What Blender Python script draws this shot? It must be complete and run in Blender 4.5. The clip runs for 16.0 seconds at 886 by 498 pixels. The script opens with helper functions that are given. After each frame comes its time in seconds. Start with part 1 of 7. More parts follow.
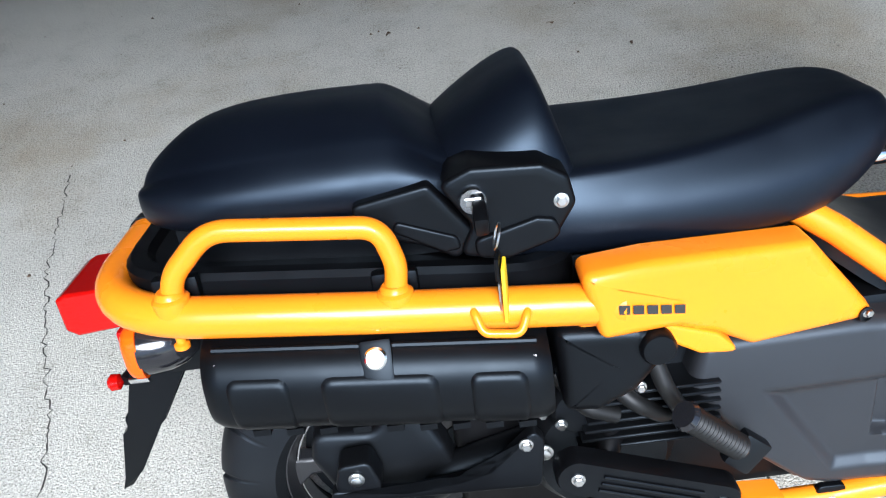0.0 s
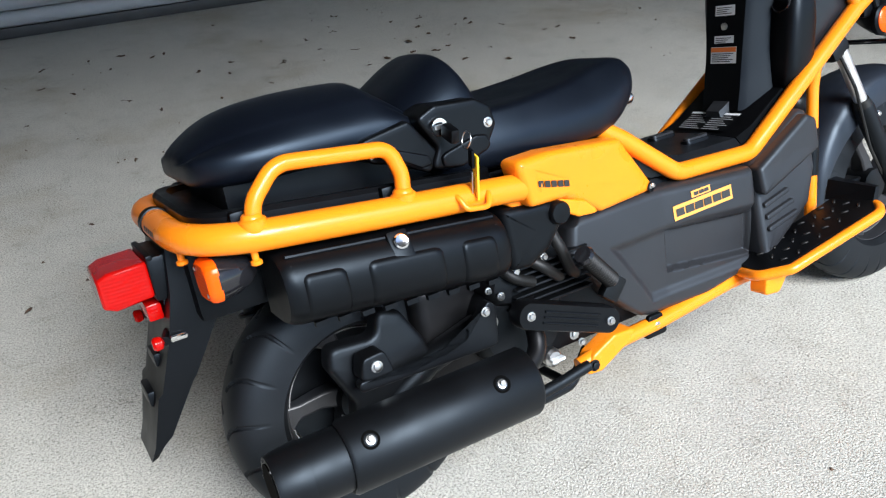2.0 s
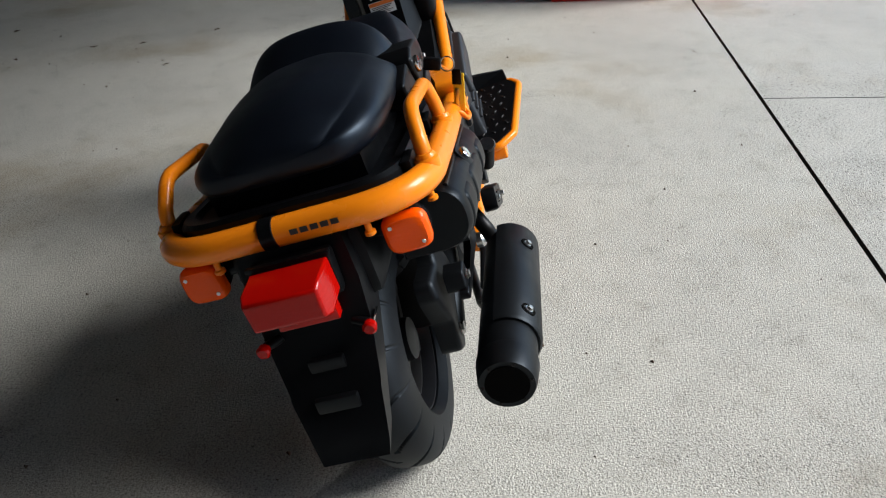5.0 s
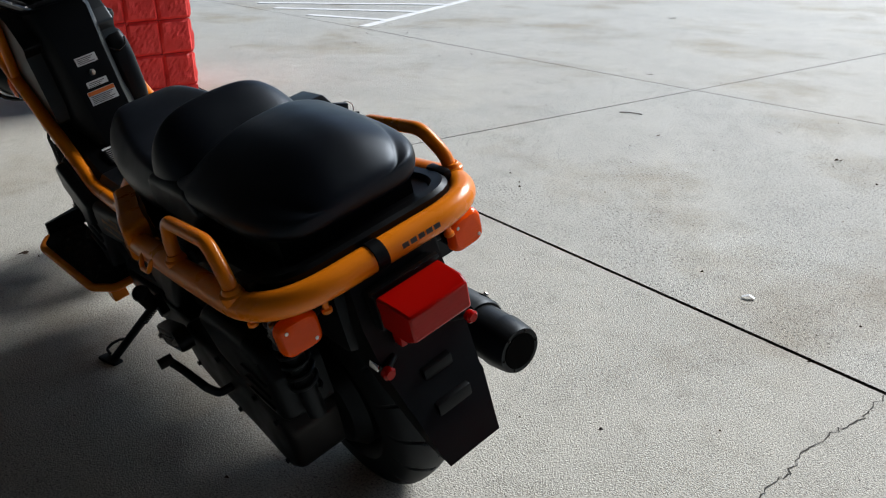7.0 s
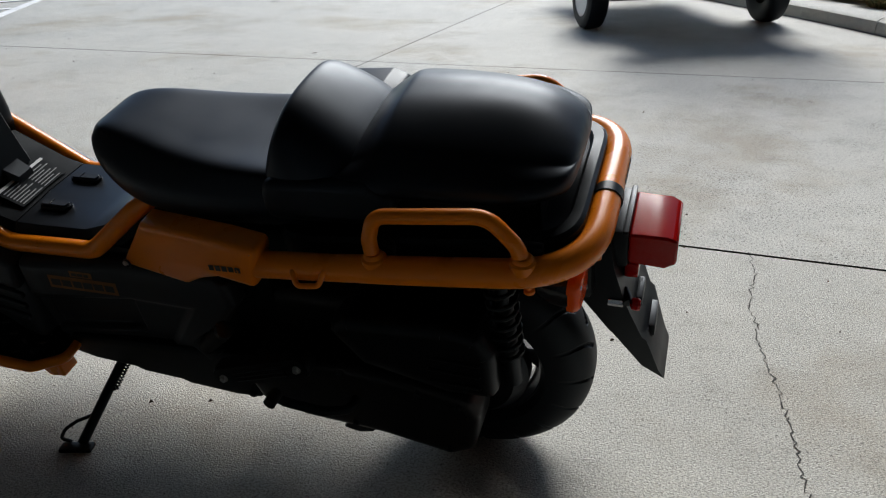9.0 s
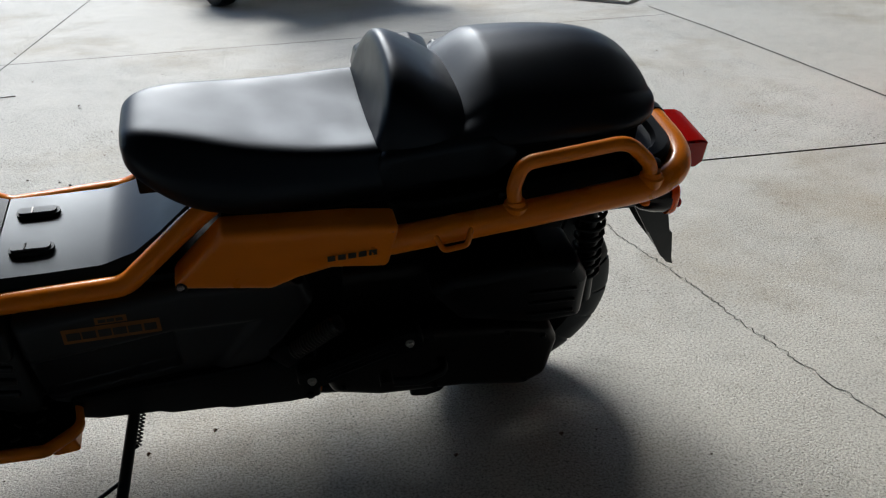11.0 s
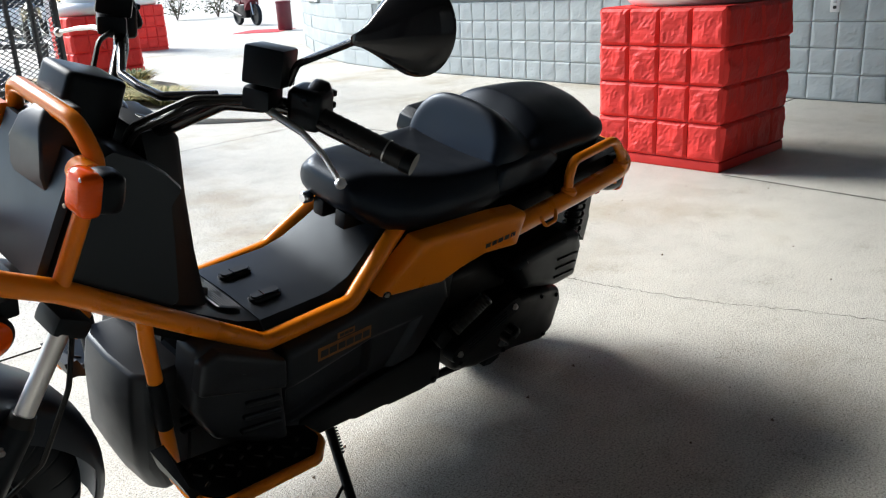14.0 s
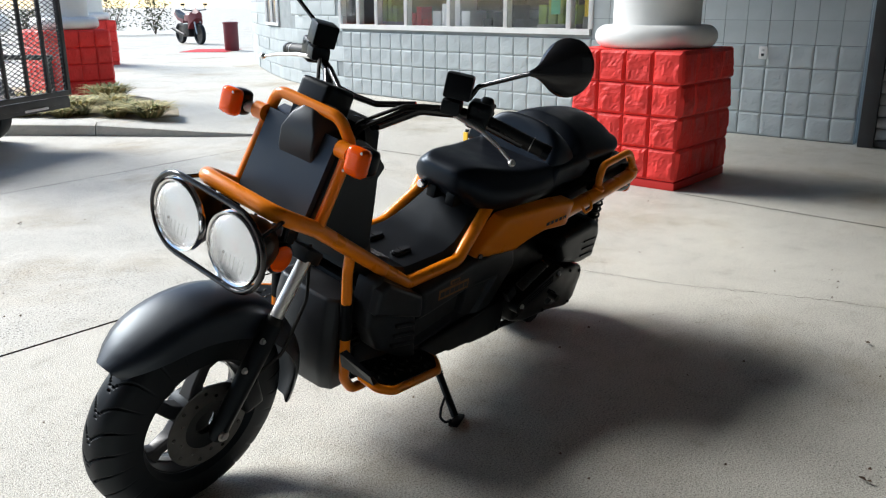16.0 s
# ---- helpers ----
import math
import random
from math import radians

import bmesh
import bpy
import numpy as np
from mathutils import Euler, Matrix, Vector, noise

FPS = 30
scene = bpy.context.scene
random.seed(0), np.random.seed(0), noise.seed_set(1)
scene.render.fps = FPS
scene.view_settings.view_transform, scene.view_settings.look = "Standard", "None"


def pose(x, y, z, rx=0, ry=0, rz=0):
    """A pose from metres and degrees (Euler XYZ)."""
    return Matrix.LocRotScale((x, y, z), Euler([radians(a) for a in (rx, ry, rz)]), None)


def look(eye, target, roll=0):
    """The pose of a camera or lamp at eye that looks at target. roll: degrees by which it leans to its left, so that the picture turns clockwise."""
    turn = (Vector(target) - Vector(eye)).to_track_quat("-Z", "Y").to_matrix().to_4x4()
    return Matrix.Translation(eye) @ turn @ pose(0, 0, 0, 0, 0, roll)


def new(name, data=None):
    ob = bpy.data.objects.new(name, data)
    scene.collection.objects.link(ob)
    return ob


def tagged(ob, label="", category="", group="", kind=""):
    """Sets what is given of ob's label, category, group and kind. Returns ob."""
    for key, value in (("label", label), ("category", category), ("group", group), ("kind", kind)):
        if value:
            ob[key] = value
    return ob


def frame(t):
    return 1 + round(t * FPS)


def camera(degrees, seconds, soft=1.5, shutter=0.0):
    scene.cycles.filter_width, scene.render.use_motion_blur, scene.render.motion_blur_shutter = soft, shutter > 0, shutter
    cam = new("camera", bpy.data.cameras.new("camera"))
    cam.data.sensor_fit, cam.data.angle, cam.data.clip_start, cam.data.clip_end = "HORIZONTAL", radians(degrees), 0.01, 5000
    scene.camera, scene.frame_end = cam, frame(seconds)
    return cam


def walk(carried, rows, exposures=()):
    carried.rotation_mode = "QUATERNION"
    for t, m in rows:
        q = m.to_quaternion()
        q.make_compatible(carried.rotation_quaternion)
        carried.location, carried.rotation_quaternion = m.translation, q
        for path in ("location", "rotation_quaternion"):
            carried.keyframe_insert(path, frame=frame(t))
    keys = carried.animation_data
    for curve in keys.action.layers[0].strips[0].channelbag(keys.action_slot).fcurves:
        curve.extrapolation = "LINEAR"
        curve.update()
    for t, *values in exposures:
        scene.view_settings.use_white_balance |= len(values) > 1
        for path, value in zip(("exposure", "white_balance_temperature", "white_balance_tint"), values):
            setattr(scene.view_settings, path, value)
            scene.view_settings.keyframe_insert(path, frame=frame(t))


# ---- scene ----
cam = camera(56.63, 16.0, 1.2)
PATH = [
    (0, (0.099, -0.715, 1.266), (0.064, 0.831, -0.002), -8.23),
    (0.5, (-0.044, -0.794, 1.252), (0.251, 0.753, 0.018), -7.60),
    (1, (-0.222, -0.853, 1.235), (0.412, 0.658, 0.088), -5.90),
    (1.5, (-0.353, -0.993, 1.230), (0.390, 0.522, 0.155), -3.70),
    (2, (-0.489, -1.086, 1.231), (0.364, 0.426, 0.238), -3.10),
    (2.5, (-0.689, -1.085, 1.210), (0.362, 0.299, 0.221), -1.09),
    (3, (-0.927, -1.033, 1.234), (0.308, 0.199, 0.255), -1.23),
    (3.5, (-1.036, -0.862, 1.215), (0.372, 0.180, 0.250), -1.01),
    (3.7, (-1.102, -0.775, 1.211), (0.386, 0.143, 0.240), -2.37),
    (5.8, (-1.439, 0.237, 1.164), (0.292, -0.23, 0.277), 0.3),
    (6, (-1.45, 0.347, 1.138), (0.236, -0.314, 0.288), 1.2),
    (6.5, (-1.454, 0.617, 1.15), (0.089, -0.336, 0.306), -0.1),
    (7, (-1.284, 0.841, 1.142), (0.142, -0.318, 0.352), -0.2),
    (7.5, (-1.087, 1.012, 1.144), (0.12, -0.353, 0.32), -1.5),
    (8, (-0.873, 1.238, 1.124), (0.045, -0.363, 0.354), -1.0),
    (8.5, (-0.679, 1.372, 1.11), (0.133, -0.266, 0.299), -1.4),
    (8.7, (-0.585, 1.407, 1.102), (0.136, -0.270, 0.294), -1.2),
    (10.8, (0.373, 1.578, 1.091), (0.011, -0.2, 0.251), -1.0),
    (11, (0.441, 1.556, 1.092), (0.012, -0.189, 0.214), -1.1),
    (11.5, (0.616, 1.543, 1.102), (0.019, -0.18, 0.282), -0.5),
    (12, (0.866, 1.582, 1.11), (0.077, -0.078, 0.32), -1.6),
    (12.5, (1.076, 1.51, 1.071), (0.176, -0.11, 0.318), -0.6),
    (13, (1.249, 1.428, 1.064), (0.15, -0.081, 0.347), -2.6),
    (13.5, (1.484, 1.427, 1.082), (0.156, 0.072, 0.448), -1.9),
    (14, (1.691, 1.49, 1.078), (0.301, 0.195, 0.452), -3.1),
    (14.5, (1.878, 1.607, 1.11), (0.503, 0.268, 0.548), -1.5),
    (15, (2.05, 1.649, 1.127), (0.683, 0.3, 0.57), -0.4),
    (15.5, (2.315, 1.651, 1.137), (0.847, 0.389, 0.635), -0.0),
    (16, (2.465, 1.583, 1.146), (0.94, 0.422, 0.576), -0.2),
]
EXPOSURES = [(t, e, k, 9) for t, e, k in ((0, 2.46, 5750), (2, 2.24, 6050), (3.7, 2.02, 6300), (5.8, 1.58, 6420), (7.2, 1.45, 6420), (8.7, 1.27, 6450), (11, 1.44, 6450), (12.5, 1.88, 6450), (14, 2.38, 6480), (15, 2.42, 6480), (16, 2.2, 6480))]
walk(cam, [(t, look(eye, target, roll)) for t, eye, target, roll in PATH], EXPOSURES)

# ---------- sky and light: overcast day, scooter under a deep canopy ----------
world = bpy.data.worlds.new("overcast_sky")
scene.world = world
world.use_nodes = True
wn = world.node_tree.nodes
sky = wn.new("ShaderNodeTexSky")
sky.sky_type, sky.sun_disc = "NISHITA", False
sky.sun_elevation, sky.sun_rotation = radians(40), radians(180)
sky.air_density, sky.dust_density, sky.ozone_density = 1.0, 0.4, 1.0
world.node_tree.links.new(sky.outputs[0], wn["Background"].inputs[0])
wn["Background"].inputs[1].default_value = 0.048
sun = new("sun", bpy.data.lights.new("sun", "SUN"))
sun.data.energy, sun.data.angle, sun.data.color = 1.75, radians(30), (1.0, 0.985, 0.96)
sun.matrix_world = look((0.9, -9.0, 7.6), (0, 0, 0))

# ---------- materials ----------
def material(name, color, rough=0.5, metal=0.0, grain=0.0, grain_scale=400.0, blotch=0.0, blotch_scale=6.0, coat=0.0, spec=0.5, rough_var=0.0, object_random=0.0, sky_tint=False):
    m = bpy.data.materials.new(name)
    m.use_nodes = True
    n, l = m.node_tree.nodes, m.node_tree.links
    b = n["Principled BSDF"]
    b.inputs["Base Color"].default_value = (*color, 1)
    b.inputs["Roughness"].default_value = rough
    b.inputs["Metallic"].default_value = metal
    b.inputs["Coat Weight"].default_value = coat
    b.inputs["Coat Roughness"].default_value = 0.08
    b.inputs["Specular IOR Level"].default_value = spec
    # bluish sky sheen on black surfaces, put into the specular colour
    if sky_tint:
        b.inputs["Specular Tint"].default_value = (0.72, 0.86, 1.0, 1)
    co = n.new("ShaderNodeTexCoord")
    if blotch or object_random:
        t = n.new("ShaderNodeTexNoise")
        t.inputs["Scale"].default_value, t.inputs["Detail"].default_value = blotch_scale, 5
        l.new(co.outputs["Object"], t.inputs["Vector"])
        mp = n.new("ShaderNodeMapRange")
        mp.inputs["From Min"].default_value, mp.inputs["From Max"].default_value = 0.3, 0.7
        mp.inputs["To Min"].default_value, mp.inputs["To Max"].default_value = 1 - blotch, 1 + blotch
        l.new(t.outputs["Fac"], mp.inputs["Value"])
        mul = n.new("ShaderNodeVectorMath")
        mul.operation = "SCALE"
        mul.inputs[0].default_value = color
        last = mp.outputs[0]
        if object_random:
            oi = n.new("ShaderNodeObjectInfo")
            mr = n.new("ShaderNodeMapRange")
            mr.inputs["To Min"].default_value, mr.inputs["To Max"].default_value = 1 - object_random, 1 + object_random
            l.new(oi.outputs["Random"], mr.inputs["Value"])
            mm = n.new("ShaderNodeMath")
            mm.operation = "MULTIPLY"
            l.new(last, mm.inputs[0])
            l.new(mr.outputs[0], mm.inputs[1])
            last = mm.outputs[0]
        l.new(last, mul.inputs["Scale"])
        l.new(mul.outputs[0], b.inputs["Base Color"])
    if rough_var:
        t2 = n.new("ShaderNodeTexNoise")
        t2.inputs["Scale"].default_value, t2.inputs["Detail"].default_value = 14, 6
        l.new(co.outputs["Object"], t2.inputs["Vector"])
        m2 = n.new("ShaderNodeMapRange")
        m2.inputs["From Min"].default_value, m2.inputs["From Max"].default_value = 0.3, 0.7
        m2.inputs["To Min"].default_value, m2.inputs["To Max"].default_value = rough - rough_var, rough + rough_var
        l.new(t2.outputs["Fac"], m2.inputs["Value"])
        l.new(m2.outputs[0], b.inputs["Roughness"])
    if grain:
        t3 = n.new("ShaderNodeTexNoise")
        t3.inputs["Scale"].default_value, t3.inputs["Detail"].default_value = grain_scale, 3
        l.new(co.outputs["Object"], t3.inputs["Vector"])
        bp = n.new("ShaderNodeBump")
        bp.inputs["Strength"].default_value, bp.inputs["Distance"].default_value = grain, 0.002
        l.new(t3.outputs["Fac"], bp.inputs["Height"])
        l.new(bp.outputs[0], b.inputs["Normal"])
    return m


YELLOW = material("yellow_paint", (0.90, 0.240, 0.006), 0.30, spec=0.3, coat=0.2, blotch=0.04, rough_var=0.05)
BLACK = material("black_plastic", (0.0024, 0.0024, 0.0028), 0.38, rough_var=0.06, blotch=0.2, spec=0.2, sky_tint=True)
SATIN = material("satin_black_metal", (0.0032, 0.0032, 0.0036), 0.45, rough_var=0.06, blotch=0.2, spec=0.28, sky_tint=True)
GLOSSBLACK = material("gloss_black", (0.012, 0.012, 0.014), 0.12)
# black plastic with a bluish sheen painted into its base colour
GUARDPLASTIC = material("black_plastic_blue_sheen", (0.011, 0.0135, 0.020), 0.42, rough_var=0.04, blotch=0.1, spec=0.5, sky_tint=True)
FLOORPLASTIC = material("smooth_black_plastic", (0.0055, 0.006, 0.0075), 0.36, rough_var=0.05, blotch=0.12, spec=0.5, sky_tint=True)
GRAPHITE = material("graphite_plastic", (0.021, 0.0213, 0.0235), 0.42, rough_var=0.05, blotch=0.1, spec=0.36, sky_tint=True)
# blue in the vinyl's base and specular colour stands for sky sheen
VINYL = material("black_vinyl", (0.0024, 0.0033, 0.0062), 0.42, grain=0.04, grain_scale=500, rough_var=0.05, blotch=0.12, spec=0.37, sky_tint=True)
VINYL.node_tree.nodes["Principled BSDF"].inputs["Specular Tint"].default_value = (0.60, 0.78, 1.0, 1)
RUBBER = material("tyre_rubber", (0.0045, 0.0047, 0.0054), 0.55, spec=0.3, sky_tint=True, grain=0.06, grain_scale=200, blotch=0.3, blotch_scale=9)
GRIP = material("grip_rubber", (0.006, 0.006, 0.006), 0.5, blotch=0.2, spec=0.35)
BLACKRIM = material("rim_black_paint", (0.016, 0.0165, 0.019), 0.38, rough_var=0.06)
RIM = material("rim_alloy", (0.3, 0.3, 0.3), 0.35, metal=0.75, rough_var=0.08)
DARKMETAL = material("dark_engine_metal", (0.008, 0.008, 0.009), 0.42, metal=0.6, blotch=0.3, rough_var=0.1)
CHROME = material("chrome", (0.75, 0.75, 0.76), 0.12, metal=1.0)
MIRRORED = material("lamp_reflector", (0.86, 0.87, 0.88), 0.3, metal=0.8)
# disc steel with the shadow on it put into a darker colour
DISC = material("shaded_disc_steel", (0.10, 0.098, 0.095), 0.45, metal=0.7, blotch=0.15, blotch_scale=30)
STEEL = material("zinc_steel", (0.55, 0.55, 0.54), 0.28, metal=1.0, blotch=0.1, blotch_scale=80)
ALLOY = material("polished_alloy", (0.82, 0.81, 0.8), 0.42, metal=1.0)
LIGHTMETAL = material("galvanised_grey", (0.6, 0.62, 0.64), 0.4, metal=0.2, blotch=0.1)
WHITELABEL = material("white_label", (0.75, 0.76, 0.77), 0.45, blotch=0.05)
ORANGELABEL = material("orange_label", (0.8, 0.2, 0.04), 0.45, blotch=0.05)
# darker orange for the name plates on the left side
DARKDECAL = material("dark_orange_decal", (0.24, 0.09, 0.015), 0.5, blotch=0.25, blotch_scale=40)
DECAL = material("orange_decal", (0.75, 0.33, 0.06), 0.4, blotch=0.05)
# flat black that stands for the shade inside holes and recesses
RECESSBLACK = material("recess_shade_black", (0.002, 0.002, 0.002), 0.9, spec=0.05, blotch=0.3)
FADED = material("faded_print", (0.26, 0.265, 0.275), 0.5, blotch=0.15)
INK = material("dark_print", (0.02, 0.02, 0.02), 0.5, blotch=0.1)
KEYYELLOW = material("yellow_tag", (0.85, 0.55, 0.02), 0.4, blotch=0.05)


def lens(name, color, trans):
    m = material(name, color, 0.12, coat=0.08, spec=0.28)
    b = m.node_tree.nodes["Principled BSDF"]
    b.inputs["Transmission Weight"].default_value = trans
    b.inputs["IOR"].default_value = 1.45
    n, l = m.node_tree.nodes, m.node_tree.links
    co, w, bp = n.new("ShaderNodeTexCoord"), n.new("ShaderNodeTexWave"), n.new("ShaderNodeBump")
    w.bands_direction = "Z"
    w.inputs["Scale"].default_value = 55
    bp.inputs["Strength"].default_value, bp.inputs["Distance"].default_value = 0.12, 0.002
    l.new(co.outputs["Object"], w.inputs["Vector"])
    l.new(w.outputs["Fac"], bp.inputs["Height"])
    l.new(bp.outputs[0], b.inputs["Normal"])
    return m


REDLENS = lens("red_lens", (0.36, 0.0022, 0.001), 0.0)
AMBER = lens("amber_lens", (0.90, 0.095, 0.0008), 0.0)
GLASS = material("clear_glass", (0.95, 0.97, 0.97), 0.03)
GLASS.node_tree.nodes["Principled BSDF"].inputs["Transmission Weight"].default_value = 1.0
LAMPGLASS = material("fluted_lamp_glass", (0.97, 0.98, 0.98), 0.22, grain=0.25, grain_scale=90)
LAMPGLASS.node_tree.nodes["Principled BSDF"].inputs["Transmission Weight"].default_value = 1.0
WINDOWGLASS = material("window_glass", (0.9, 0.93, 0.93), 0.02)
WINDOWGLASS.node_tree.nodes["Principled BSDF"].inputs["Transmission Weight"].default_value = 1.0
WINDOWGLASS.node_tree.nodes["Principled BSDF"].inputs["IOR"].default_value = 1.5

REDPAINT = material("red_painted_block", (0.76, 0.027, 0.02), 0.55, grain=0.5, grain_scale=60, blotch=0.12, blotch_scale=5, object_random=0.06)
GREYPAINT = material("grey_painted_block", (0.42, 0.465, 0.47), 0.6, grain=0.4, grain_scale=70, blotch=0.07, blotch_scale=5, object_random=0.05)
GROUT = material("painted_mortar_grey", (0.25, 0.28, 0.285), 0.8, grain=0.3, grain_scale=80, blotch=0.15)
GROUTRED = material("painted_mortar_red", (0.4, 0.012, 0.02), 0.7, grain=0.3, grain_scale=80, blotch=0.15)
WHITEPAINT = material("white_paint", (0.78, 0.78, 0.76), 0.5, grain=0.1, grain_scale=50, blotch=0.05)
# unseen soffit, coloured dark to cut the light bounced into the bay
DARKSOFFIT = material("darkened_soffit", (0.05, 0.05, 0.05), 0.85, grain=0.3, grain_scale=40, blotch=0.08)
SHUTTER = material("shutter_steel", (0.36, 0.375, 0.39), 0.45, blotch=0.08, blotch_scale=3, rough_var=0.08)
DARKFRAME = material("dark_steel_frame", (0.03, 0.032, 0.034), 0.5, blotch=0.2)
TRAILERBLACK = material("trailer_black_paint", (0.02, 0.02, 0.022), 0.45, blotch=0.25, rough_var=0.08)
GRASS = material("dry_grass", (0.17, 0.19, 0.06), 0.7, blotch=0.4, blotch_scale=7)
STRAW = material("straw_grass", (0.50, 0.42, 0.19), 0.75, blotch=0.3, blotch_scale=9)
LEAFBROWN = material("dead_leaf", (0.07, 0.04, 0.022), 0.8, blotch=0.5, blotch_scale=20)
SOIL = material("mulch", (0.30, 0.25, 0.17), 0.9, grain=0.8, grain_scale=40, blotch=0.4, blotch_scale=12)
TWIG = material("bare_twigs", (0.12, 0.09, 0.07), 0.85, blotch=0.3)
HEDGE = material("far_hedge", (0.05, 0.065, 0.03), 0.85, blotch=0.5, blotch_scale=3)
MAROON = material("maroon_plastic", (0.12, 0.01, 0.018), 0.45, blotch=0.1)
REDMAT = material("red_carpet", (0.45, 0.02, 0.03), 0.9, grain=0.4, blotch=0.15)
ROADPAINT = material("road_paint", (0.75, 0.75, 0.73), 0.7, grain=0.3, grain_scale=60, blotch=0.18, blotch_scale=9)
# bay wall colour set dark so that little light bounces back
BAYWALL = material("bounce_cutting_wall", (0.075, 0.08, 0.082), 0.7, grain=0.3, grain_scale=50, blotch=0.15, blotch_scale=2)
INTERIOR = material("shop_interior", (0.2, 0.2, 0.19), 0.8, blotch=0.2)


def concrete(name, tone, pit=0.0, pit_scale=125):
    m = bpy.data.materials.new(name)
    m.use_nodes = True
    n, l = m.node_tree.nodes, m.node_tree.links
    b = n["Principled BSDF"]
    co = n.new("ShaderNodeTexCoord")

    def noise_tex(scale, detail=6, rough=0.6):
        t = n.new("ShaderNodeTexNoise")
        t.inputs["Scale"].default_value, t.inputs["Detail"].default_value, t.inputs["Roughness"].default_value = scale, detail, rough
        l.new(co.outputs["Object"], t.inputs["Vector"])
        return t.outputs["Fac"]

    def ramp(src, stops):
        r = n.new("ShaderNodeValToRGB")
        while len(r.color_ramp.elements) < len(stops):
            r.color_ramp.elements.new(0.5)
        for e, (p, c) in zip(r.color_ramp.elements, stops):
            e.position, e.color = p, (*c, 1)
        l.new(src, r.inputs["Fac"])
        return r.outputs["Color"]

    def mix(kind, fac, a, c):
        x = n.new("ShaderNodeMix")
        x.data_type, x.blend_type = "RGBA", kind
        x.inputs["Factor"].default_value = fac
        l.new(a, x.inputs["A"])
        l.new(c, x.inputs["B"])
        return x.outputs["Result"]

    r, g, bl = tone
    base = ramp(noise_tex(1.3, 5, 0.55), [(0.3, (r * 0.9, g * 0.9, bl * 0.9)), (0.5, tone), (0.72, (r * 1.06, g * 1.055, bl * 1.04))])
    stain = ramp(noise_tex(0.9, 6, 0.62), [(0.33, (0.76, 0.69, 0.59)), (0.48, (1, 0.995, 0.98)), (1, (1, 1, 1))])
    spots = ramp(noise_tex(9.0, 9, 0.74), [(0.32, (0.72, 0.70, 0.66)), (0.44, (0.97, 0.97, 0.96)), (0.66, (1.06, 1.06, 1.05))])
    grain = ramp(noise_tex(190, 3, 0.7), [(0.36, (0.45, 0.444, 0.434)), (0.48, (0.95, 0.945, 0.93)), (0.63, (1.27, 1.265, 1.25))])
    # small dark pits, thicker on some patches of the slab than on others
    dens = n.new("ShaderNodeMath")
    dens.operation = "MULTIPLY_ADD"
    dens.inputs[1].default_value = 0.26
    l.new(noise_tex(2.3, 4, 0.6), dens.inputs[0])
    l.new(noise_tex(pit_scale, 3, 0.7), dens.inputs[2])
    pits = ramp(dens.outputs[0], [(0.44 + pit, (0.16, 0.15, 0.14)), (0.50 + pit, (0.95, 0.95, 0.94)), (0.8, (1.12 + 2 * pit, 1.12 + 2 * pit, 1.11 + 2 * pit))])
    c = mix("MULTIPLY", 1.0, base, stain)
    c = mix("MULTIPLY", 0.8, c, spots)
    c = mix("MULTIPLY", 0.9, c, grain)
    c = mix("MULTIPLY", 0.95, c, pits)
    l.new(c, b.inputs["Base Color"])
    b.inputs["Roughness"].default_value = 0.60
    b.inputs["Specular IOR Level"].default_value = 0.45
    bp = n.new("ShaderNodeBump")
    bp.inputs["Strength"].default_value, bp.inputs["Distance"].default_value = 1.0, 0.0042
    l.new(noise_tex(240, 2, 0.6), bp.inputs["Height"])
    l.new(bp.outputs[0], b.inputs["Normal"])
    return m


CONCRETE = concrete("broom_concrete", (0.452, 0.442, 0.412))
WORNCONCRETE = concrete("worn_concrete", (0.44, 0.434, 0.41), 0.045, 95)
KERBCONCRETE = concrete("kerb_concrete", (0.5, 0.49, 0.455))
JOINT = material("joint_dirt", (0.035, 0.032, 0.028), 0.9, blotch=0.4, blotch_scale=30)

# ---------- geometry helpers ----------
def thing(name, label, category, m=None, group="", kind=""):
    e = new(name)
    if m is not None:
        e.matrix_world = m
    return tagged(e, label, category, group, kind)


def finish(me, mat, angle=38):
    mats = mat if isinstance(mat, (list, tuple)) else [mat]
    for x in mats:
        me.materials.append(x)
    for p in me.polygons:
        p.use_smooth = True
    me.set_sharp_from_angle(angle=radians(angle))


def raw(name, verts, faces, mat, parent=None, label="", angle=38):
    me = bpy.data.meshes.new(name)
    me.from_pydata([tuple(v) for v in verts], [], faces)
    b = bmesh.new()
    b.from_mesh(me)
    bmesh.ops.recalc_face_normals(b, faces=b.faces)
    b.to_mesh(me)
    b.free()
    finish(me, mat, angle)
    ob = new(name, me)
    ob.parent = parent
    return tagged(ob, label)


def part(name, bm, mat, parent=None, label="", angle=38):
    me = bpy.data.meshes.new(name)
    bmesh.ops.recalc_face_normals(bm, faces=bm.faces)
    bm.to_mesh(me)
    bm.free()
    finish(me, mat, angle)
    ob = new(name, me)
    ob.parent = parent
    return tagged(ob, label)


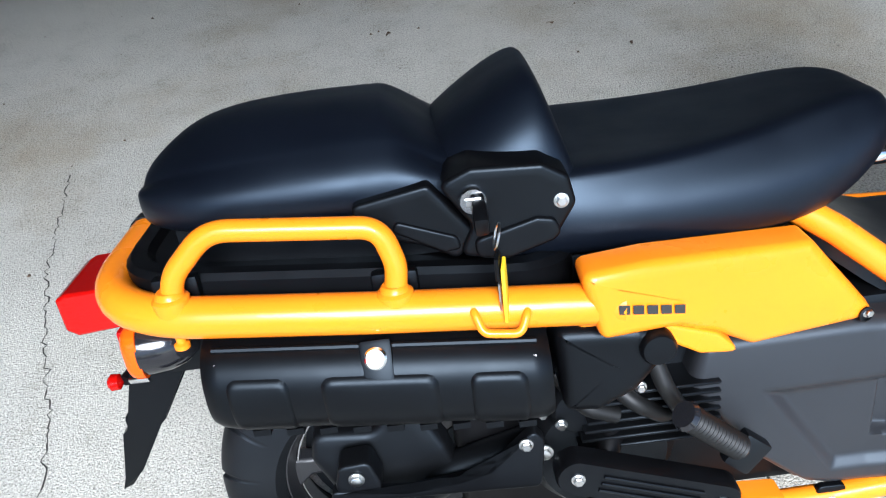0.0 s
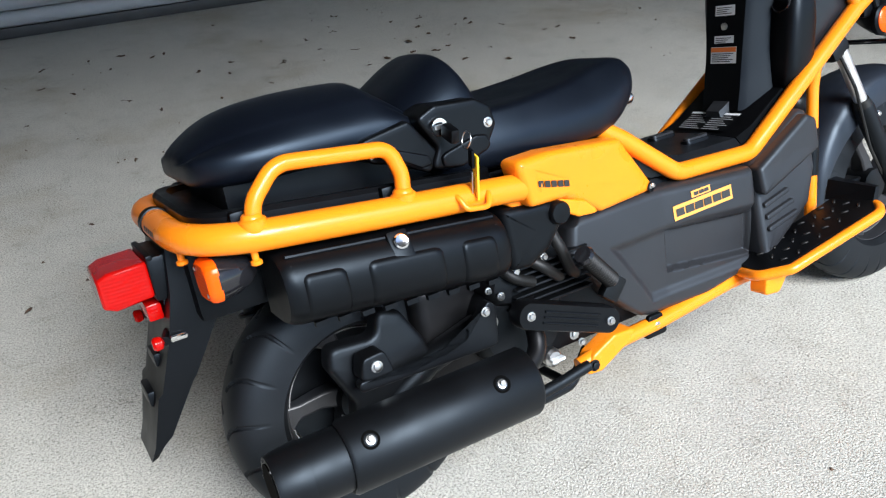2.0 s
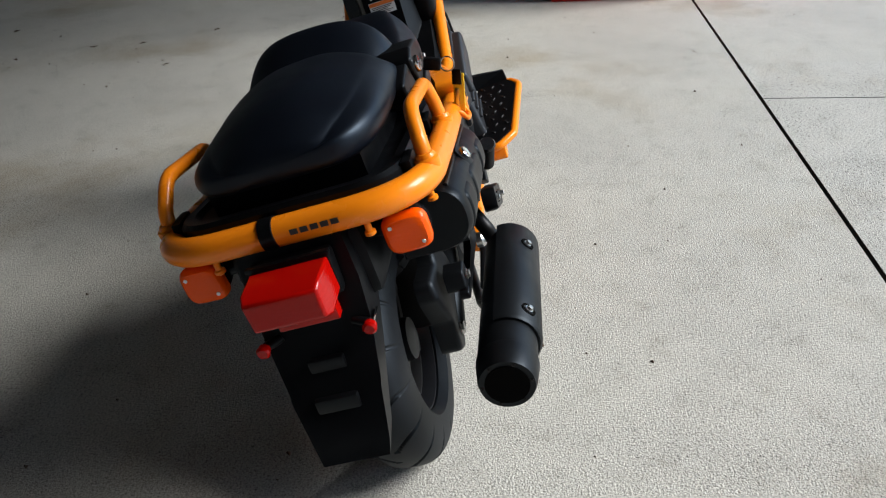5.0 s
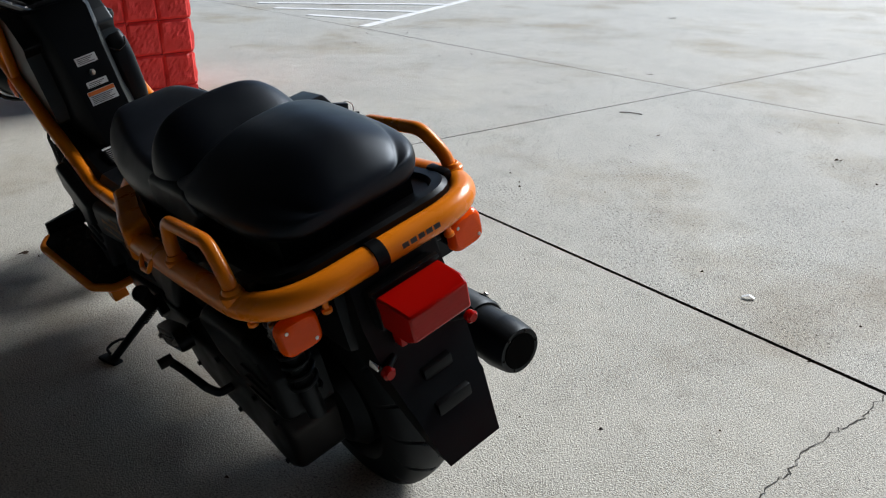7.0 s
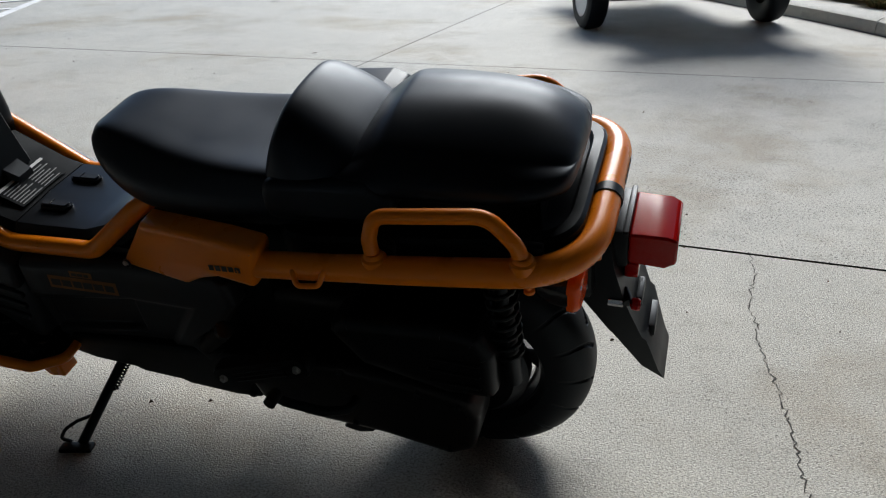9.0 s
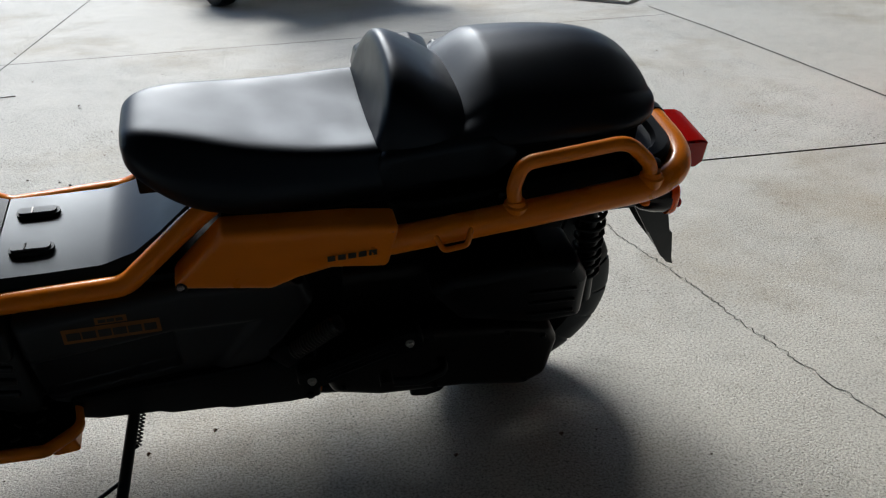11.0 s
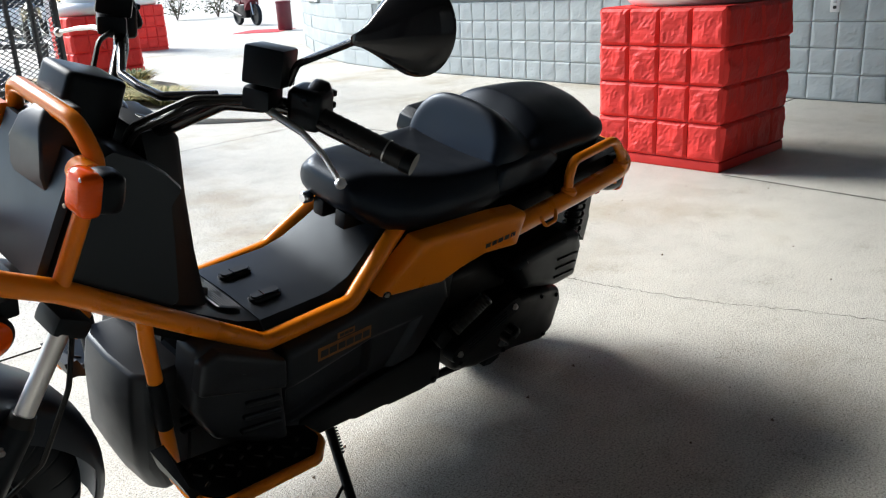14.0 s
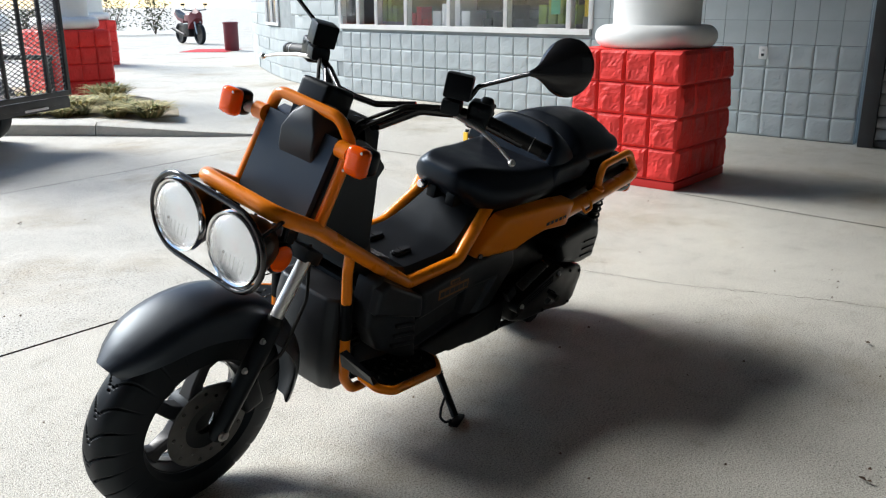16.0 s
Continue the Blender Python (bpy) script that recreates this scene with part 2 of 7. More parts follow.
def rounded(points, r, n=6, closed=False):
    """A polyline with its corners turned into arcs."""
    p = [Vector(q) for q in points]
    out, count = [], len(p)
    for i in range(count):
        if not closed and i in (0, count - 1):
            out.append(p[i])
            continue
        a, b, c = p[i - 1], p[i], p[(i + 1) % count]
        u, w = (a - b), (c - b)
        lu, lw = u.length, w.length
        u, w = u / lu, w / lw
        ang = u.angle(w)
        if ang > 3.1:
            out.append(b)
            continue
        d = min(r / math.tan(ang / 2), lu * 0.48, lw * 0.48)
        s, e = b + u * d, b + w * d
        for k in range(n + 1):
            t = k / n
            out.append((1 - t) ** 2 * s + 2 * t * (1 - t) * b + t * t * e)
    return out


def sweep(bm, points, rad, seg=14, closed=False, flat=1.0):
    """A tube along points; rad may be one number or one for each point."""
    p = [Vector(q) for q in points]
    count = len(p)
    rads = rad if isinstance(rad, (list, tuple)) else [rad] * count
    rings, up = [], None
    for i in range(count):
        a = p[i - 1] if (i or closed) else p[i]
        c = p[(i + 1) % count] if (i < count - 1 or closed) else p[i]
        t = (c - a).normalized()
        if up is None:
            up = Vector((0, 0, 1)) if abs(t.z) < 0.9 else Vector((0, 1, 0))
        side = t.cross(up).normalized()
        up = side.cross(t).normalized()
        rings.append([bm.verts.new(p[i] + rads[i] * (math.cos(2 * math.pi * k / seg) * side + flat * math.sin(2 * math.pi * k / seg) * up)) for k in range(seg)])
    for i in range(count if closed else count - 1):
        a, b = rings[i], rings[(i + 1) % count]
        for k in range(seg):
            bm.faces.new((a[k], a[(k + 1) % seg], b[(k + 1) % seg], b[k]))
    if not closed:
        bm.faces.new(rings[0])
        bm.faces.new(rings[-1][::-1])
    return bm


def tube(points, rad, r=0.04, seg=14, closed=False, n=6):
    return sweep(bmesh.new(), rounded(points, r, n, closed), rad, seg, closed)


def loft(bm, rings, cap=True, closed=False):
    v = [[bm.verts.new(q) for q in ring] for ring in rings]
    n = len(v[0])
    for i in range(len(v) if closed else len(v) - 1):
        a, b = v[i], v[(i + 1) % len(v)]
        for k in range(n):
            bm.faces.new((a[k], a[(k + 1) % n], b[(k + 1) % n], b[k]))
    if cap and not closed:
        bm.faces.new(v[0][::-1])
        bm.faces.new(v[-1])
    return bm


def lathe(bm, profile, centre, axis="y", seg=32, closed_profile=False):
    """Turns a profile of (radius, along) round an axis through centre."""
    cx, cy, cz = centre
    rings = []
    for r, a in profile:
        ring = []
        for k in range(seg):
            c, s = math.cos(2 * math.pi * k / seg), math.sin(2 * math.pi * k / seg)
            q = {"x": (cx + a, cy + r * c, cz + r * s), "y": (cx + r * c, cy + a, cz + r * s), "z": (cx + r * c, cy + r * s, cz + a)}[axis]
            ring.append(q)
        rings.append(ring)
    return loft(bm, rings, cap=not closed_profile, closed=closed_profile)


def box(bm, lo, hi, bevel=0.0, seg=2, m=None):
    x0, y0, z0 = lo
    x1, y1, z1 = hi
    made = bmesh.ops.create_cube(bm, size=1.0)["verts"]
    for v in made:
        v.co = Vector(((x0 + x1) / 2 + v.co.x * (x1 - x0), (y0 + y1) / 2 + v.co.y * (y1 - y0), (z0 + z1) / 2 + v.co.z * (z1 - z0)))
    if bevel:
        edges = list({e for v in made for e in v.link_edges})
        made = bmesh.ops.bevel(bm, geom=edges, offset=bevel, segments=seg, affect="EDGES", profile=0.6)["verts"]
    if m is not None:
        seen = set(made)
        for v in [v for v in bm.verts if v in seen or v.is_valid and v in seen]:
            v.co = m @ v.co
    return bm


def boxm(size, bevel, m, seg=2):
    b = box(bmesh.new(), tuple(-s / 2 for s in size), tuple(s / 2 for s in size), bevel, seg)
    bmesh.ops.transform(b, matrix=m, verts=b.verts)
    return b


def slab(outline, outer, inner, bevel=0.008, round_r=0.02, n=4, steps=3):
    """A side panel: outline in (x, z), closed; outer and inner give y by (x, z). Its outer rim is rounded."""
    pts = [(q.x, q.y) for q in rounded([(x, z, 0) for x, z in outline], round_r, n, True)]

    def inset(d):
        out, m = [], len(pts)
        for i in range(m):
            a, b, c = Vector(pts[i - 1]), Vector(pts[i]), Vector(pts[(i + 1) % m])
            t = (c - a).normalized()
            nrm = Vector((-t.y, t.x))
            out.append(b + orient * nrm * d)
        return out

    area = sum(pts[i - 1][0] * pts[i][1] - pts[i][0] * pts[i - 1][1] for i in range(len(pts)))
    orient = 1 if area > 0 else -1
    rings = [[(x, inner(x, z), z) for x, z in pts]]
    for k in range(steps + 1):
        a = k / steps * math.pi / 2
        o = inset(bevel * (1 - math.cos(a)))
        rings.append([(q.x, outer(q.x, q.y) + math.copysign(bevel * (1 - math.sin(a)), inner(q.x, q.y) - outer(q.x, q.y)), q.y) for q in o])
    edge = inset(bevel)
    mx, mz = sum(q.x for q in edge) / len(edge), sum(q.y for q in edge) / len(edge)
    for f in (0.82, 0.64, 0.46, 0.28, 0.1):
        rings.append([(mx + (q.x - mx) * f, outer(mx + (q.x - mx) * f, mz + (q.y - mz) * f), mz + (q.y - mz) * f) for q in edge])
    return loft(bmesh.new(), rings)


def bolt(name, at, axis, r, parent, mat=None, depth=0.008, label=""):
    """A flanged hexagon bolt head."""
    b = bmesh.new()
    lathe(b, [(r * 1.3, 0), (r * 1.3, depth * 0.3), (r, depth * 0.35)], (0, 0, 0), "z", 18)
    lathe(b, [(r * 0.95, depth * 0.3), (r * 0.95, depth * 0.9), (r * 0.75, depth)], (0, 0, 0), "z", 6)
    q = Vector(axis).to_track_quat("Z", "Y").to_matrix().to_4x4()
    bmesh.ops.transform(b, matrix=Matrix.Translation(at) @ q, verts=b.verts)
    return part(name, b, mat or STEEL, parent, label, 30)


def subdivided(ob, levels=2):
    md = ob.modifiers.new("smooth", "SUBSURF")
    md.levels = md.render_levels = levels
    return ob

# ---------- the setting ----------
# ground: one sheet with sawn joints as narrow grooves
def line_a(x):
    return -1.133 - 0.040 * x


def line_f(x):
    return -3.755 + 0.036 * x


def ground_sheet():
    g = 0.0045
    xs = [-400, -60, -20, -12, -8, -6, -5, -4, -3, -2.62, -2.3, -1.5, -1, -0.5, 0, 0.5, 1, 1.5]
    tx = 1.930
    xs += [tx - g, tx, tx + g, 2.4, 3, 3.6, 4.2, 5, 6, 7, 8.4 - g, 8.4, 8.4 + g, 10, 14, 20, 60, 400]
    levels = [lambda x: 400, lambda x: 60, lambda x: 12, lambda x: 6, lambda x: 3, lambda x: 1.5, lambda x: 0.5, lambda x: -0.4,
              lambda x: line_a(x) + g * 1.7, line_a, lambda x: line_a(x) - g * 1.7,
              lambda x: -1.9 - 0.05 * x, lambda x: -2.8 - 0.06 * x,
              lambda x: line_f(x) + g * 0.8, line_f, lambda x: line_f(x) - g * 0.8,
              lambda x: -7 - 0.09 * x, lambda x: -12 - 0.1 * x]
    lim = 30.0
    far = [-60, -400]
    verts, faces, mats = [], [], []
    allrows = []
    for f in levels:
        allrows.append([f(max(-lim, min(lim, x))) for x in xs])
    for y in far:
        allrows.append([y for x in xs])
    nx = len(xs)
    for j, row in enumerate(allrows):
        for i, y in enumerate(row):
            z = 0.0
            if j == 9 or (j == 14 and -2.6 < xs[i] < 12):
                z = -0.026 if j == 9 else -0.011
            if abs(xs[i] - tx) < 1e-6 and 11 <= j <= 16 and not j in (13, 15):
                z = -0.010
            if abs(xs[i] - 8.4) < 1e-6 and 9 <= j <= 16:
                z = -0.010
            near = max(0.0, 1 - abs(xs[i] - tx) / 3.0)
            verts.append((xs[i] + 0.078 * near * (min(-1.2, max(-7.0, y)) + 1.2), y, z))
    for j in range(len(allrows) - 1):
        for i in range(nx - 1):
            q = (j * nx + i, j * nx + i + 1, (j + 1) * nx + i + 1, (j + 1) * nx + i)
            faces.append(q)
            zs = [verts[k][2] for k in q]
            outer = 2 if 10 <= j <= 12 and xs[i] >= -2.4 and xs[i] < tx + 0.1 else 0
            mats.append(1 if min(zs) < -0.005 and (abs(verts[q[0]][1] - verts[q[3]][1]) < 0.02 or abs(verts[q[0]][0] - verts[q[1]][0]) < 0.02) else outer)
    ob = raw("ground", verts, faces, [CONCRETE, JOINT, WORNCONCRETE], None, angle=20)
    for p, k in zip(ob.data.polygons, mats):
        p.material_index = k
        p.use_smooth = False
    return tagged(ob, "pale weathered concrete drive with sawn joints and stains", "ground", kind="structure")


ground_ob = ground_sheet()


def crack(points, width, seed):
    """A hairline crack: a narrow uneven ribbon, just proud of the slab."""
    rng = random.Random(seed)
    fine = []
    for (x0, y0), (x1, y1) in zip(points, points[1:]):
        n = max(2, int(math.hypot(x1 - x0, y1 - y0) / 0.013))
        for k in range(n):
            t = k / n
            fine.append((x0 + (x1 - x0) * t + rng.uniform(-0.008, 0.008), y0 + (y1 - y0) * t + rng.uniform(-0.008, 0.008)))
    fine.append(points[-1])
    verts, faces = [], []
    for i, (x, y) in enumerate(fine):
        a, b = fine[max(0, i - 1)], fine[min(len(fine) - 1, i + 1)]
        d = Vector((b[0] - a[0], b[1] - a[1])).normalized()
        w = width * rng.uniform(0.25, 1.15) * 0.5
        verts += [(x - d.y * w, y + d.x * w, 0.0015), (x + d.y * w, y - d.x * w, 0.0015)]
    for i in range(len(fine) - 1):
        faces.append((2 * i, 2 * i + 1, 2 * i + 3, 2 * i + 2))
    ob = raw("crack", verts, faces, JOINT, ground_ob)
    return ob


crack([(-0.630, -1.112), (-0.641, -1.02), (-0.648, -0.942), (-0.632, -0.871), (-0.627, -0.730), (-0.640, -0.64), (-0.643, -0.507), (-0.672, -0.370), (-0.684, -0.28), (-0.703, -0.12), (-0.714, 0.03), (-0.735, 0.15), (-0.752, 0.26), (-0.782, 0.42), (-0.82, 0.53), (-0.885, 0.72), (-0.95, 0.95), (-0.98, 1.14), (-1.02, 1.4)], 0.0038, 3)

# painted parking bars far out on the lot
stripes = [((5.40, -3.62), (7.0, -7.1)), ((5.62, -4.05), (6.47, -3.66)), ((5.92, -4.68), (7.2, -3.66)), ((6.22, -5.28), (7.75, -3.75)), ((6.5, -5.95), (8.4, -3.85)), ((6.75, -6.5), (9.2, -4.0))]
for k, ((x0, y0), (x1, y1)) in enumerate(stripes):
    d = Vector((x1 - x0, y1 - y0)).normalized() * 0.05
    z = 0.004 + 0.0012 * k
    vs = [(x0 - d.y, y0 + d.x, z), (x1 - d.y, y1 + d.x, z), (x1 + d.y, y1 - d.x, z), (x0 + d.y, y0 - d.x, z)]
    raw("parking_stripe", vs + [(x, y, 0.0) for x, y, z in vs], [(0, 1, 2, 3), (4, 5, 1, 0), (5, 6, 2, 1), (6, 7, 3, 2), (7, 4, 0, 3)], ROADPAINT, ground_ob)


# rough-faced blocks
def split_block(name, w, h, d, rough, seed, n=12):
    """A block of w x h whose face (towards -y, at y = 0) is split stone; d deep."""
    rng = random.Random(seed)
    verts, faces = [], []
    ph = [rng.uniform(0, 6.28) for _ in range(6)]
    for j in range(n + 1):
        for i in range(n + 1):
            u, v = i / n, j / n
            edge = min(u, 1 - u, v, 1 - v)
            q = Vector((u * 2.6 + seed * 7.1, v * 2.6, seed * 3.3))
            bulge = rough * min(1, edge * 11) * (0.9 + 0.8 * noise.noise(q * 0.7) + 0.45 * abs(noise.noise(q * 1.9)) + 0.25 * noise.noise(q * 4.5))
            verts.append(((u - 0.5) * w, -bulge, (v - 0.5) * h))
    for j in range(n):
        for i in range(n):
            a = j * (n + 1) + i
            faces.append((a, a + 1, a + n + 2, a + n + 1))
    border = [i for i in range(n + 1)] + [(j + 1) * (n + 1) - 1 for j in range(1, n + 1)] + [n * (n + 1) + i for i in range(n - 1, -1, -1)] + [j * (n + 1) for j in range(n - 1, 0, -1)]
    k0 = len(verts)
    verts += [(verts[b][0], d, verts[b][2]) for b in border]
    m = len(border)
    for q in range(m):
        faces.append((border[q], k0 + q, k0 + (q + 1) % m, border[(q + 1) % m]))
    me = bpy.data.meshes.new(name)
    me.from_pydata(verts, [], faces)
    return me


def piece(me, parent, m, name="block"):
    ob = new(name, me)
    ob.parent = parent
    ob.matrix_world = m
    return ob


def dressed(me, mat):
    me.materials.append(mat)
    return me


red_blocks = [dressed(split_block("block", 0.1885, 0.198, 0.08, 0.016, 40 + k), REDPAINT) for k in range(6)]
grey_rough = [dressed(split_block("block", 0.194, 0.194, 0.06, 0.0055, 60 + k), GREYPAINT) for k in range(6)]
grey_long = [dressed(split_block("block", 0.394, 0.194, 0.06, 0.0035, 80 + k, 10), GREYPAINT) for k in range(5)]
grey_flat = [dressed(split_block("block", 0.1955, 0.1955, 0.06, 0.0008, 100 + k, 2), GREYPAINT) for k in range(3)]


def pier(cx, cy, turn, label, column_height=2.6):
    m0 = pose(cx, cy, 0, 0, 0, turn)
    e = thing("column_pier", label, "pier", m0, group="red block piers with white columns")
    w = 0.385
    core = part("mortar_core", box(bmesh.new(), (-w + 0.008, -w + 0.008, 0.0), (w - 0.008, w - 0.008, 0.862), 0.0), GROUTRED, e)
    part("foot_course", box(bmesh.new(), (-w - 0.004, -w - 0.004, 0.0), (w + 0.004, w + 0.004, 0.052), 0.006), REDPAINT, e)
    rng = random.Random(int(cx * 100))
    for side in range(4):
        ms = Matrix.Rotation(side * math.pi / 2, 4, "Z")
        for row in range(4):
            for col in range(4):
                mm = m0 @ ms @ Matrix.Translation((-0.288 + 0.192 * col, -w, 0.156 + 0.202 * row))
                if rng.random() < 0.5:
                    mm = mm @ Matrix.Rotation(math.pi, 4, "Y")
                piece(rng.choice(red_blocks), e, mm)
    part("pier_top", box(bmesh.new(), (-w + 0.006, -w + 0.006, 0.862), (w - 0.006, w - 0.006, 0.868), 0.0), REDPAINT, e)
    prof = [(0.20, 0.868), (0.30, 0.868)] + [(0.325 + 0.072 * math.sin(math.pi * k / 14), 0.941 - 0.073 * math.cos(math.pi * k / 14)) for k in range(15)] + [(0.28, 1.014)]
    part("column_base", lathe(bmesh.new(), prof, (0, 0, 0), "z", 48), WHITEPAINT, e, "white rounded column base")
    part("column_shaft", lathe(bmesh.new(), [(0.285, 1.012), (0.278, 2.0), (0.27, column_height)], (0, 0, 0), "z", 48), WHITEPAINT, e, "white round column")
    return e


pier(-2.905, -0.715, -3.5, "red split-face block pier carrying a white round column", 3.62)
pier(4.128, -0.870, -3.5, "red split-face block pier beside the concrete drive", 3.62)
pier(-3.08, -8.49, -8.7, "red split-face block pier behind the planting bed", 4.0)
pier(-6.85, -14.4, -12.0, "red split-face block pier at the far entrance", 4.0)
pier(-3.4, -14.75, -10.0, "red split-face block pier beyond the parked trailer", 4.0)

# shop wall: straight, then swinging away in a wide curve
wall_path = [(-5.10, 0.16), (-5.17, -1.0), (-5.36, -3.0), (-5.58, -5.0), (-5.78, -6.3), (-6.15, -7.5), (-6.70, -8.6), (-7.45, -9.8), (-8.35, -11.1), (-9.75, -12.9), (-11.5, -14.9)]


def resample(path, step):
    pts, acc = [], 0.0
    p = [Vector(q) for q in path]
    d, i, pos = 0.0, 0, p[0].copy()
    pts.append((pos.copy(), (p[1] - p[0]).normalized()))
    while i < len(p) - 1:
        left = (p[i + 1] - pos).length
        if left >= step - acc:
            dirn = (p[i + 1] - p[i]).normalized()
            pos = pos + dirn * (step - acc)
            acc = 0.0
            pts.append((pos.copy(), dirn))
        else:
            acc += left
            i += 1
            pos = p[i].copy()
    return pts


shop_wall = thing("wall_west", "grey painted split-face block shop wall with a curved end", "wall", kind="structure")
# mortar backing, one ribbon solid, with the window opening left free above the sill
SILL, HEAD = 0.855, 2.55
WIN0, WIN1 = -2.45, -6.45


def wall_strip(y_from, y_to, z0, z1, name="mortar_backing", mat=GROUT, offset=0.02):
    pts = [(x, y) for x, y in wall_path]
    ys = sorted({y for x, y in pts if y_to < y < y_from} | {y_from, y_to}, reverse=True)
    xat = lambda y: float(np.interp(-y, [-q[1] for q in pts], [q[0] for q in pts]))
    rings = [[(xat(y) - offset, y, z0), (xat(y) - offset, y, z1), (xat(y) - 0.24, y, z1), (xat(y) - 0.24, y, z0)] for y in ys]
    return part(name, loft(bmesh.new(), rings), mat, shop_wall, angle=20)


wall_strip(0.16, -14.8, 0.0, SILL)
wall_strip(0.16, WIN0, SILL, 3.6)
wall_strip(WIN0, WIN1, HEAD, 3.6)
wall_strip(WIN1, -14.8, SILL, 3.6)
rng = random.Random(11)
for (p, d) in resample(wall_path, 0.2)[:33]:
    c = p + d * 0.1
    turn = math.atan2(d.y, d.x) + math.pi
    for row in range(4):
        mm = Matrix.Translation((c.x - 0.008, c.y, 0.105 + 0.2 * row)) @ Matrix.Rotation(turn, 4, "Z") @ (Matrix.Rotation(math.pi, 4, "Y") if rng.random() < 0.5 else Matrix.Identity(4))
        piece(rng.choice(grey_rough), shop_wall, mm)
    if c.y > WIN0 - 0.02:
        for row in range(4, 9):
            piece(rng.choice(grey_flat), shop_wall, Matrix.Translation((c.x - 0.010, c.y, 0.105 + 0.2 * row)) @ Matrix.Rotation(turn, 4, "Z"))
curve = [q for q in resample(wall_path, 0.4)]
start = next(i for i, (p, d) in enumerate(curve) if p.y < -6.55)
for i, (p, d) in enumerate(curve[start:start + 24]):
    turn = math.atan2(d.y, d.x) + math.pi
    for row in range(7):
        c = p + d * (0.2 if row % 2 else 0.0)
        mm = Matrix.Translation((c.x - 0.008, c.y, 0.105 + 0.2 * row)) @ Matrix.Rotation(turn, 4, "Z") @ (Matrix.Rotation(math.pi, 4, "Y") if rng.random() < 0.5 else Matrix.Identity(4))
        if row >= 4 and 4 <= i <= 8:
            continue
        piece(rng.choice(grey_long), shop_wall, mm)

# shop window band
win = thing("window_1", "white-framed shop window band above the block wall", "window", kind="structure")
wx = lambda y: float(np.interp(-y, [-q[1] for q in wall_path], [q[0] for q in wall_path]))
mull = [WIN0, -2.72, -3.55, -4.40, -5.12, -5.68, -6.05, WIN1]
part("window_sill", loft(bmesh.new(), [[(wx(y) + 0.018, y, SILL - 0.012), (wx(y) + 0.018, y, SILL + 0.045), (wx(y) - 0.14, y, SILL + 0.045), (wx(y) - 0.14, y, SILL - 0.012)] for y in (WIN0, -3, -4, -5, -5.8, WIN1)]), WHITEPAINT, win)
part("window_head", loft(bmesh.new(), [[(wx(y) + 0.01, y, HEAD - 0.05), (wx(y) + 0.01, y, HEAD + 0.004), (wx(y) - 0.14, y, HEAD + 0.004), (wx(y) - 0.14, y, HEAD - 0.05)] for y in (WIN0, -3, -4, -5, -5.8, WIN1)]), WHITEPAINT, win)
for y in mull:
    part("mullion", box(bmesh.new(), (wx(y) - 0.10, y - 0.026, SILL + 0.045), (wx(y) + 0.004, y + 0.026, HEAD - 0.05), 0.004), WHITEPAINT, win)
for a, c in zip(mull, mull[1:]):
    x = wx((a + c) / 2) - 0.05
    part("pane", box(bmesh.new(), (x - 0.004, c + 0.026, SILL + 0.045), (x + 0.004, a - 0.026, HEAD - 0.05)), WINDOWGLASS, win).visible_shadow = False
win2 = thing("window_2", "small white-framed shop window on the curved wall", "window", kind="structure")
for y in (-8.75, -9.2, -9.65):
    part("mullion", box(bmesh.new(), (wx(y) - 0.08, y - 0.03, 0.86), (wx(y) + 0.03, y + 0.03, 1.8), 0.004), WHITEPAINT, win2)
raw("pane", [(wx(-8.75) + 0.004, -8.75, 0.86), (wx(-9.65) + 0.004, -9.65, 0.86), (wx(-9.65) + 0.004, -9.65, 1.8), (wx(-8.75) + 0.004, -8.75, 1.8)], [(0, 1, 2, 3)], GLOSSBLACK, win2)
part("window_sill", loft(bmesh.new(), [[(wx(y) + 0.04, y, 0.83), (wx(y) + 0.04, y, 0.87), (wx(y) - 0.1, y, 0.87), (wx(y) - 0.1, y, 0.83)] for y in (-8.7, -9.7)]), WHITEPAINT, win2)

# shop room behind the window
room = thing("shop_room", "dim shop room behind the window band", "room", kind="structure")
part("room_floor", box(bmesh.new(), (-9.5, -6.9, 0.0), (-6.12, -1.6, 0.02)), INTERIOR, room)
part("room_back", box(bmesh.new(), (-9.7, -6.9, 0.02), (-9.5, -1.6, 3.4)), INTERIOR, room)
part("room_side", box(bmesh.new(), (-9.5, -1.6, 0.02), (-5.50, -1.5, 3.4)), INTERIOR, room)
part("room_side", box(bmesh.new(), (-9.5, -7.0, 0.02), (-6.26, -6.9, 3.4)), INTERIOR, room)
part("room_ceiling", box(bmesh.new(), (-9.5, -6.9, 3.3), (-6.05, -1.6, 3.4)), INTERIOR, room)
LEAFGREEN = material("green_reflection", (0.16, 0.24, 0.03), 0.6, blotch=0.5, blotch_scale=9)
SUNNY = material("yellow_reflection", (0.7, 0.5, 0.05), 0.5, blotch=0.25, blotch_scale=7)
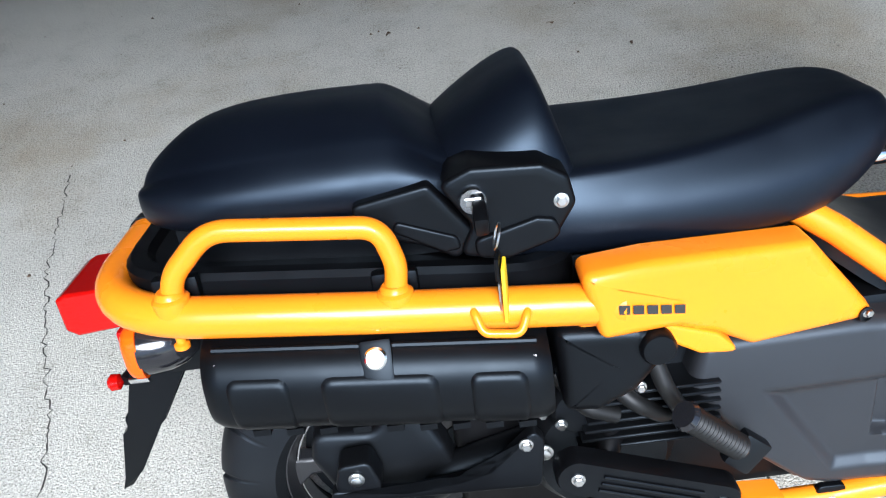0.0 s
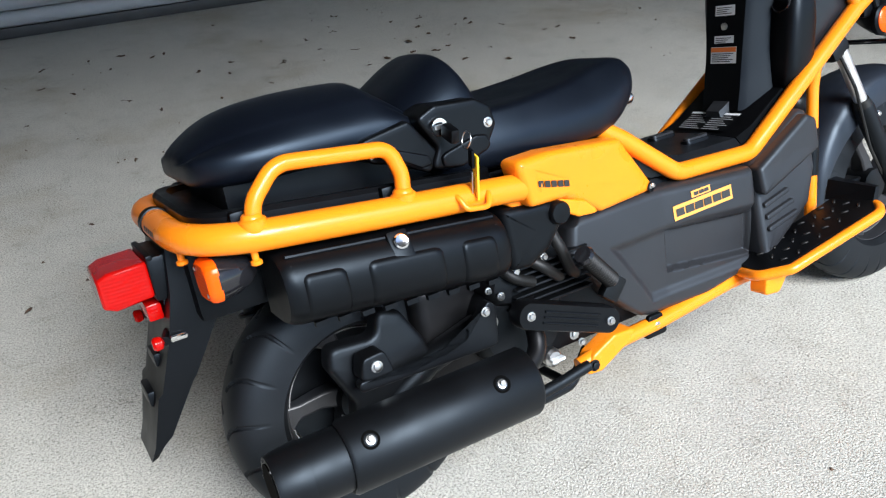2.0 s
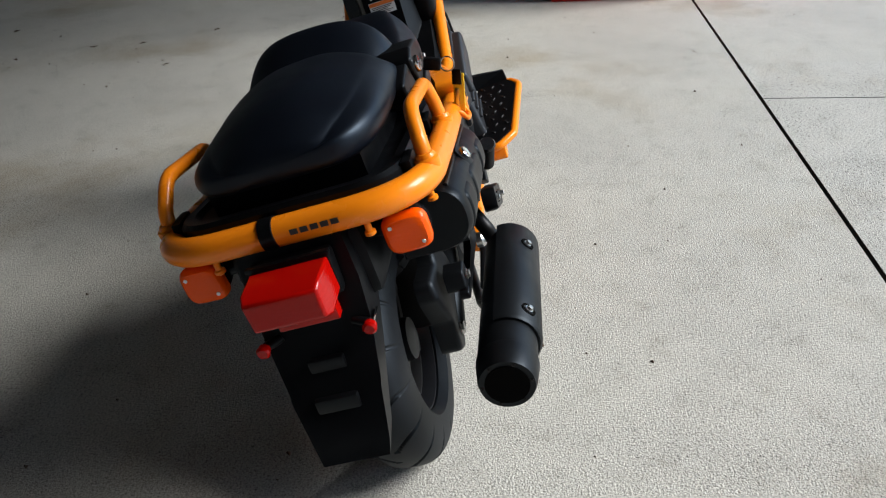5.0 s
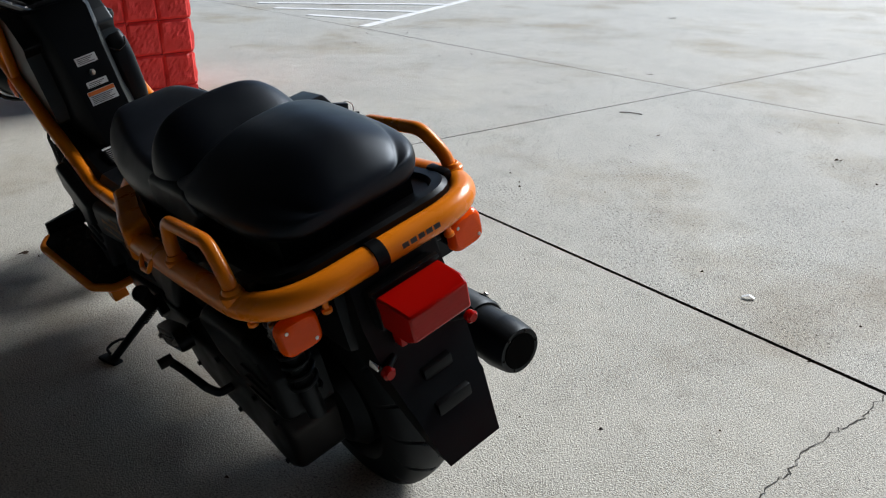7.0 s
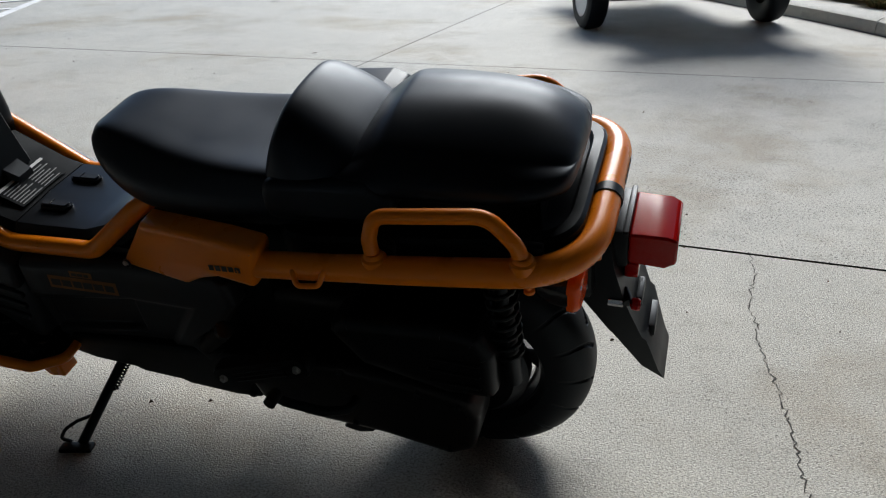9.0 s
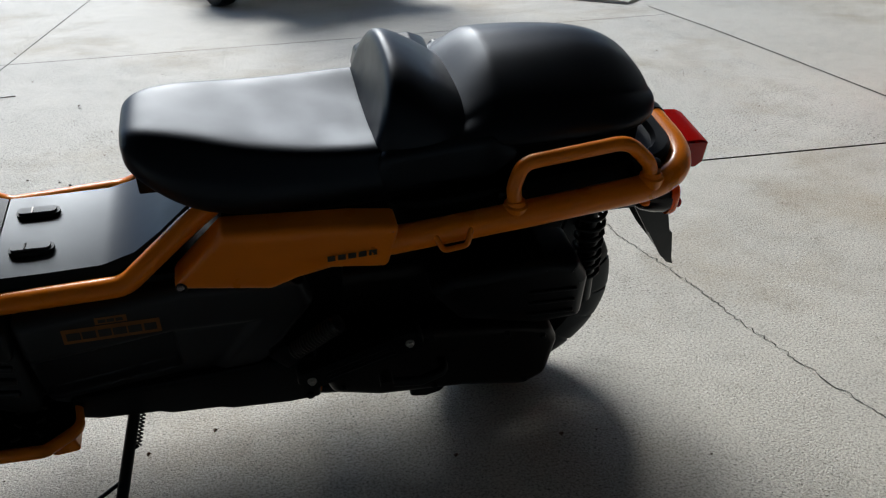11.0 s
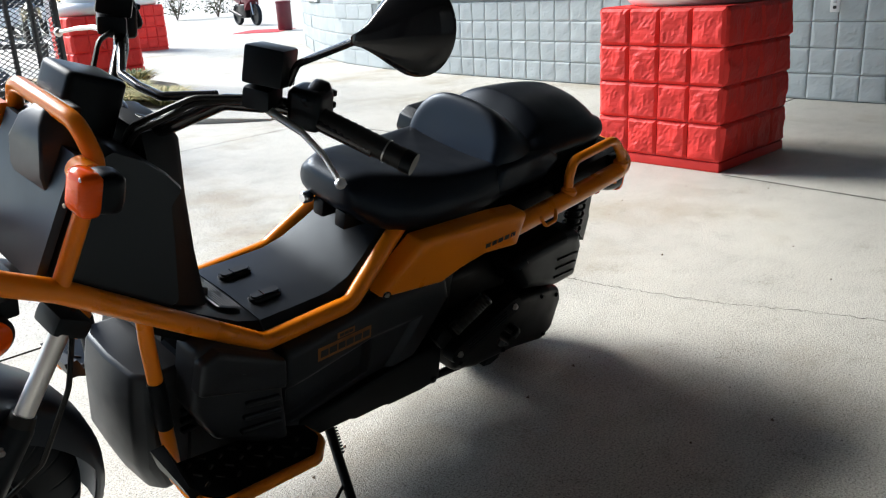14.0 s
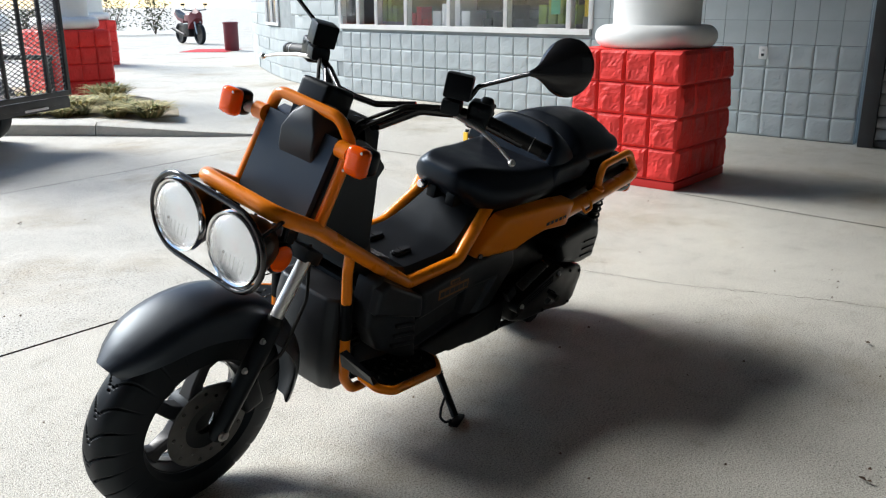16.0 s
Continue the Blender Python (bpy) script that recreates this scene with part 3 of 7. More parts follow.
# made-up stands whose colours imitate reflections in the window glass
goods = [((-5.95, -2.55), (0.3, 0.5, 1.42), SUNNY, "yellow stand-in for a window reflection"), ((-6.0, -3.15), (0.3, 0.5, 1.30), LEAFGREEN, "green stand-in for a window reflection"), ((-6.1, -3.9), (0.4, 0.6, 1.12), RUBBER, "dark stand-in for a window reflection"), ((-6.15, -4.7), (0.4, 0.6, 1.22), WHITELABEL, "white stand-in for a window reflection"), ((-6.2, -5.35), (0.25, 0.4, 1.10), REDMAT, "red stand-in for a window reflection"), ((-6.3, -5.9), (0.3, 0.35, 1.3), LEAFGREEN, "narrow green stand-in for a window reflection"), ((-7.4, -4.4), (0.4, 1.6, 1.5), TRAILERBLACK, "long dark stand-in for a window reflection")]
for (x, y), (w, d, h), mat, lab in goods:
    e = thing("reflection_stand_in", lab + " inside the shop", "display stand", pose(x, y, 0.02))
    part("carcass", box(bmesh.new(), (-w / 2, -d / 2, 0), (w / 2, d / 2, h * 0.7), 0.01), INTERIOR, e)
    for k in range(4):
        part("colour_block", box(bmesh.new(), (-w * 0.45, -d / 2 + d * k / 4 + 0.01, h * 0.7), (w * 0.45, -d / 2 + d * (k + 1) / 4 - 0.01, h * (0.86 + 0.14 * ((k * 7) % 3) / 2)), 0.008), mat, e)
gs = thing("window_notice", "green paper notice hanging in the shop window", "sign", pose(-5.60, -3.02, 1.12))
part("notice_sheet", box(bmesh.new(), (-0.002, -0.055, -0.08), (0.002, 0.055, 0.08), 0.001), material("green_paper", (0.06, 0.32, 0.16), 0.6, blotch=0.05), gs)

pn = thing("window_notice", "pale pink poster with unreadable red print in the shop window", "sign", pose(-5.545, -3.045, 1.37))
sheet = part("poster_sheet", box(bmesh.new(), (-0.002, -0.165, -0.09), (0.002, 0.165, 0.09), 0.001), material("pink_paper", (0.62, 0.2, 0.2), 0.6, blotch=0.05), pn)
for k, (w, z) in enumerate(((0.13, 0.05), (0.11, 0.01), (0.12, -0.035))):
    part("print_bar", box(bmesh.new(), (0.002, -w, z - 0.012), (0.004, w, z + 0.012)), REDMAT if k else WHITELABEL, sheet)

# socket on the wall
so = thing("wall_socket", "white covered power socket on the block wall", "socket", pose(-5.132, -0.661, 0.731))
part("cover_plate", box(bmesh.new(), (0.0, -0.036, -0.055), (0.014, 0.036, 0.055), 0.005), WHITEPAINT, so)
part("outlet_hole", box(bmesh.new(), (0.0135, -0.012, -0.030), (0.017, 0.012, -0.006), 0.003), INK, so)
part("outlet_hole", box(bmesh.new(), (0.0135, -0.012, 0.012), (0.017, 0.012, 0.030), 0.003), STEEL, so)


def shutter(name, lab, m, width, height):
    """A slatted roll-up door: faces -y of its pose, sill dark rubber."""
    e = thing(name, lab, "roller door", m, kind="structure")
    n = int((height - 0.06) / 0.095)
    for k in range(n):
        z = 0.06 + 0.095 * k
        b = loft(bmesh.new(), [[(x, 0.0, z + 0.004), (x, -0.014, z + 0.012), (x, -0.020, z + 0.045), (x, -0.014, z + 0.080), (x, 0.0, z + 0.092), (x, 0.03, z + 0.092), (x, 0.03, z + 0.004)] for x in (-width / 2, width / 2)])
        part("door_slat", b, SHUTTER, e, angle=60)
    part("bottom_seal", box(bmesh.new(), (-width / 2, -0.025, 0.0), (width / 2, 0.03, 0.062), 0.006), DARKFRAME, e)
    for s in (1, -1):
        part("guide_rail", box(bmesh.new(), (s * (width / 2 + 0.06) - 0.06, -0.06, 0.0), (s * (width / 2 + 0.06) + 0.06, 0.05, height + 0.02), 0.006), DARKFRAME, e)
    part("backing", box(bmesh.new(), (-width / 2, 0.032, 0.0), (width / 2, 0.05, height)), DARKFRAME, e)
    return e


shutter("door_1", "white slatted roller door with a dark rubber sill", pose(0.25, 4.45, 0, 0, 0, -4.5), 3.5, 2.7)
shutter("door_2", "grey slatted roller door in a dark steel frame", pose(-5.06, 1.98, 0, 0, 0, 90), 3.3, 2.9)
shutter("door_3", "white slatted roller door closing the far bay", pose(7.0, 1.3, 0, 0, 0, -86), 3.9, 2.9)
# plain walls round the bay, mostly unseen, coloured dark to cut bounced light
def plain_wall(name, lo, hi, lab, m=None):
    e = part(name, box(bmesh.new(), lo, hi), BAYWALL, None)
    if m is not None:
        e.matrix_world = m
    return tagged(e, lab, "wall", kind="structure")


plain_wall("wall_north", (2.14, -0.02, 0.0), (4.8, 0.22, 3.6), "smooth bay wall beside the roller door, darkened against bounce", pose(0, 4.45, 0, 0, 0, -4.5))
plain_wall("wall_north_west", (-6.0, -0.02, 0.0), (-1.62, 0.22, 3.6), "smooth bay wall beside the roller door, darkened against bounce", pose(0, 4.45, 0, 0, 0, -4.5))
plain_wall("wall_north_head", (-1.62, -0.02, 2.72), (2.14, 0.22, 3.6), "smooth bay wall above the roller door, darkened against bounce", pose(0, 4.45, 0, 0, 0, -4.5))
plain_wall("wall_north_east", (4.4, 4.1, 0.0), (7.4, 4.35, 3.6), "smooth wall of the bay, darkened against bounce")
plain_wall("wall_east_head", (6.98, -0.9, 2.92), (7.25, 4.2, 3.6), "smooth bay wall above the far roller door, darkened against bounce")
plain_wall("wall_east_end", (7.0, 3.35, 0.0), (7.25, 4.2, 2.92), "smooth bay wall beside the far roller door, darkened against bounce")
plain_wall("wall_west_head", (-5.36, 0.17, 2.92), (-5.06, 4.9, 3.6), "smooth bay wall above the grey roller door, darkened against bounce")
plain_wall("wall_west_end", (-5.36, 3.75, 0.0), (-5.06, 4.9, 2.92), "smooth bay wall beside the grey roller door, darkened against bounce")
# out of view; its western end is pushed south to shade the wall
ceil = part("ceiling", loft(bmesh.new(), [[(x, y, z) for x, y in ((-6.0, 5.2), (-6.0, -5.0), (-2.75, -5.0), (-2.1, -2.5), (7.6, -2.5), (7.6, 5.2))] for z in (3.62, 3.95)]), DARKSOFFIT, None)
tagged(ceil, "unseen canopy over the drive, darkened and shaped to shade it", "ceiling", kind="structure")

# kerb of the planting bed, ramping down to the walkway
kerb_path = [(4.6, -11.6), (2.4, -9.9), (0.6, -8.3), (-0.40, -7.20), (-1.25, -6.05), (-1.72, -5.32), (-2.15, -4.66), (-2.58, -4.17)]
kp = resample(kerb_path, 0.25)
kerb = thing("kerb", "pale concrete kerb round the planting bed", "kerb", kind="structure")
seg, n = [], len(kp)
for i, (p, d) in enumerate(kp):
    left = Vector((d.y, -d.x))
    if left.x + left.y > 0:
        left = -left
    fade = min(1.0, max(0.0, (n - 1 - i) * 0.25 / 1.5))
    h = 0.095 * fade + 0.022
    o = p
    inn = p + left * 0.42
    lip = p + left * 0.05
    seg.append([(o.x, o.y, -0.02), (o.x + left.x * 0.012, o.y + left.y * 0.012, h * 0.8), (lip.x, lip.y, h), (inn.x, inn.y, 0.099 * fade + 0.006), (inn.x, inn.y, -0.02)])
cut = [0, 11, 23, 35, n - 1]
cut = sorted({min(c, n - 1) for c in cut})
for a, c in zip(cut, cut[1:]):
    rings = [list(r) for r in seg[a:c + 1]]
    if len(rings) < 2:
        continue
    for e_, o_ in ((0, 1), (-1, -2)):
        rings[e_] = [tuple(np.array(q) + (np.array(w) - np.array(q)) * 0.02) for q, w in zip(rings[e_], rings[o_])]
    part("kerb_stone", loft(bmesh.new(), rings), KERBCONCRETE, kerb, angle=40)
gut = [[(r[0][0] + dx, r[0][1] + dx, 0.0022) for dx in (0.0, 0.012)] for r in seg]
raw("gutter_line", [q for r in gut for q in r], [(2 * i, 2 * i + 1, 2 * i + 3, 2 * i + 2) for i in range(len(gut) - 1)], JOINT, kerb)
joint_path = resample([(-2.58, -4.17), (-2.58, -3.3), (-2.55, -2.5), (-2.48, -1.12)], 0.2)
raw("walk_joint", [(p.x + s, p.y, 0.002) for p, d in joint_path for s in (-0.006, 0.006)], [(2 * i, 2 * i + 1, 2 * i + 3, 2 * i + 2) for i in range(len(joint_path) - 1)], JOINT, ground_ob)
north_joint = resample([(-2.47, -0.32), (-2.34, 0.62), (-2.22, 1.9), (-2.02, 4.3)], 0.2)
raw("bay_joint", [(p.x + q, p.y, 0.002) for p, d in north_joint for q in (-0.005, 0.005)], [(2 * i, 2 * i + 1, 2 * i + 3, 2 * i + 2) for i in range(len(north_joint) - 1)], JOINT, ground_ob)
bed = [(x - 0.31, y - 0.28) for x, y in kerb_path[1:6]] + [(-2.45, -5.42), (-2.85, -6.0), (-3.3, -7.2), (-3.5, -9.4), (0.5, -13.0)]
b = bmesh.new()
b.faces.new([b.verts.new((x, y, 0.094)) for x, y in bed])
tagged(part("planting_bed", b, SOIL), "mulched planting bed inside the kerb", "ground", kind="structure")


def tuft(x, y, r, h, blades, seed, dry):
    """A clump of arching grass blades."""
    rng = random.Random(seed)
    verts, faces, mi = [], [], []
    for k in range(blades):
        a = rng.uniform(0, 6.283)
        q = r * 0.35 * rng.random()
        bx, by = q * math.cos(a), q * math.sin(a)
        a2 = a + rng.uniform(-0.7, 0.7)
        reach, hh, w = r * rng.uniform(0.5, 1.15), h * rng.uniform(0.55, 1.0), rng.uniform(0.004, 0.009)
        px, py = -math.sin(a2) * w, math.cos(a2) * w
        i0 = len(verts)
        for t, sc in ((0, 1.0), (0.35, 1.0), (0.7, 0.8), (1.0, 0.15)):
            z = hh * (1.9 * t - 1.15 * t * t)
            cx, cy = bx + math.cos(a2) * reach * t, by + math.sin(a2) * reach * t
            verts += [(cx - px * sc, cy - py * sc, z), (cx + px * sc, cy + py * sc, z)]
        m = 1 if rng.random() < dry else 0
        for s in range(3):
            faces.append((i0 + 2 * s, i0 + 2 * s + 1, i0 + 2 * s + 3, i0 + 2 * s + 2))
            mi.append(m)
    ob = raw("grass_tuft", verts, faces, [GRASS, STRAW])
    ob.location = (x, y, 0.094)
    for p, m in zip(ob.data.polygons, mi):
        p.material_index = m
    return tagged(ob, "clump of arching half-dry ornamental grass in the bed", "grass", group="grass clumps in the planting bed", kind="stuff")


for k, (x, y, r, h) in enumerate([(-2.26, -5.62, 0.27, 0.19), (-2.06, -5.90, 0.20, 0.15), (-1.97, -6.42, 0.28, 0.22), (-1.92, -6.78, 0.26, 0.21), (-1.60, -6.75, 0.26, 0.20), (-1.40, -6.95, 0.26, 0.20), (-1.1, -7.3, 0.28, 0.22), (-0.75, -7.9, 0.30, 0.24), (-0.2, -8.5, 0.3, 0.24), (-2.42, -6.55, 0.26, 0.20), (-1.95, -7.4, 0.28, 0.22), (0.6, -9.2, 0.3, 0.24), (-2.8, -7.2, 0.3, 0.26), (-1.72, -6.28, 0.18, 0.14), (-2.3, -6.05, 0.22, 0.17), (-1.35, -7.55, 0.28, 0.22)]):
    tuft(x, y, r, h, 460, 200 + k, 0.6)

# dead leaves and specks on the slab
def leaf(x, y, s, turn, seed):
    rng = random.Random(seed)
    n = 9
    verts = [(0, 0, 0.004 + 0.006 * rng.random())]
    for k in range(n):
        a = 2 * math.pi * k / n
        r = s * (0.45 + 0.55 * abs(math.cos(a))) * rng.uniform(0.75, 1.1)
        verts.append((r * math.cos(a), 0.55 * r * math.sin(a), 0.002 + 0.010 * rng.random()))
    ob = raw("dead_leaf", verts, [(0, 1 + k, 1 + (k + 1) % n) for k in range(n)], LEAFBROWN)
    ob.matrix_world = pose(x, y, 0.0015, 0, 0, turn)
    return tagged(ob, "curled brown dead leaf lying on the concrete", "leaf", group="dead leaves on the drive")


rng = random.Random(77)
for k in range(80):
    x, y = rng.gauss(1.5, 1.3), rng.gauss(3.0, 0.65)
    if y > 4.1:
        y = 3.6
    leaf(x, y, rng.uniform(0.012, 0.032), rng.uniform(0, 360), 300 + k)
for k, (x, y, s) in enumerate([(0.10, 1.35, 0.02), (-0.55, 1.15, 0.018), (0.75, 1.75, 0.016), (3.2, 1.9, 0.02), (3.6, 0.8, 0.018), (2.212, -3.83, 0.03), (3.829, -6.282, 0.05), (1.2, -2.6, 0.02), (3.6, -2.0, 0.018), (5.0, -3.4, 0.025), (0.4, -2.9, 0.02), (0.4, 1.33, 0.018), (-0.3, 1.6, 0.014)]):
    leaf(x, y, s, 40 * k, 400 + k)
paper = raw("paper_scrap", [(-0.020, -0.008, 0.003), (0.0, -0.010, 0.012), (0.022, -0.006, 0.004), (0.019, 0.009, 0.005), (-0.002, 0.008, 0.013), (-0.017, 0.010, 0.004)], [(0, 1, 4, 5), (1, 2, 3, 4)], WHITELABEL)
paper.matrix_world = pose(-0.121, -1.314, 0.0, 0, 0, 30)
tagged(paper, "crumpled white paper scrap on the concrete", "litter")
tw = part("twig", tube([(0, 0, 0.004), (0.06, 0.012, 0.006), (0.13, 0.010, 0.004)], 0.0028, 0.02, 6), TWIG)
tw.matrix_world = pose(1.662, -2.856, 0.0, 0, 0, -160)
tagged(tw, "thin brown twig lying on the concrete", "twig")
rng = random.Random(5)
verts, faces = [], []
for k in range(420):
    x, y = rng.uniform(-2.4, 6), rng.uniform(-4, 3.8)
    s = rng.uniform(0.002, 0.006)
    i = len(verts)
    verts += [(x - s, y - s * 0.7, 0.0), (x + s, y - s, 0.0), (x + s * 0.6, y + s, 0.0), (x, y, s * 1.2)]
    faces += [(i, i + 1, i + 3), (i + 1, i + 2, i + 3), (i + 2, i, i + 3)]
tagged(raw("grit", verts, faces, LEAFBROWN), "scattered dark grit on the concrete", "grit", kind="stuff")

# ---------- trailer parked by the kerb ----------
T0 = Vector((-0.165, -5.66))
tm = pose(T0.x, T0.y, 0, 0, 0, 25.5)  # local x runs along the axle, local y to the rear
trailer = thing("utility_trailer", "black steel utility trailer with a raised mesh ramp", "trailer", tm)


def tyre_small(cx, side):
    e = new("wheel")
    e.parent = trailer
    prof = [(0.115, -0.06), (0.17, -0.078), (0.225, -0.082), (0.252, -0.066), (0.262, -0.03), (0.262, 0.03), (0.252, 0.066), (0.225, 0.082), (0.17, 0.078), (0.115, 0.06)]
    part("tyre", lathe(bmesh.new(), prof, (cx, 0, 0.262), "x", 48, True), RUBBER, e)
    part("rim", lathe(bmesh.new(), [(0.168, side * 0.074), (0.160, side * 0.078), (0.150, side * 0.052), (0.135, side * 0.040), (0.095, side * 0.050), (0.05, side * 0.058), (0.004, side * 0.058), (0.004, side * 0.03), (0.14, side * 0.02)], (cx, 0, 0.262), "x", 40), WHITEPAINT, e, "white spoked steel rim")
    for k in range(8):
        a = 2 * math.pi * k / 8
        b = boxm((0.018, 0.040, 0.034), 0.004, Matrix.Translation((cx + side * 0.042, 0.118 * math.cos(a), 0.262 + 0.118 * math.sin(a))) @ Matrix.Rotation(a, 4, "X"))
        part("rim_slot", b, GLOSSBLACK, e)
    part("hub_cap", lathe(bmesh.new(), [(0.035, side * 0.055), (0.032, side * 0.085), (0.012, side * 0.095)], (cx, 0, 0.262), "x", 20), GLOSSBLACK, e)
    rings = []
    for k in range(13):
        a = radians(8 + 164 * k / 12)
        rings.append([(cx - 0.11, 0.315 * math.cos(a), 0.262 + 0.315 * math.sin(a)), (cx + 0.11, 0.315 * math.cos(a), 0.262 + 0.315 * math.sin(a)), (cx + 0.11, 0.305 * math.cos(a), 0.262 + 0.305 * math.sin(a)), (cx - 0.11, 0.305 * math.cos(a), 0.262 + 0.305 * math.sin(a))])
    part("fender", loft(bmesh.new(), rings), TRAILERBLACK, e)
    return e


tyre_small(-0.745, -1)
tyre_small(0.745, 1)
part("axle", sweep(bmesh.new(), [(-0.70, 0, 0.262), (0.70, 0, 0.262)], 0.03, 12), TRAILERBLACK, trailer)
W, WB, RE, FR, DZ = 0.60, 0.72, 0.87, -1.55, 0.42  # deck and gate half widths, ends, height
for x in (-W, W):
    part("side_rail", box(bmesh.new(), (x - 0.025, FR, DZ - 0.05), (x + 0.025, RE, DZ), 0.004), TRAILERBLACK, trailer)
    part("top_rail", box(bmesh.new(), (x - 0.02, FR, DZ + 0.30), (x + 0.02, RE, DZ + 0.34), 0.004), TRAILERBLACK, trailer)
    for y in (FR + 0.02, -0.6, 0.25, RE - 0.03):
        part("post", box(bmesh.new(), (x - 0.018, y - 0.018, DZ), (x + 0.018, y + 0.018, DZ + 0.30), 0.003), TRAILERBLACK, trailer)
for y in (FR, RE):
    part("cross_beam", box(bmesh.new(), (-WB, y - 0.03, DZ - 0.06), (WB, y + 0.03, DZ + 0.004), 0.004), TRAILERBLACK, trailer)
part("light_bar", box(bmesh.new(), (-0.74, RE - 0.025, DZ - 0.095), (0.88, RE + 0.02, DZ - 0.02), 0.004), TRAILERBLACK, trailer)
for k in range(7):
    x0 = -W + 0.03 + k * 0.166
    part("deck_board", box(bmesh.new(), (x0, FR + 0.03, DZ - 0.03), (x0 + 0.155, RE - 0.03, DZ + 0.006), 0.003), TWIG, trailer)
for s in (1,):
    part("tail_lamp", box(bmesh.new(), (s * 0.81 - 0.06, RE - 0.03, DZ - 0.021), (s * 0.81 + 0.06, RE + 0.03, DZ + 0.10), 0.008), REDLENS, trailer)
pl = part("plate_holder", box(bmesh.new(), (-0.45, RE + 0.02, DZ - 0.080), (-0.17, RE + 0.028, DZ - 0.025), 0.003), WHITELABEL, trailer, "small white plate")
part("plate_bar", box(bmesh.new(), (-0.41, RE + 0.0285, DZ - 0.060), (-0.21, RE + 0.030, DZ - 0.045)), INK, pl)
for s in (-1, 1):
    part("tongue", tube([(s * W, FR, DZ - 0.04), (s * 0.05, FR - 0.85, DZ - 0.04)], 0.03, 0.01, 8), TRAILERBLACK, trailer)
part("tongue_jack", lathe(bmesh.new(), [(0.02, 0.06), (0.02, 0.55), (0.03, 0.56)], (0.0, FR - 0.6, 0.0), "z", 12), STEEL, trailer)
part("jack_wheel", lathe(bmesh.new(), [(0.01, -0.02), (0.06, -0.02), (0.06, 0.02), (0.01, 0.02)], (0.0, FR - 0.6, 0.061), "x", 20), DARKMETAL, trailer)
# ramp gate: frame, bars and expanded mesh
gate = new("ramp_gate")
gate.parent = trailer
GH = 1.25
for x in (-WB, WB):
    part("gate_post", box(bmesh.new(), (x - 0.02, RE + 0.005, DZ + 0.01), (x + 0.02, RE + 0.045, DZ + GH), 0.003), TRAILERBLACK, gate)
for z in (DZ + 0.03, DZ + GH):
    part("gate_rail", box(bmesh.new(), (-WB, RE + 0.005, z - 0.02), (WB, RE + 0.045, z + 0.02), 0.003), TRAILERBLACK, gate)
for k in range(1, 6):
    x = -WB + 2 * WB * k / 6
    part("gate_bar", box(bmesh.new(), (x - 0.015, RE + 0.01, DZ + 0.03), (x + 0.015, RE + 0.035, DZ + GH), 0.003), TRAILERBLACK, gate)
b = bmesh.new()
sx, sz, th = 0.075, 0.036, 0.0028
for j in range(int((GH - 0.06) / sz * 2)):
    for i in range(int(2 * WB / sx)):
        x, z = -WB + i * sx, DZ + 0.05 + j * sz / 2
        for (xa, za, xb, zb) in ((x, z, x + sx / 2, z + sz / 2), (x + sx / 2, z + sz / 2, x + sx, z)) if j % 2 == 0 else ((x, z + sz / 2, x + sx / 2, z), (x + sx / 2, z, x + sx, z + sz / 2)):
            d = Vector((xb - xa, 0, zb - za)).normalized()
            nn = Vector((-d.z, 0, d.x)) * th
            y = RE + 0.024
            q = [b.verts.new((xa + nn.x, y, za + nn.z)), b.verts.new((xb + nn.x, y, zb + nn.z)), b.verts.new((xb - nn.x, y, zb - nn.z)), b.verts.new((xa - nn.x, y, za - nn.z))]
            b.faces.new(q)
            r = [b.verts.new(v.co + Vector((0, 0.004, 0))) for v in q]
            b.faces.new(r[::-1])
            for k in range(4):
                b.faces.new((q[k], r[k], r[(k + 1) % 4], q[(k + 1) % 4]))
ob = part("mesh_infill", b, TRAILERBLACK, gate)
tagged(ob, kind="stuff")


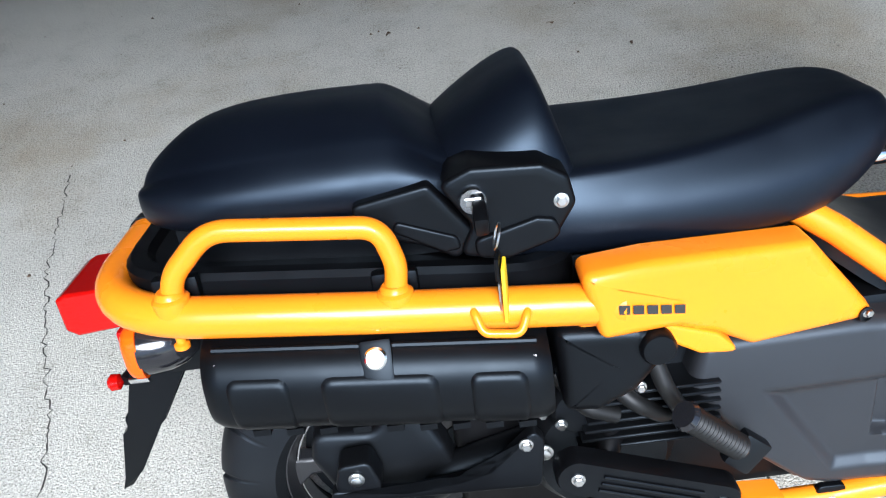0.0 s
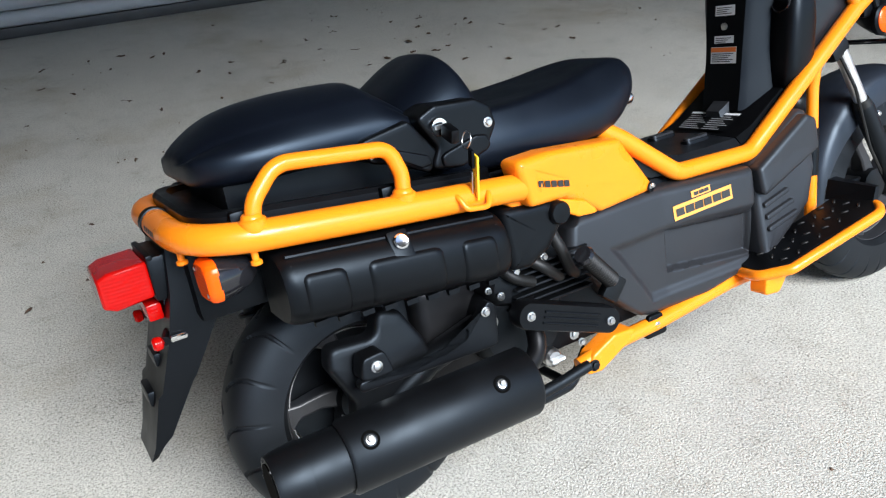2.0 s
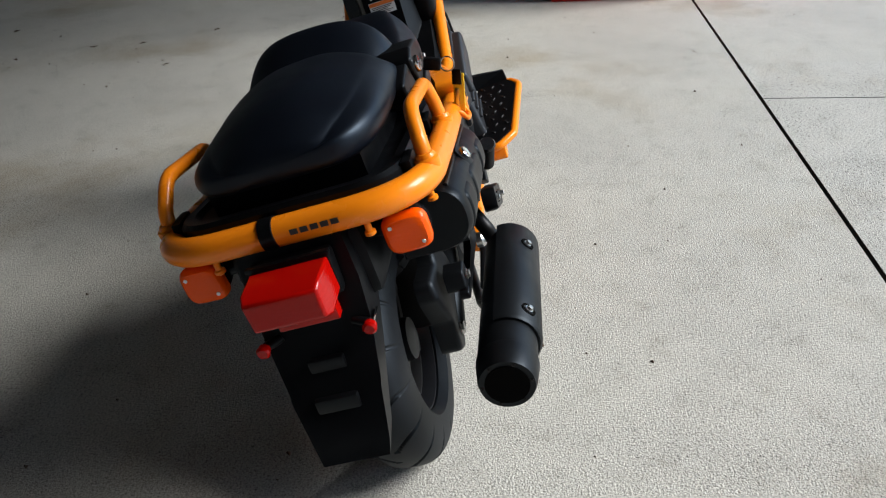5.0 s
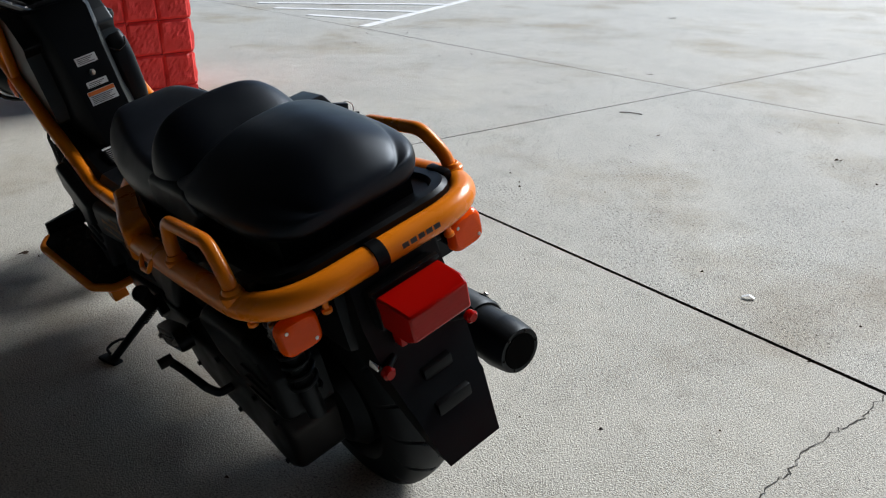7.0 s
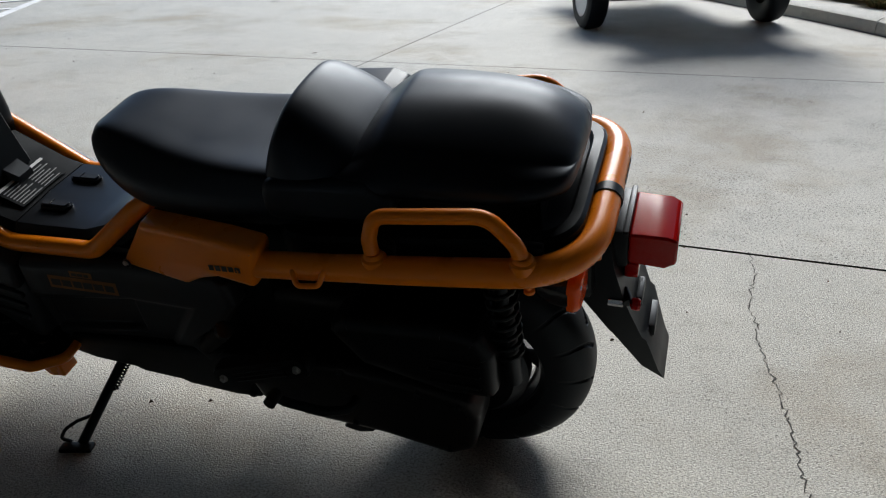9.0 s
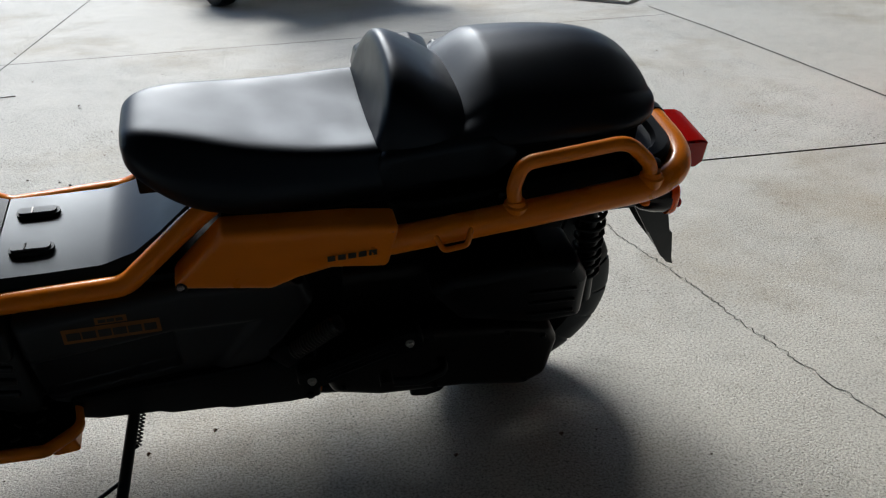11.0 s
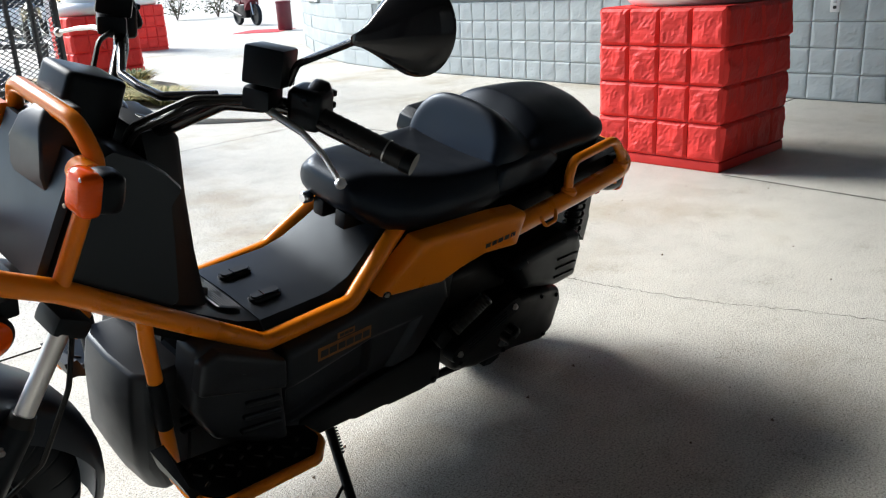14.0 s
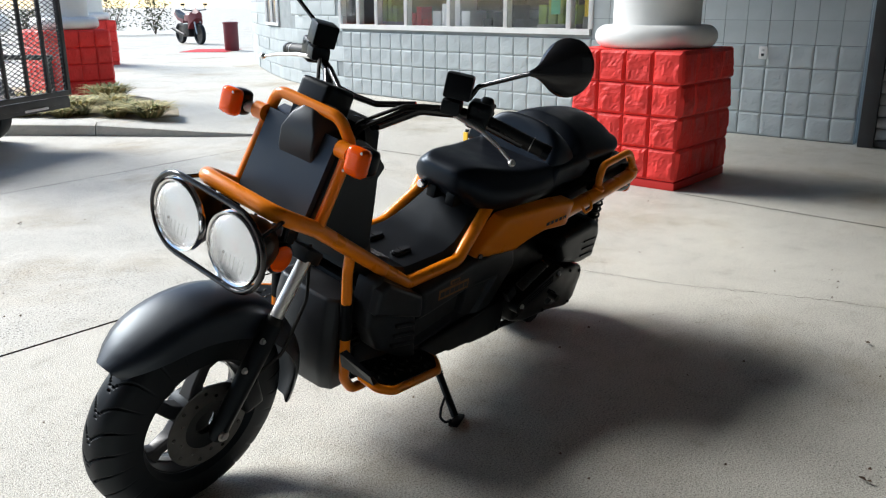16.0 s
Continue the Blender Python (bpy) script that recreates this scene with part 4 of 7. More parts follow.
# ---------- far things ----------
def far_motorcycle(x, y, turn, paint, lab):
    e = thing("motorcycle", lab, "motorcycle", pose(x, y, 0, 0, 0, turn))
    for wx_ in (-0.65, 0.68):
        w = new("wheel")
        w.parent = e
        part("tyre", lathe(bmesh.new(), [(0.23, -0.05), (0.29, -0.06), (0.315, -0.03), (0.315, 0.03), (0.29, 0.06), (0.23, 0.05)], (wx_, 0, 0.315), "y", 32, True), RUBBER, w)
        part("rim", lathe(bmesh.new(), [(0.235, -0.03), (0.235, 0.03), (0.21, 0.02), (0.03, 0.03), (0.03, -0.03), (0.21, -0.02)], (wx_, 0, 0.315), "y", 24, True), DARKMETAL, w)
    part("engine_block", box(bmesh.new(), (-0.25, -0.17, 0.22), (0.28, 0.17, 0.60), 0.05), DARKMETAL, e)
    part("fuel_tank", loft(bmesh.new(), [[(xx, yy * w, z0 + zz * h) for yy, zz in ((-1, 0), (-0.9, 0.7), (-0.4, 1), (0.4, 1), (0.9, 0.7), (1, 0))] for xx, w, z0, h in ((-0.15, 0.10, 0.70, 0.12), (0.05, 0.17, 0.68, 0.26), (0.28, 0.15, 0.68, 0.26), (0.40, 0.08, 0.74, 0.12))]), paint, e)
    part("saddle", loft(bmesh.new(), [[(xx, yy * w, z0 + zz * 0.10) for yy, zz in ((-1, 0), (-0.8, 1), (0.8, 1), (1, 0))] for xx, w, z0 in ((-0.80, 0.08, 0.92), (-0.5, 0.13, 0.80), (-0.15, 0.11, 0.74))]), VINYL, e)
    part("tail_fairing", loft(bmesh.new(), [[(xx, yy * w, z0 + zz * 0.12) for yy, zz in ((-1, 0), (-0.8, 1), (0.8, 1), (1, 0))] for xx, w, z0 in ((-0.92, 0.05, 0.86), (-0.6, 0.12, 0.72), (-0.2, 0.12, 0.62))]), paint, e)
    part("front_fairing", loft(bmesh.new(), [[(xx, yy * w, z0 + zz * h) for yy, zz in ((-1, 0), (-0.9, 0.7), (0, 1), (0.9, 0.7), (1, 0))] for xx, w, z0, h in ((0.30, 0.20, 0.45, 0.50), (0.50, 0.20, 0.62, 0.45), (0.72, 0.10, 0.78, 0.18))]), paint, e)
    part("handlebar", tube([(0.42, -0.38, 1.02), (0.48, -0.15, 1.0), (0.48, 0.15, 1.0), (0.42, 0.38, 1.02)], 0.016, 0.05, 8), DARKMETAL, e)
    part("fork", tube([(0.68, 0.09, 0.315), (0.46, 0.09, 0.98)], 0.025, 0.01, 8), STEEL, e)
    part("fork", tube([(0.68, -0.09, 0.315), (0.46, -0.09, 0.98)], 0.025, 0.01, 8), STEEL, e)
    part("exhaust", sweep(bmesh.new(), [(0.0, -0.18, 0.28), (-0.4, -0.20, 0.36), (-0.75, -0.21, 0.46)], [0.025, 0.05, 0.05], 12), DARKMETAL, e)
    part("rear_lamp", box(bmesh.new(), (-0.95, -0.05, 0.88), (-0.90, 0.05, 0.93), 0.01), REDLENS, e)
    part("side_stand", tube([(-0.1, 0.15, 0.25), (-0.15, 0.34, 0.0)], 0.014, 0.01, 8), DARKMETAL, e)
    for s in (1, -1):
        part("mirror", box(bmesh.new(), (0.42, s * 0.36 - 0.06, 1.14), (0.45, s * 0.36 + 0.06, 1.20), 0.012), BLACK, e)
        part("mirror_stem", tube([(0.44, s * 0.30, 1.02), (0.44, s * 0.36, 1.15)], 0.007, 0.01, 6), BLACK, e)
    return e


far_motorcycle(-13.7, -20.5, 78, MAROON, "dark red motorcycle parked on the far walkway")
far_motorcycle(-6.2, -18.0, 75, GLOSSBLACK, "black touring motorcycle parked beyond the trailer")
bn = thing("waste_bin", "maroon waste bin beside the curved wall", "bin", pose(-11.85, -16.25, 0))
part("bin_body", lathe(bmesh.new(), [(0.17, 0.0), (0.185, 0.05), (0.19, 0.68), (0.185, 0.70)], (0, 0, 0), "z", 28), MAROON, bn)
part("bin_rim", lathe(bmesh.new(), [(0.19, 0.68), (0.20, 0.69), (0.20, 0.72), (0.17, 0.735), (0.02, 0.74)], (0, 0, 0), "z", 28), MAROON, bn)
mt = part("door_mat", box(bmesh.new(), (-0.9, -0.6, 0.0), (0.6, 0.6, 0.012), 0.003), REDMAT)
mt.matrix_world = pose(-11.4, -16.6, 0.0, 0, 0, 35)
tagged(mt, "red carpet mat at the shop entrance", "mat")
lp = thing("lamp_pole", "thin grey pole behind the far pier", "pole", pose(-6.0, -16.5, 0))
part("pole_shaft", lathe(bmesh.new(), [(0.06, 0), (0.05, 5.0)], (0, 0, 0), "z", 14), LIGHTMETAL, lp)
part("pole_foot", lathe(bmesh.new(), [(0.14, 0), (0.14, 0.04), (0.07, 0.06)], (0, 0, 0), "z", 16), LIGHTMETAL, lp)


def shrub(x, y, r, h, seed, leaves, mat, lab, bare=False):
    """A shrub: stems with many small leaves, uneven outline."""
    rng = random.Random(seed)
    e = thing("shrub", lab, "shrub", pose(x, y, 0), group="far shrubs")
    b = bmesh.new()
    for k in range(14 if bare else 7):
        a = rng.uniform(0, 6.28)
        rr = r * rng.uniform(0.4, 0.95)
        sweep(b, rounded([(0, 0, 0), (rr * 0.3 * math.cos(a), rr * 0.3 * math.sin(a), h * 0.45), (rr * math.cos(a), rr * math.sin(a), h * rng.uniform(0.7, 1.0))], 0.2, 3), [0.02, 0.016, 0.014, 0.012, 0.01, 0.006], 5)
    part("stems", b, TWIG, e)
    verts, faces = [], []
    for k in range(leaves):
        a, t = rng.uniform(0, 6.28), rng.random() ** 0.5
        z = h * rng.uniform(0.12, 1.0)
        rad = r * t * (0.65 + 0.35 * math.sin(3 * a + seed)) * math.sqrt(max(0.05, 1 - (z / h - 0.45) ** 2 * 2.2))
        c = Vector((rad * math.cos(a), rad * math.sin(a), z))
        s = rng.uniform(0.03, 0.07)
        u = Vector((rng.gauss(0, 1), rng.gauss(0, 1), rng.gauss(0, 1))).normalized()
        w = u.orthogonal().normalized()
        i = len(verts)
        verts += [c - u * s, c + w * s * 0.5, c + u * s, c - w * s * 0.5]
        faces.append((i, i + 1, i + 2, i + 3))
    ob = raw("foliage", verts, faces, mat, e)
    tagged(ob, kind="stuff")
    return e


rng = random.Random(31)
for k in range(9):
    shrub(-4.5 - 1.7 * k + rng.uniform(-0.4, 0.4), -27.0 - rng.uniform(0, 2.5) - 0.2 * k, 1.1, rng.uniform(1.0, 1.7), 500 + k, 900, HEDGE if k % 3 else STRAW, "brown-green clipped shrub at the far edge of the lot")
for k in range(5):
    shrub(-1.0 + 1.9 * k, -30.0 - rng.uniform(0, 2), 1.3, rng.uniform(1.6, 2.6), 540 + k, 700, STRAW if k % 2 else HEDGE, "half-bare shrub at the far edge of the lot", True)
shrub(-11.4, -25.0, 0.6, 1.5, 560, 60, STRAW, "leafless young shrub beyond the walkway", True)


def far_car(x, y, turn, paint, lab):
    e = thing("car", lab, "car", pose(x, y, 0, 0, 0, turn), group="cars parked across the lot")
    body = [(-2.2, 0.35), (-2.25, 0.75), (-2.0, 0.9), (2.0, 0.85), (2.25, 0.65), (2.2, 0.35)]
    ob = part("body", slab(body, lambda x, z: 0.85, lambda x, z: -0.85, 0.08, 0.12), paint, e)
    part("cabin", loft(bmesh.new(), [[(-1.7, -0.76, 0.86), (1.0, -0.76, 0.86), (1.0, 0.76, 0.86), (-1.7, 0.76, 0.86)], [(-1.2, -0.62, 1.42), (0.25, -0.62, 1.42), (0.25, 0.62, 1.42), (-1.2, 0.62, 1.42)]]), GLOSSBLACK, e)
    part("roof", box(bmesh.new(), (-1.2, -0.63, 1.41), (0.28, 0.63, 1.45), 0.015), paint, e)
    for wx_ in (-1.35, 1.4):
        for s in (1, -1):
            w = new("wheel")
            w.parent = e
            part("tyre", lathe(bmesh.new(), [(0.2, -0.09), (0.31, -0.09), (0.32, 0), (0.31, 0.09), (0.2, 0.09)], (wx_, s * 0.78, 0.32), "y", 28, True), RUBBER, w)
            part("rim", lathe(bmesh.new(), [(0.02, s * 0.08), (0.2, s * 0.07), (0.2, s * 0.03), (0.02, s * 0.02)], (wx_, s * 0.78, 0.32), "y", 20), LIGHTMETAL, w)
    return e


far_car(-8.2, -25.5, 15, WHITEPAINT, "white car parked across the lot")

# ---------- the scooter, leaning on its side stand ----------
LEAN = 14.49
scooter = thing("motor_scooter", "yellow-framed motor scooter with black seats leaning on its side stand", "motor scooter", pose(0, 0, 0, -LEAN, 0, 0))


def rail_z(x):
    return 0.618 - 0.112 * x if x < 0.1 else 0.607 - 0.10 * (x - 0.1)


# rear carrier loop
loop = [(0.27, -0.222, rail_z(0.27)), (0.0, -0.224, rail_z(0)), (-0.307, -0.222, rail_z(-0.307)), (-0.307, 0.222, rail_z(-0.307)), (0.0, 0.224, rail_z(0)), (0.27, 0.222, rail_z(0.27))]
rail = part("carrier_rail", tube(loop, 0.0235, 0.13, 18, n=14), YELLOW, scooter)
for s in (1, -1):
    # grab bars with flared feet
    xs = [(-0.212, s * 0.222, 0.655), (-0.205, s * 0.221, 0.69), (-0.160, s * 0.214, 0.734), (0.020, s * 0.214, 0.713), (0.032, s * 0.219, 0.67), (0.026, s * 0.223, 0.63)]
    grab = part("grab_bar", tube(xs, 0.0125, 0.05, 14, n=8), YELLOW, scooter)
    for fx, fz in ((-0.212, rail_z(-0.212)), (0.026, rail_z(0.026))):
        b = lathe(bmesh.new(), [(0.0195, 0.008), (0.0205, 0.0195), (0.0205, 0.0245), (0.0185, 0.0265), (0.0165, 0.0275), (0.0155, 0.031), (0.0128, 0.034)], (fx, s * 0.223, fz), "z", 18)
        part("foot", b, YELLOW, grab)
    for px in (-0.218, -0.305):
        py = s * (0.213 if px > -0.3 else 0.125)
        z = rail_z(px)
        b = lathe(bmesh.new(), [(0.006, -0.045), (0.009, -0.043), (0.009, -0.038), (0.0055, -0.036), (0.0055, -0.015)], (px, py, z), "z", 12)
        part("luggage_peg", b, YELLOW, rail)
    # wire luggage hook
    y = s * 0.247
    b = tube([(0.105, s * 0.228, 0.616), (0.108, y, 0.614), (0.115, y + s * 0.010, 0.594), (0.155, y + s * 0.010, 0.588), (0.164, y, 0.606), (0.166, s * 0.228, 0.610)], 0.0048, 0.012, 10)
    part("luggage_hook", b, YELLOW, rail)

# black strap round the tail of the rail, with the maker's mark beside it as a plain bar
b = lathe(bmesh.new(), [(0.0225, -0.012), (0.0255, -0.011), (0.0255, 0.011), (0.0225, 0.012)], (-0.307, 0.02, rail_z(-0.307)), "y", 24)
part("strap", b, BLACK, rail)


def bar_on_tube(name, y0, y1, mat, parent, wide=0.36, tilt=0.15):
    verts, faces = [], []
    cz = rail_z(-0.307)
    for k in range(7):
        a = math.pi + tilt - wide / 2 + wide * k / 6
        for y in (y0, y1):
            verts.append((-0.307 + 0.0241 * math.cos(a), y, cz - 0.0241 * math.sin(a)))
    for k in range(6):
        faces.append((2 * k, 2 * k + 1, 2 * k + 3, 2 * k + 2))
    return raw(name, verts, faces, mat, parent)


for k in range(5):
    y1 = -0.018 - 0.0162 * k
    bar_on_tube("maker_mark", y1, y1 - 0.0125, INK, rail)

# tray inside the rail: a dished black plate with a raised rim
def tray_ring(inset, dz):
    pts = [(0.235, -0.192), (-0.287, -0.192), (-0.287, 0.192), (0.235, 0.192)]
    q = rounded([(x - math.copysign(inset, x), y - math.copysign(inset, y), 0) for x, y in pts], 0.085 - inset * 0.5, 7, True)
    return [(p.x, p.y, rail_z(p.x) + dz) for p in q]


b = loft(bmesh.new(), [tray_ring(0.0, -0.01), tray_ring(0.0, 0.028), tray_ring(0.006, 0.035), tray_ring(0.022, 0.035), tray_ring(0.028, 0.026), tray_ring(0.05, 0.022)])
part("carrier_tray", b, BLACK, scooter)
for s in (1, -1):
    for fx in (-0.212, 0.026):
        b = box(bmesh.new(), (fx - 0.026, s * 0.196 - 0.008, rail_z(fx) + 0.008), (fx + 0.026, s * 0.196 + 0.010, rail_z(fx) + 0.038), 0.006)
        part("tray_notch", b, BLACK, scooter)


# seats: rings from half sections, smoothed
def seat(name, stations, label, fold=None, lean=0.0):
    rings = []
    for x, zb, wb, wm, zm, wc, zc, zt, wt in stations:
        half = [(0, zb), (wb, zb), (wm, zm - 0.025), (wm, zm + 0.015), (wc + 0.006, zc - 0.008), (wc - 0.006, zc + 0.002), (wt, zt), (0, zt)]
        ring = [(y, z) for y, z in half] + [(-y, z) for y, z in half[-2:0:-1]]
        rings.append([(x, y - lean * (z - 0.69), z - 0.35 * lean * y * (z > 0.74)) for y, z in ring])
    bm = loft(bmesh.new(), rings)
    bm.verts.index_update()
    lay, n = bm.edges.layers.float.new("crease_edge"), len(rings[0])
    for e in bm.edges:
        a, b = (v.index % n for v in e.verts)
        if a == b and a in (4, n - 4):
            e[lay] = 0.7
        if fold is not None and all(v.index // n == fold and 5 <= v.index % n <= n - 5 for v in e.verts):
            e[lay] = 0.75
    ob = part(name, bm, VINYL, scooter, label, 180)
    return subdivided(ob, 3)


#             x     zb     wb     wm     zm     wc     zc     zt     wt
seat("rider_seat", [
    (0.640, 0.684, 0.030, 0.056, 0.708, 0.048, 0.722, 0.724, 0.02),
    (0.630, 0.668, 0.050, 0.086, 0.702, 0.064, 0.736, 0.738, 0.03),
    (0.597, 0.640, 0.088, 0.116, 0.690, 0.078, 0.746, 0.748, 0.04),
    (0.536, 0.606, 0.124, 0.142, 0.670, 0.094, 0.742, 0.744, 0.05),
    (0.450, 0.600, 0.140, 0.157, 0.660, 0.116, 0.727, 0.729, 0.06),
    (0.340, 0.603, 0.144, 0.165, 0.658, 0.134, 0.720, 0.718, 0.07),
    (0.250, 0.608, 0.143, 0.167, 0.660, 0.142, 0.722, 0.714, 0.07),
    (0.150, 0.612, 0.138, 0.158, 0.660, 0.138, 0.722, 0.714, 0.07),
    (0.120, 0.616, 0.128, 0.148, 0.660, 0.128, 0.716, 0.710, 0.07),
], "long black vinyl rider seat")
seat("passenger_seat", [
    (0.124, 0.715, 0.100, 0.148, 0.722, 0.112, 0.732, 0.736, 0.06),
    (0.105, 0.704, 0.122, 0.160, 0.724, 0.120, 0.744, 0.750, 0.06),
    (0.074, 0.700, 0.127, 0.167, 0.728, 0.124, 0.764, 0.778, 0.06),
    (0.046, 0.699, 0.128, 0.168, 0.729, 0.125, 0.780, 0.802, 0.06),
    (0.030, 0.698, 0.128, 0.168, 0.729, 0.125, 0.785, 0.811, 0.055),
    (-0.050, 0.696, 0.130, 0.169, 0.731, 0.127, 0.784, 0.816, 0.05),
    (-0.145, 0.696, 0.130, 0.168, 0.733, 0.124, 0.779, 0.814, 0.045),
    (-0.206, 0.698, 0.120, 0.158, 0.735, 0.110, 0.772, 0.800, 0.04),
    (-0.248, 0.704, 0.095, 0.130, 0.736, 0.086, 0.760, 0.772, 0.04),
    (-0.268, 0.716, 0.070, 0.098, 0.737, 0.068, 0.746, 0.752, 0.03),
], "square-edged black vinyl passenger seat", fold=4, lean=0.12)


def arch(x, w, z0, z1, lean=0.0, p=2.9):
    out = []
    for k in range(17):
        a = math.pi * k / 16
        c, s = math.cos(a), math.sin(a)
        y = w * math.copysign(abs(c) ** (2 / p), c)
        z = z0 + (z1 - z0) * abs(s) ** (2 / p)
        out.append((x - lean * (z - z0), y, z))
    return out


b = loft(bmesh.new(), [
    arch(0.246, 0.105, 0.700, 0.775, 0.30), arch(0.252, 0.128, 0.69, 0.802, 0.30), arch(0.250, 0.142, 0.68, 0.820, 0.27), arch(0.236, 0.152, 0.67, 0.830, 0.20), arch(0.208, 0.159, 0.66, 0.829, 0.10),
    arch(0.165, 0.161, 0.66, 0.818, 0.0), arch(0.118, 0.159, 0.66, 0.792, -0.05), arch(0.085, 0.150, 0.66, 0.768, -0.05), arch(0.065, 0.135, 0.66, 0.745, 0.0)])
subdivided(part("lumbar_hump", b, VINYL, scooter, "raised padded hump between the two seats", 180), 2)
b = loft(bmesh.new(), [[(x, y, z) for x, y in ((0.55, -0.12), (0.55, 0.12), (-0.22, 0.13), (-0.22, -0.13))] for z in (0.635, 0.705)])
part("seat_base", b, BLACK, scooter)
# latch under the nose of the seat
b = lathe(bmesh.new(), [(0.012, 0), (0.013, 0.004), (0.013, 0.02), (0.010, 0.024)], (0.622, -0.052, 0.656), "x", 16)
part("seat_lock", b, CHROME, scooter, "round chrome lock under the seat nose")
for y in (-0.02, 0.05):
    part("seat_bracket", box(bmesh.new(), (0.55, y - 0.02, 0.622), (0.624, y + 0.012, 0.662), 0.005), BLACK, scooter)

# hinge covers at the sides of the passenger seat
out = [(-0.01, 0.700), (0.05, 0.735), (0.24, 0.720), (0.25, 0.640), (0.05, 0.650)]
part("seat_skirt", slab(out, lambda x, z: 0.165, lambda x, z: 0.10, 0.015, 0.03), VINYL, scooter)
for s in (-1,):
    out = [(0.085, 0.742), (0.122, 0.757), (0.199, 0.752), (0.226, 0.735), (0.233, 0.702), (0.211, 0.668), (0.155, 0.647), (0.099, 0.655), (0.118, 0.690)]
    cov = part("hinge_cover", slab(out, lambda x, z: s * 0.193, lambda x, z: s * 0.12, 0.006, 0.012), BLACK, scooter)
    out = [(-0.012, 0.728), (0.076, 0.742), (0.124, 0.676), (0.099, 0.650), (0.06, 0.672), (0.0, 0.690)]
    arm = part("hinge_arm", slab(out, lambda x, z: s * 0.186, lambda x, z: s * 0.12, 0.005, 0.010), BLACK, scooter)
    out = [(0.036, 0.706), (0.10, 0.680), (0.105, 0.664), (0.085, 0.662), (0.03, 0.694)]
    part("arm_rib", slab(out, lambda x, z: s * 0.190, lambda x, z: s * 0.18, 0.003, 0.008), BLACK, arm)
    out = [(0.118, 0.676), (0.188, 0.694), (0.208, 0.690), (0.214, 0.672), (0.205, 0.664), (0.155, 0.649), (0.12, 0.654)]
    part("cover_rib", slab(out, lambda x, z: s * 0.199, lambda x, z: s * 0.186, 0.004, 0.010), BLACK, cov)
    bolt("bolt", (0.216, s * 0.192, 0.708), (0, s, 0), 0.0065, cov)
    bolt("bolt", (0.003, s * 0.185, 0.703), (0, s, 0), 0.0045, arm)
# seat lock barrel on the right
b = lathe(bmesh.new(), [(0.016, 0.0), (0.016, -0.006), (0.014, -0.009), (0.006, -0.009)], (0.122, -0.192, 0.722), "y", 24)
barrel = part("lock_barrel", b, CHROME, scooter, "round chrome seat lock")
part("shutter", box(bmesh.new(), (0.114, -0.2035, 0.7185), (0.130, -0.2005, 0.7255)), STEEL, barrel)

# yellow side covers
def cover_y(x, z):
    t = min(max((x - 0.25) / 0.33, 0), 1)
    return 0.247 - 0.087 * t - 0.02 * max(0, (0.56 - z) / 0.08) * (1 - t)


for s in (1, -1):
    out = [(0.222, 0.642), (0.300, 0.640), (0.500, 0.612), (0.600, 0.486), (0.430, 0.490), (0.385, 0.520), (0.330, 0.548), (0.242, 0.558)]
    cov = part("side_cover", slab(out, lambda x, z: s * cover_y(x, z), lambda x, z: s * (cover_y(x, z) - 0.05), 0.012, 0.014), YELLOW, scooter)
    if s < 0:  # a folded lower edge on the carrier
        out = [(0.190, 0.585), (0.25, 0.575), (0.38, 0.53), (0.41, 0.50), (0.36, 0.505), (0.30, 0.54), (0.235, 0.552)]
        part("lower_lip", slab(out, lambda x, z: s * 0.215, lambda x, z: s * 0.19, 0.004, 0.008), YELLOW, cov)
    b = lathe(bmesh.new(), [(0.010, 0), (0.010, 0.002), (0.0075, 0.003), (0.0065, -0.003), (0.001, -0.003)], (0, 0, 0), "z", 20)
    q = Vector((0.25, s, 0)).to_track_quat("Z", "Y").to_matrix().to_4x4()
    bmesh.ops.transform(b, matrix=Matrix.Translation((0.577, s * 0.162, 0.496)) @ q, verts=b.verts)
    part("bolt_washer", b, SATIN, cov)
    bolt("bolt", (0.578, s * 0.161, 0.499), (0.25, s, 0), 0.0052, cov, STEEL)
    # the maker's mark as plain bars
    for k in range(5):
        x0 = 0.262 + 0.0162 * k
        zz = 0.5965 - 0.27 * (x0 - 0.256)
        vs = [(x, s * (cover_y(x, z) + 0.003), z) for x, z in ((x0, zz - 0.0055), (x0 + 0.0125, zz - 0.0089), (x0 + 0.0125, zz + 0.0025), (x0, zz + 0.0057))]
        raw("maker_mark", vs, [(0, 1, 2, 3)], INK, cov)

# main frame tubes, both sides, joined by the loop over the headlamps
main = [(0.47, 0.100, 0.650), (0.553, 0.120, 0.594), (0.666, 0.142, 0.500), (0.882, 0.136, 0.488), (1.252, 0.134, 0.732), (1.366, 0.130, 0.788)]
path = main + [(x, -y, z) for x, y, z in main[::-1]]
part("main_frame_tube", tube(path, 0.0185, 0.055, 16, n=8), YELLOW, scooter)
hoop = [(1.250, 0.134, 0.732), (1.178, 0.130, 0.915), (1.188, 0.098, 0.968), (1.188, -0.098, 0.968), (1.178, -0.130, 0.915), (1.250, -0.134, 0.732)]
part("front_hoop", tube(hoop, 0.0135, 0.045, 14, n=8), YELLOW, scooter)
part("cross_tube", tube([(1.30, 0.13, 0.755), (1.315, 0.05, 0.742), (1.315, -0.05, 0.742), (1.30, -0.13, 0.755)], 0.009, 0.03, 10), YELLOW, scooter)
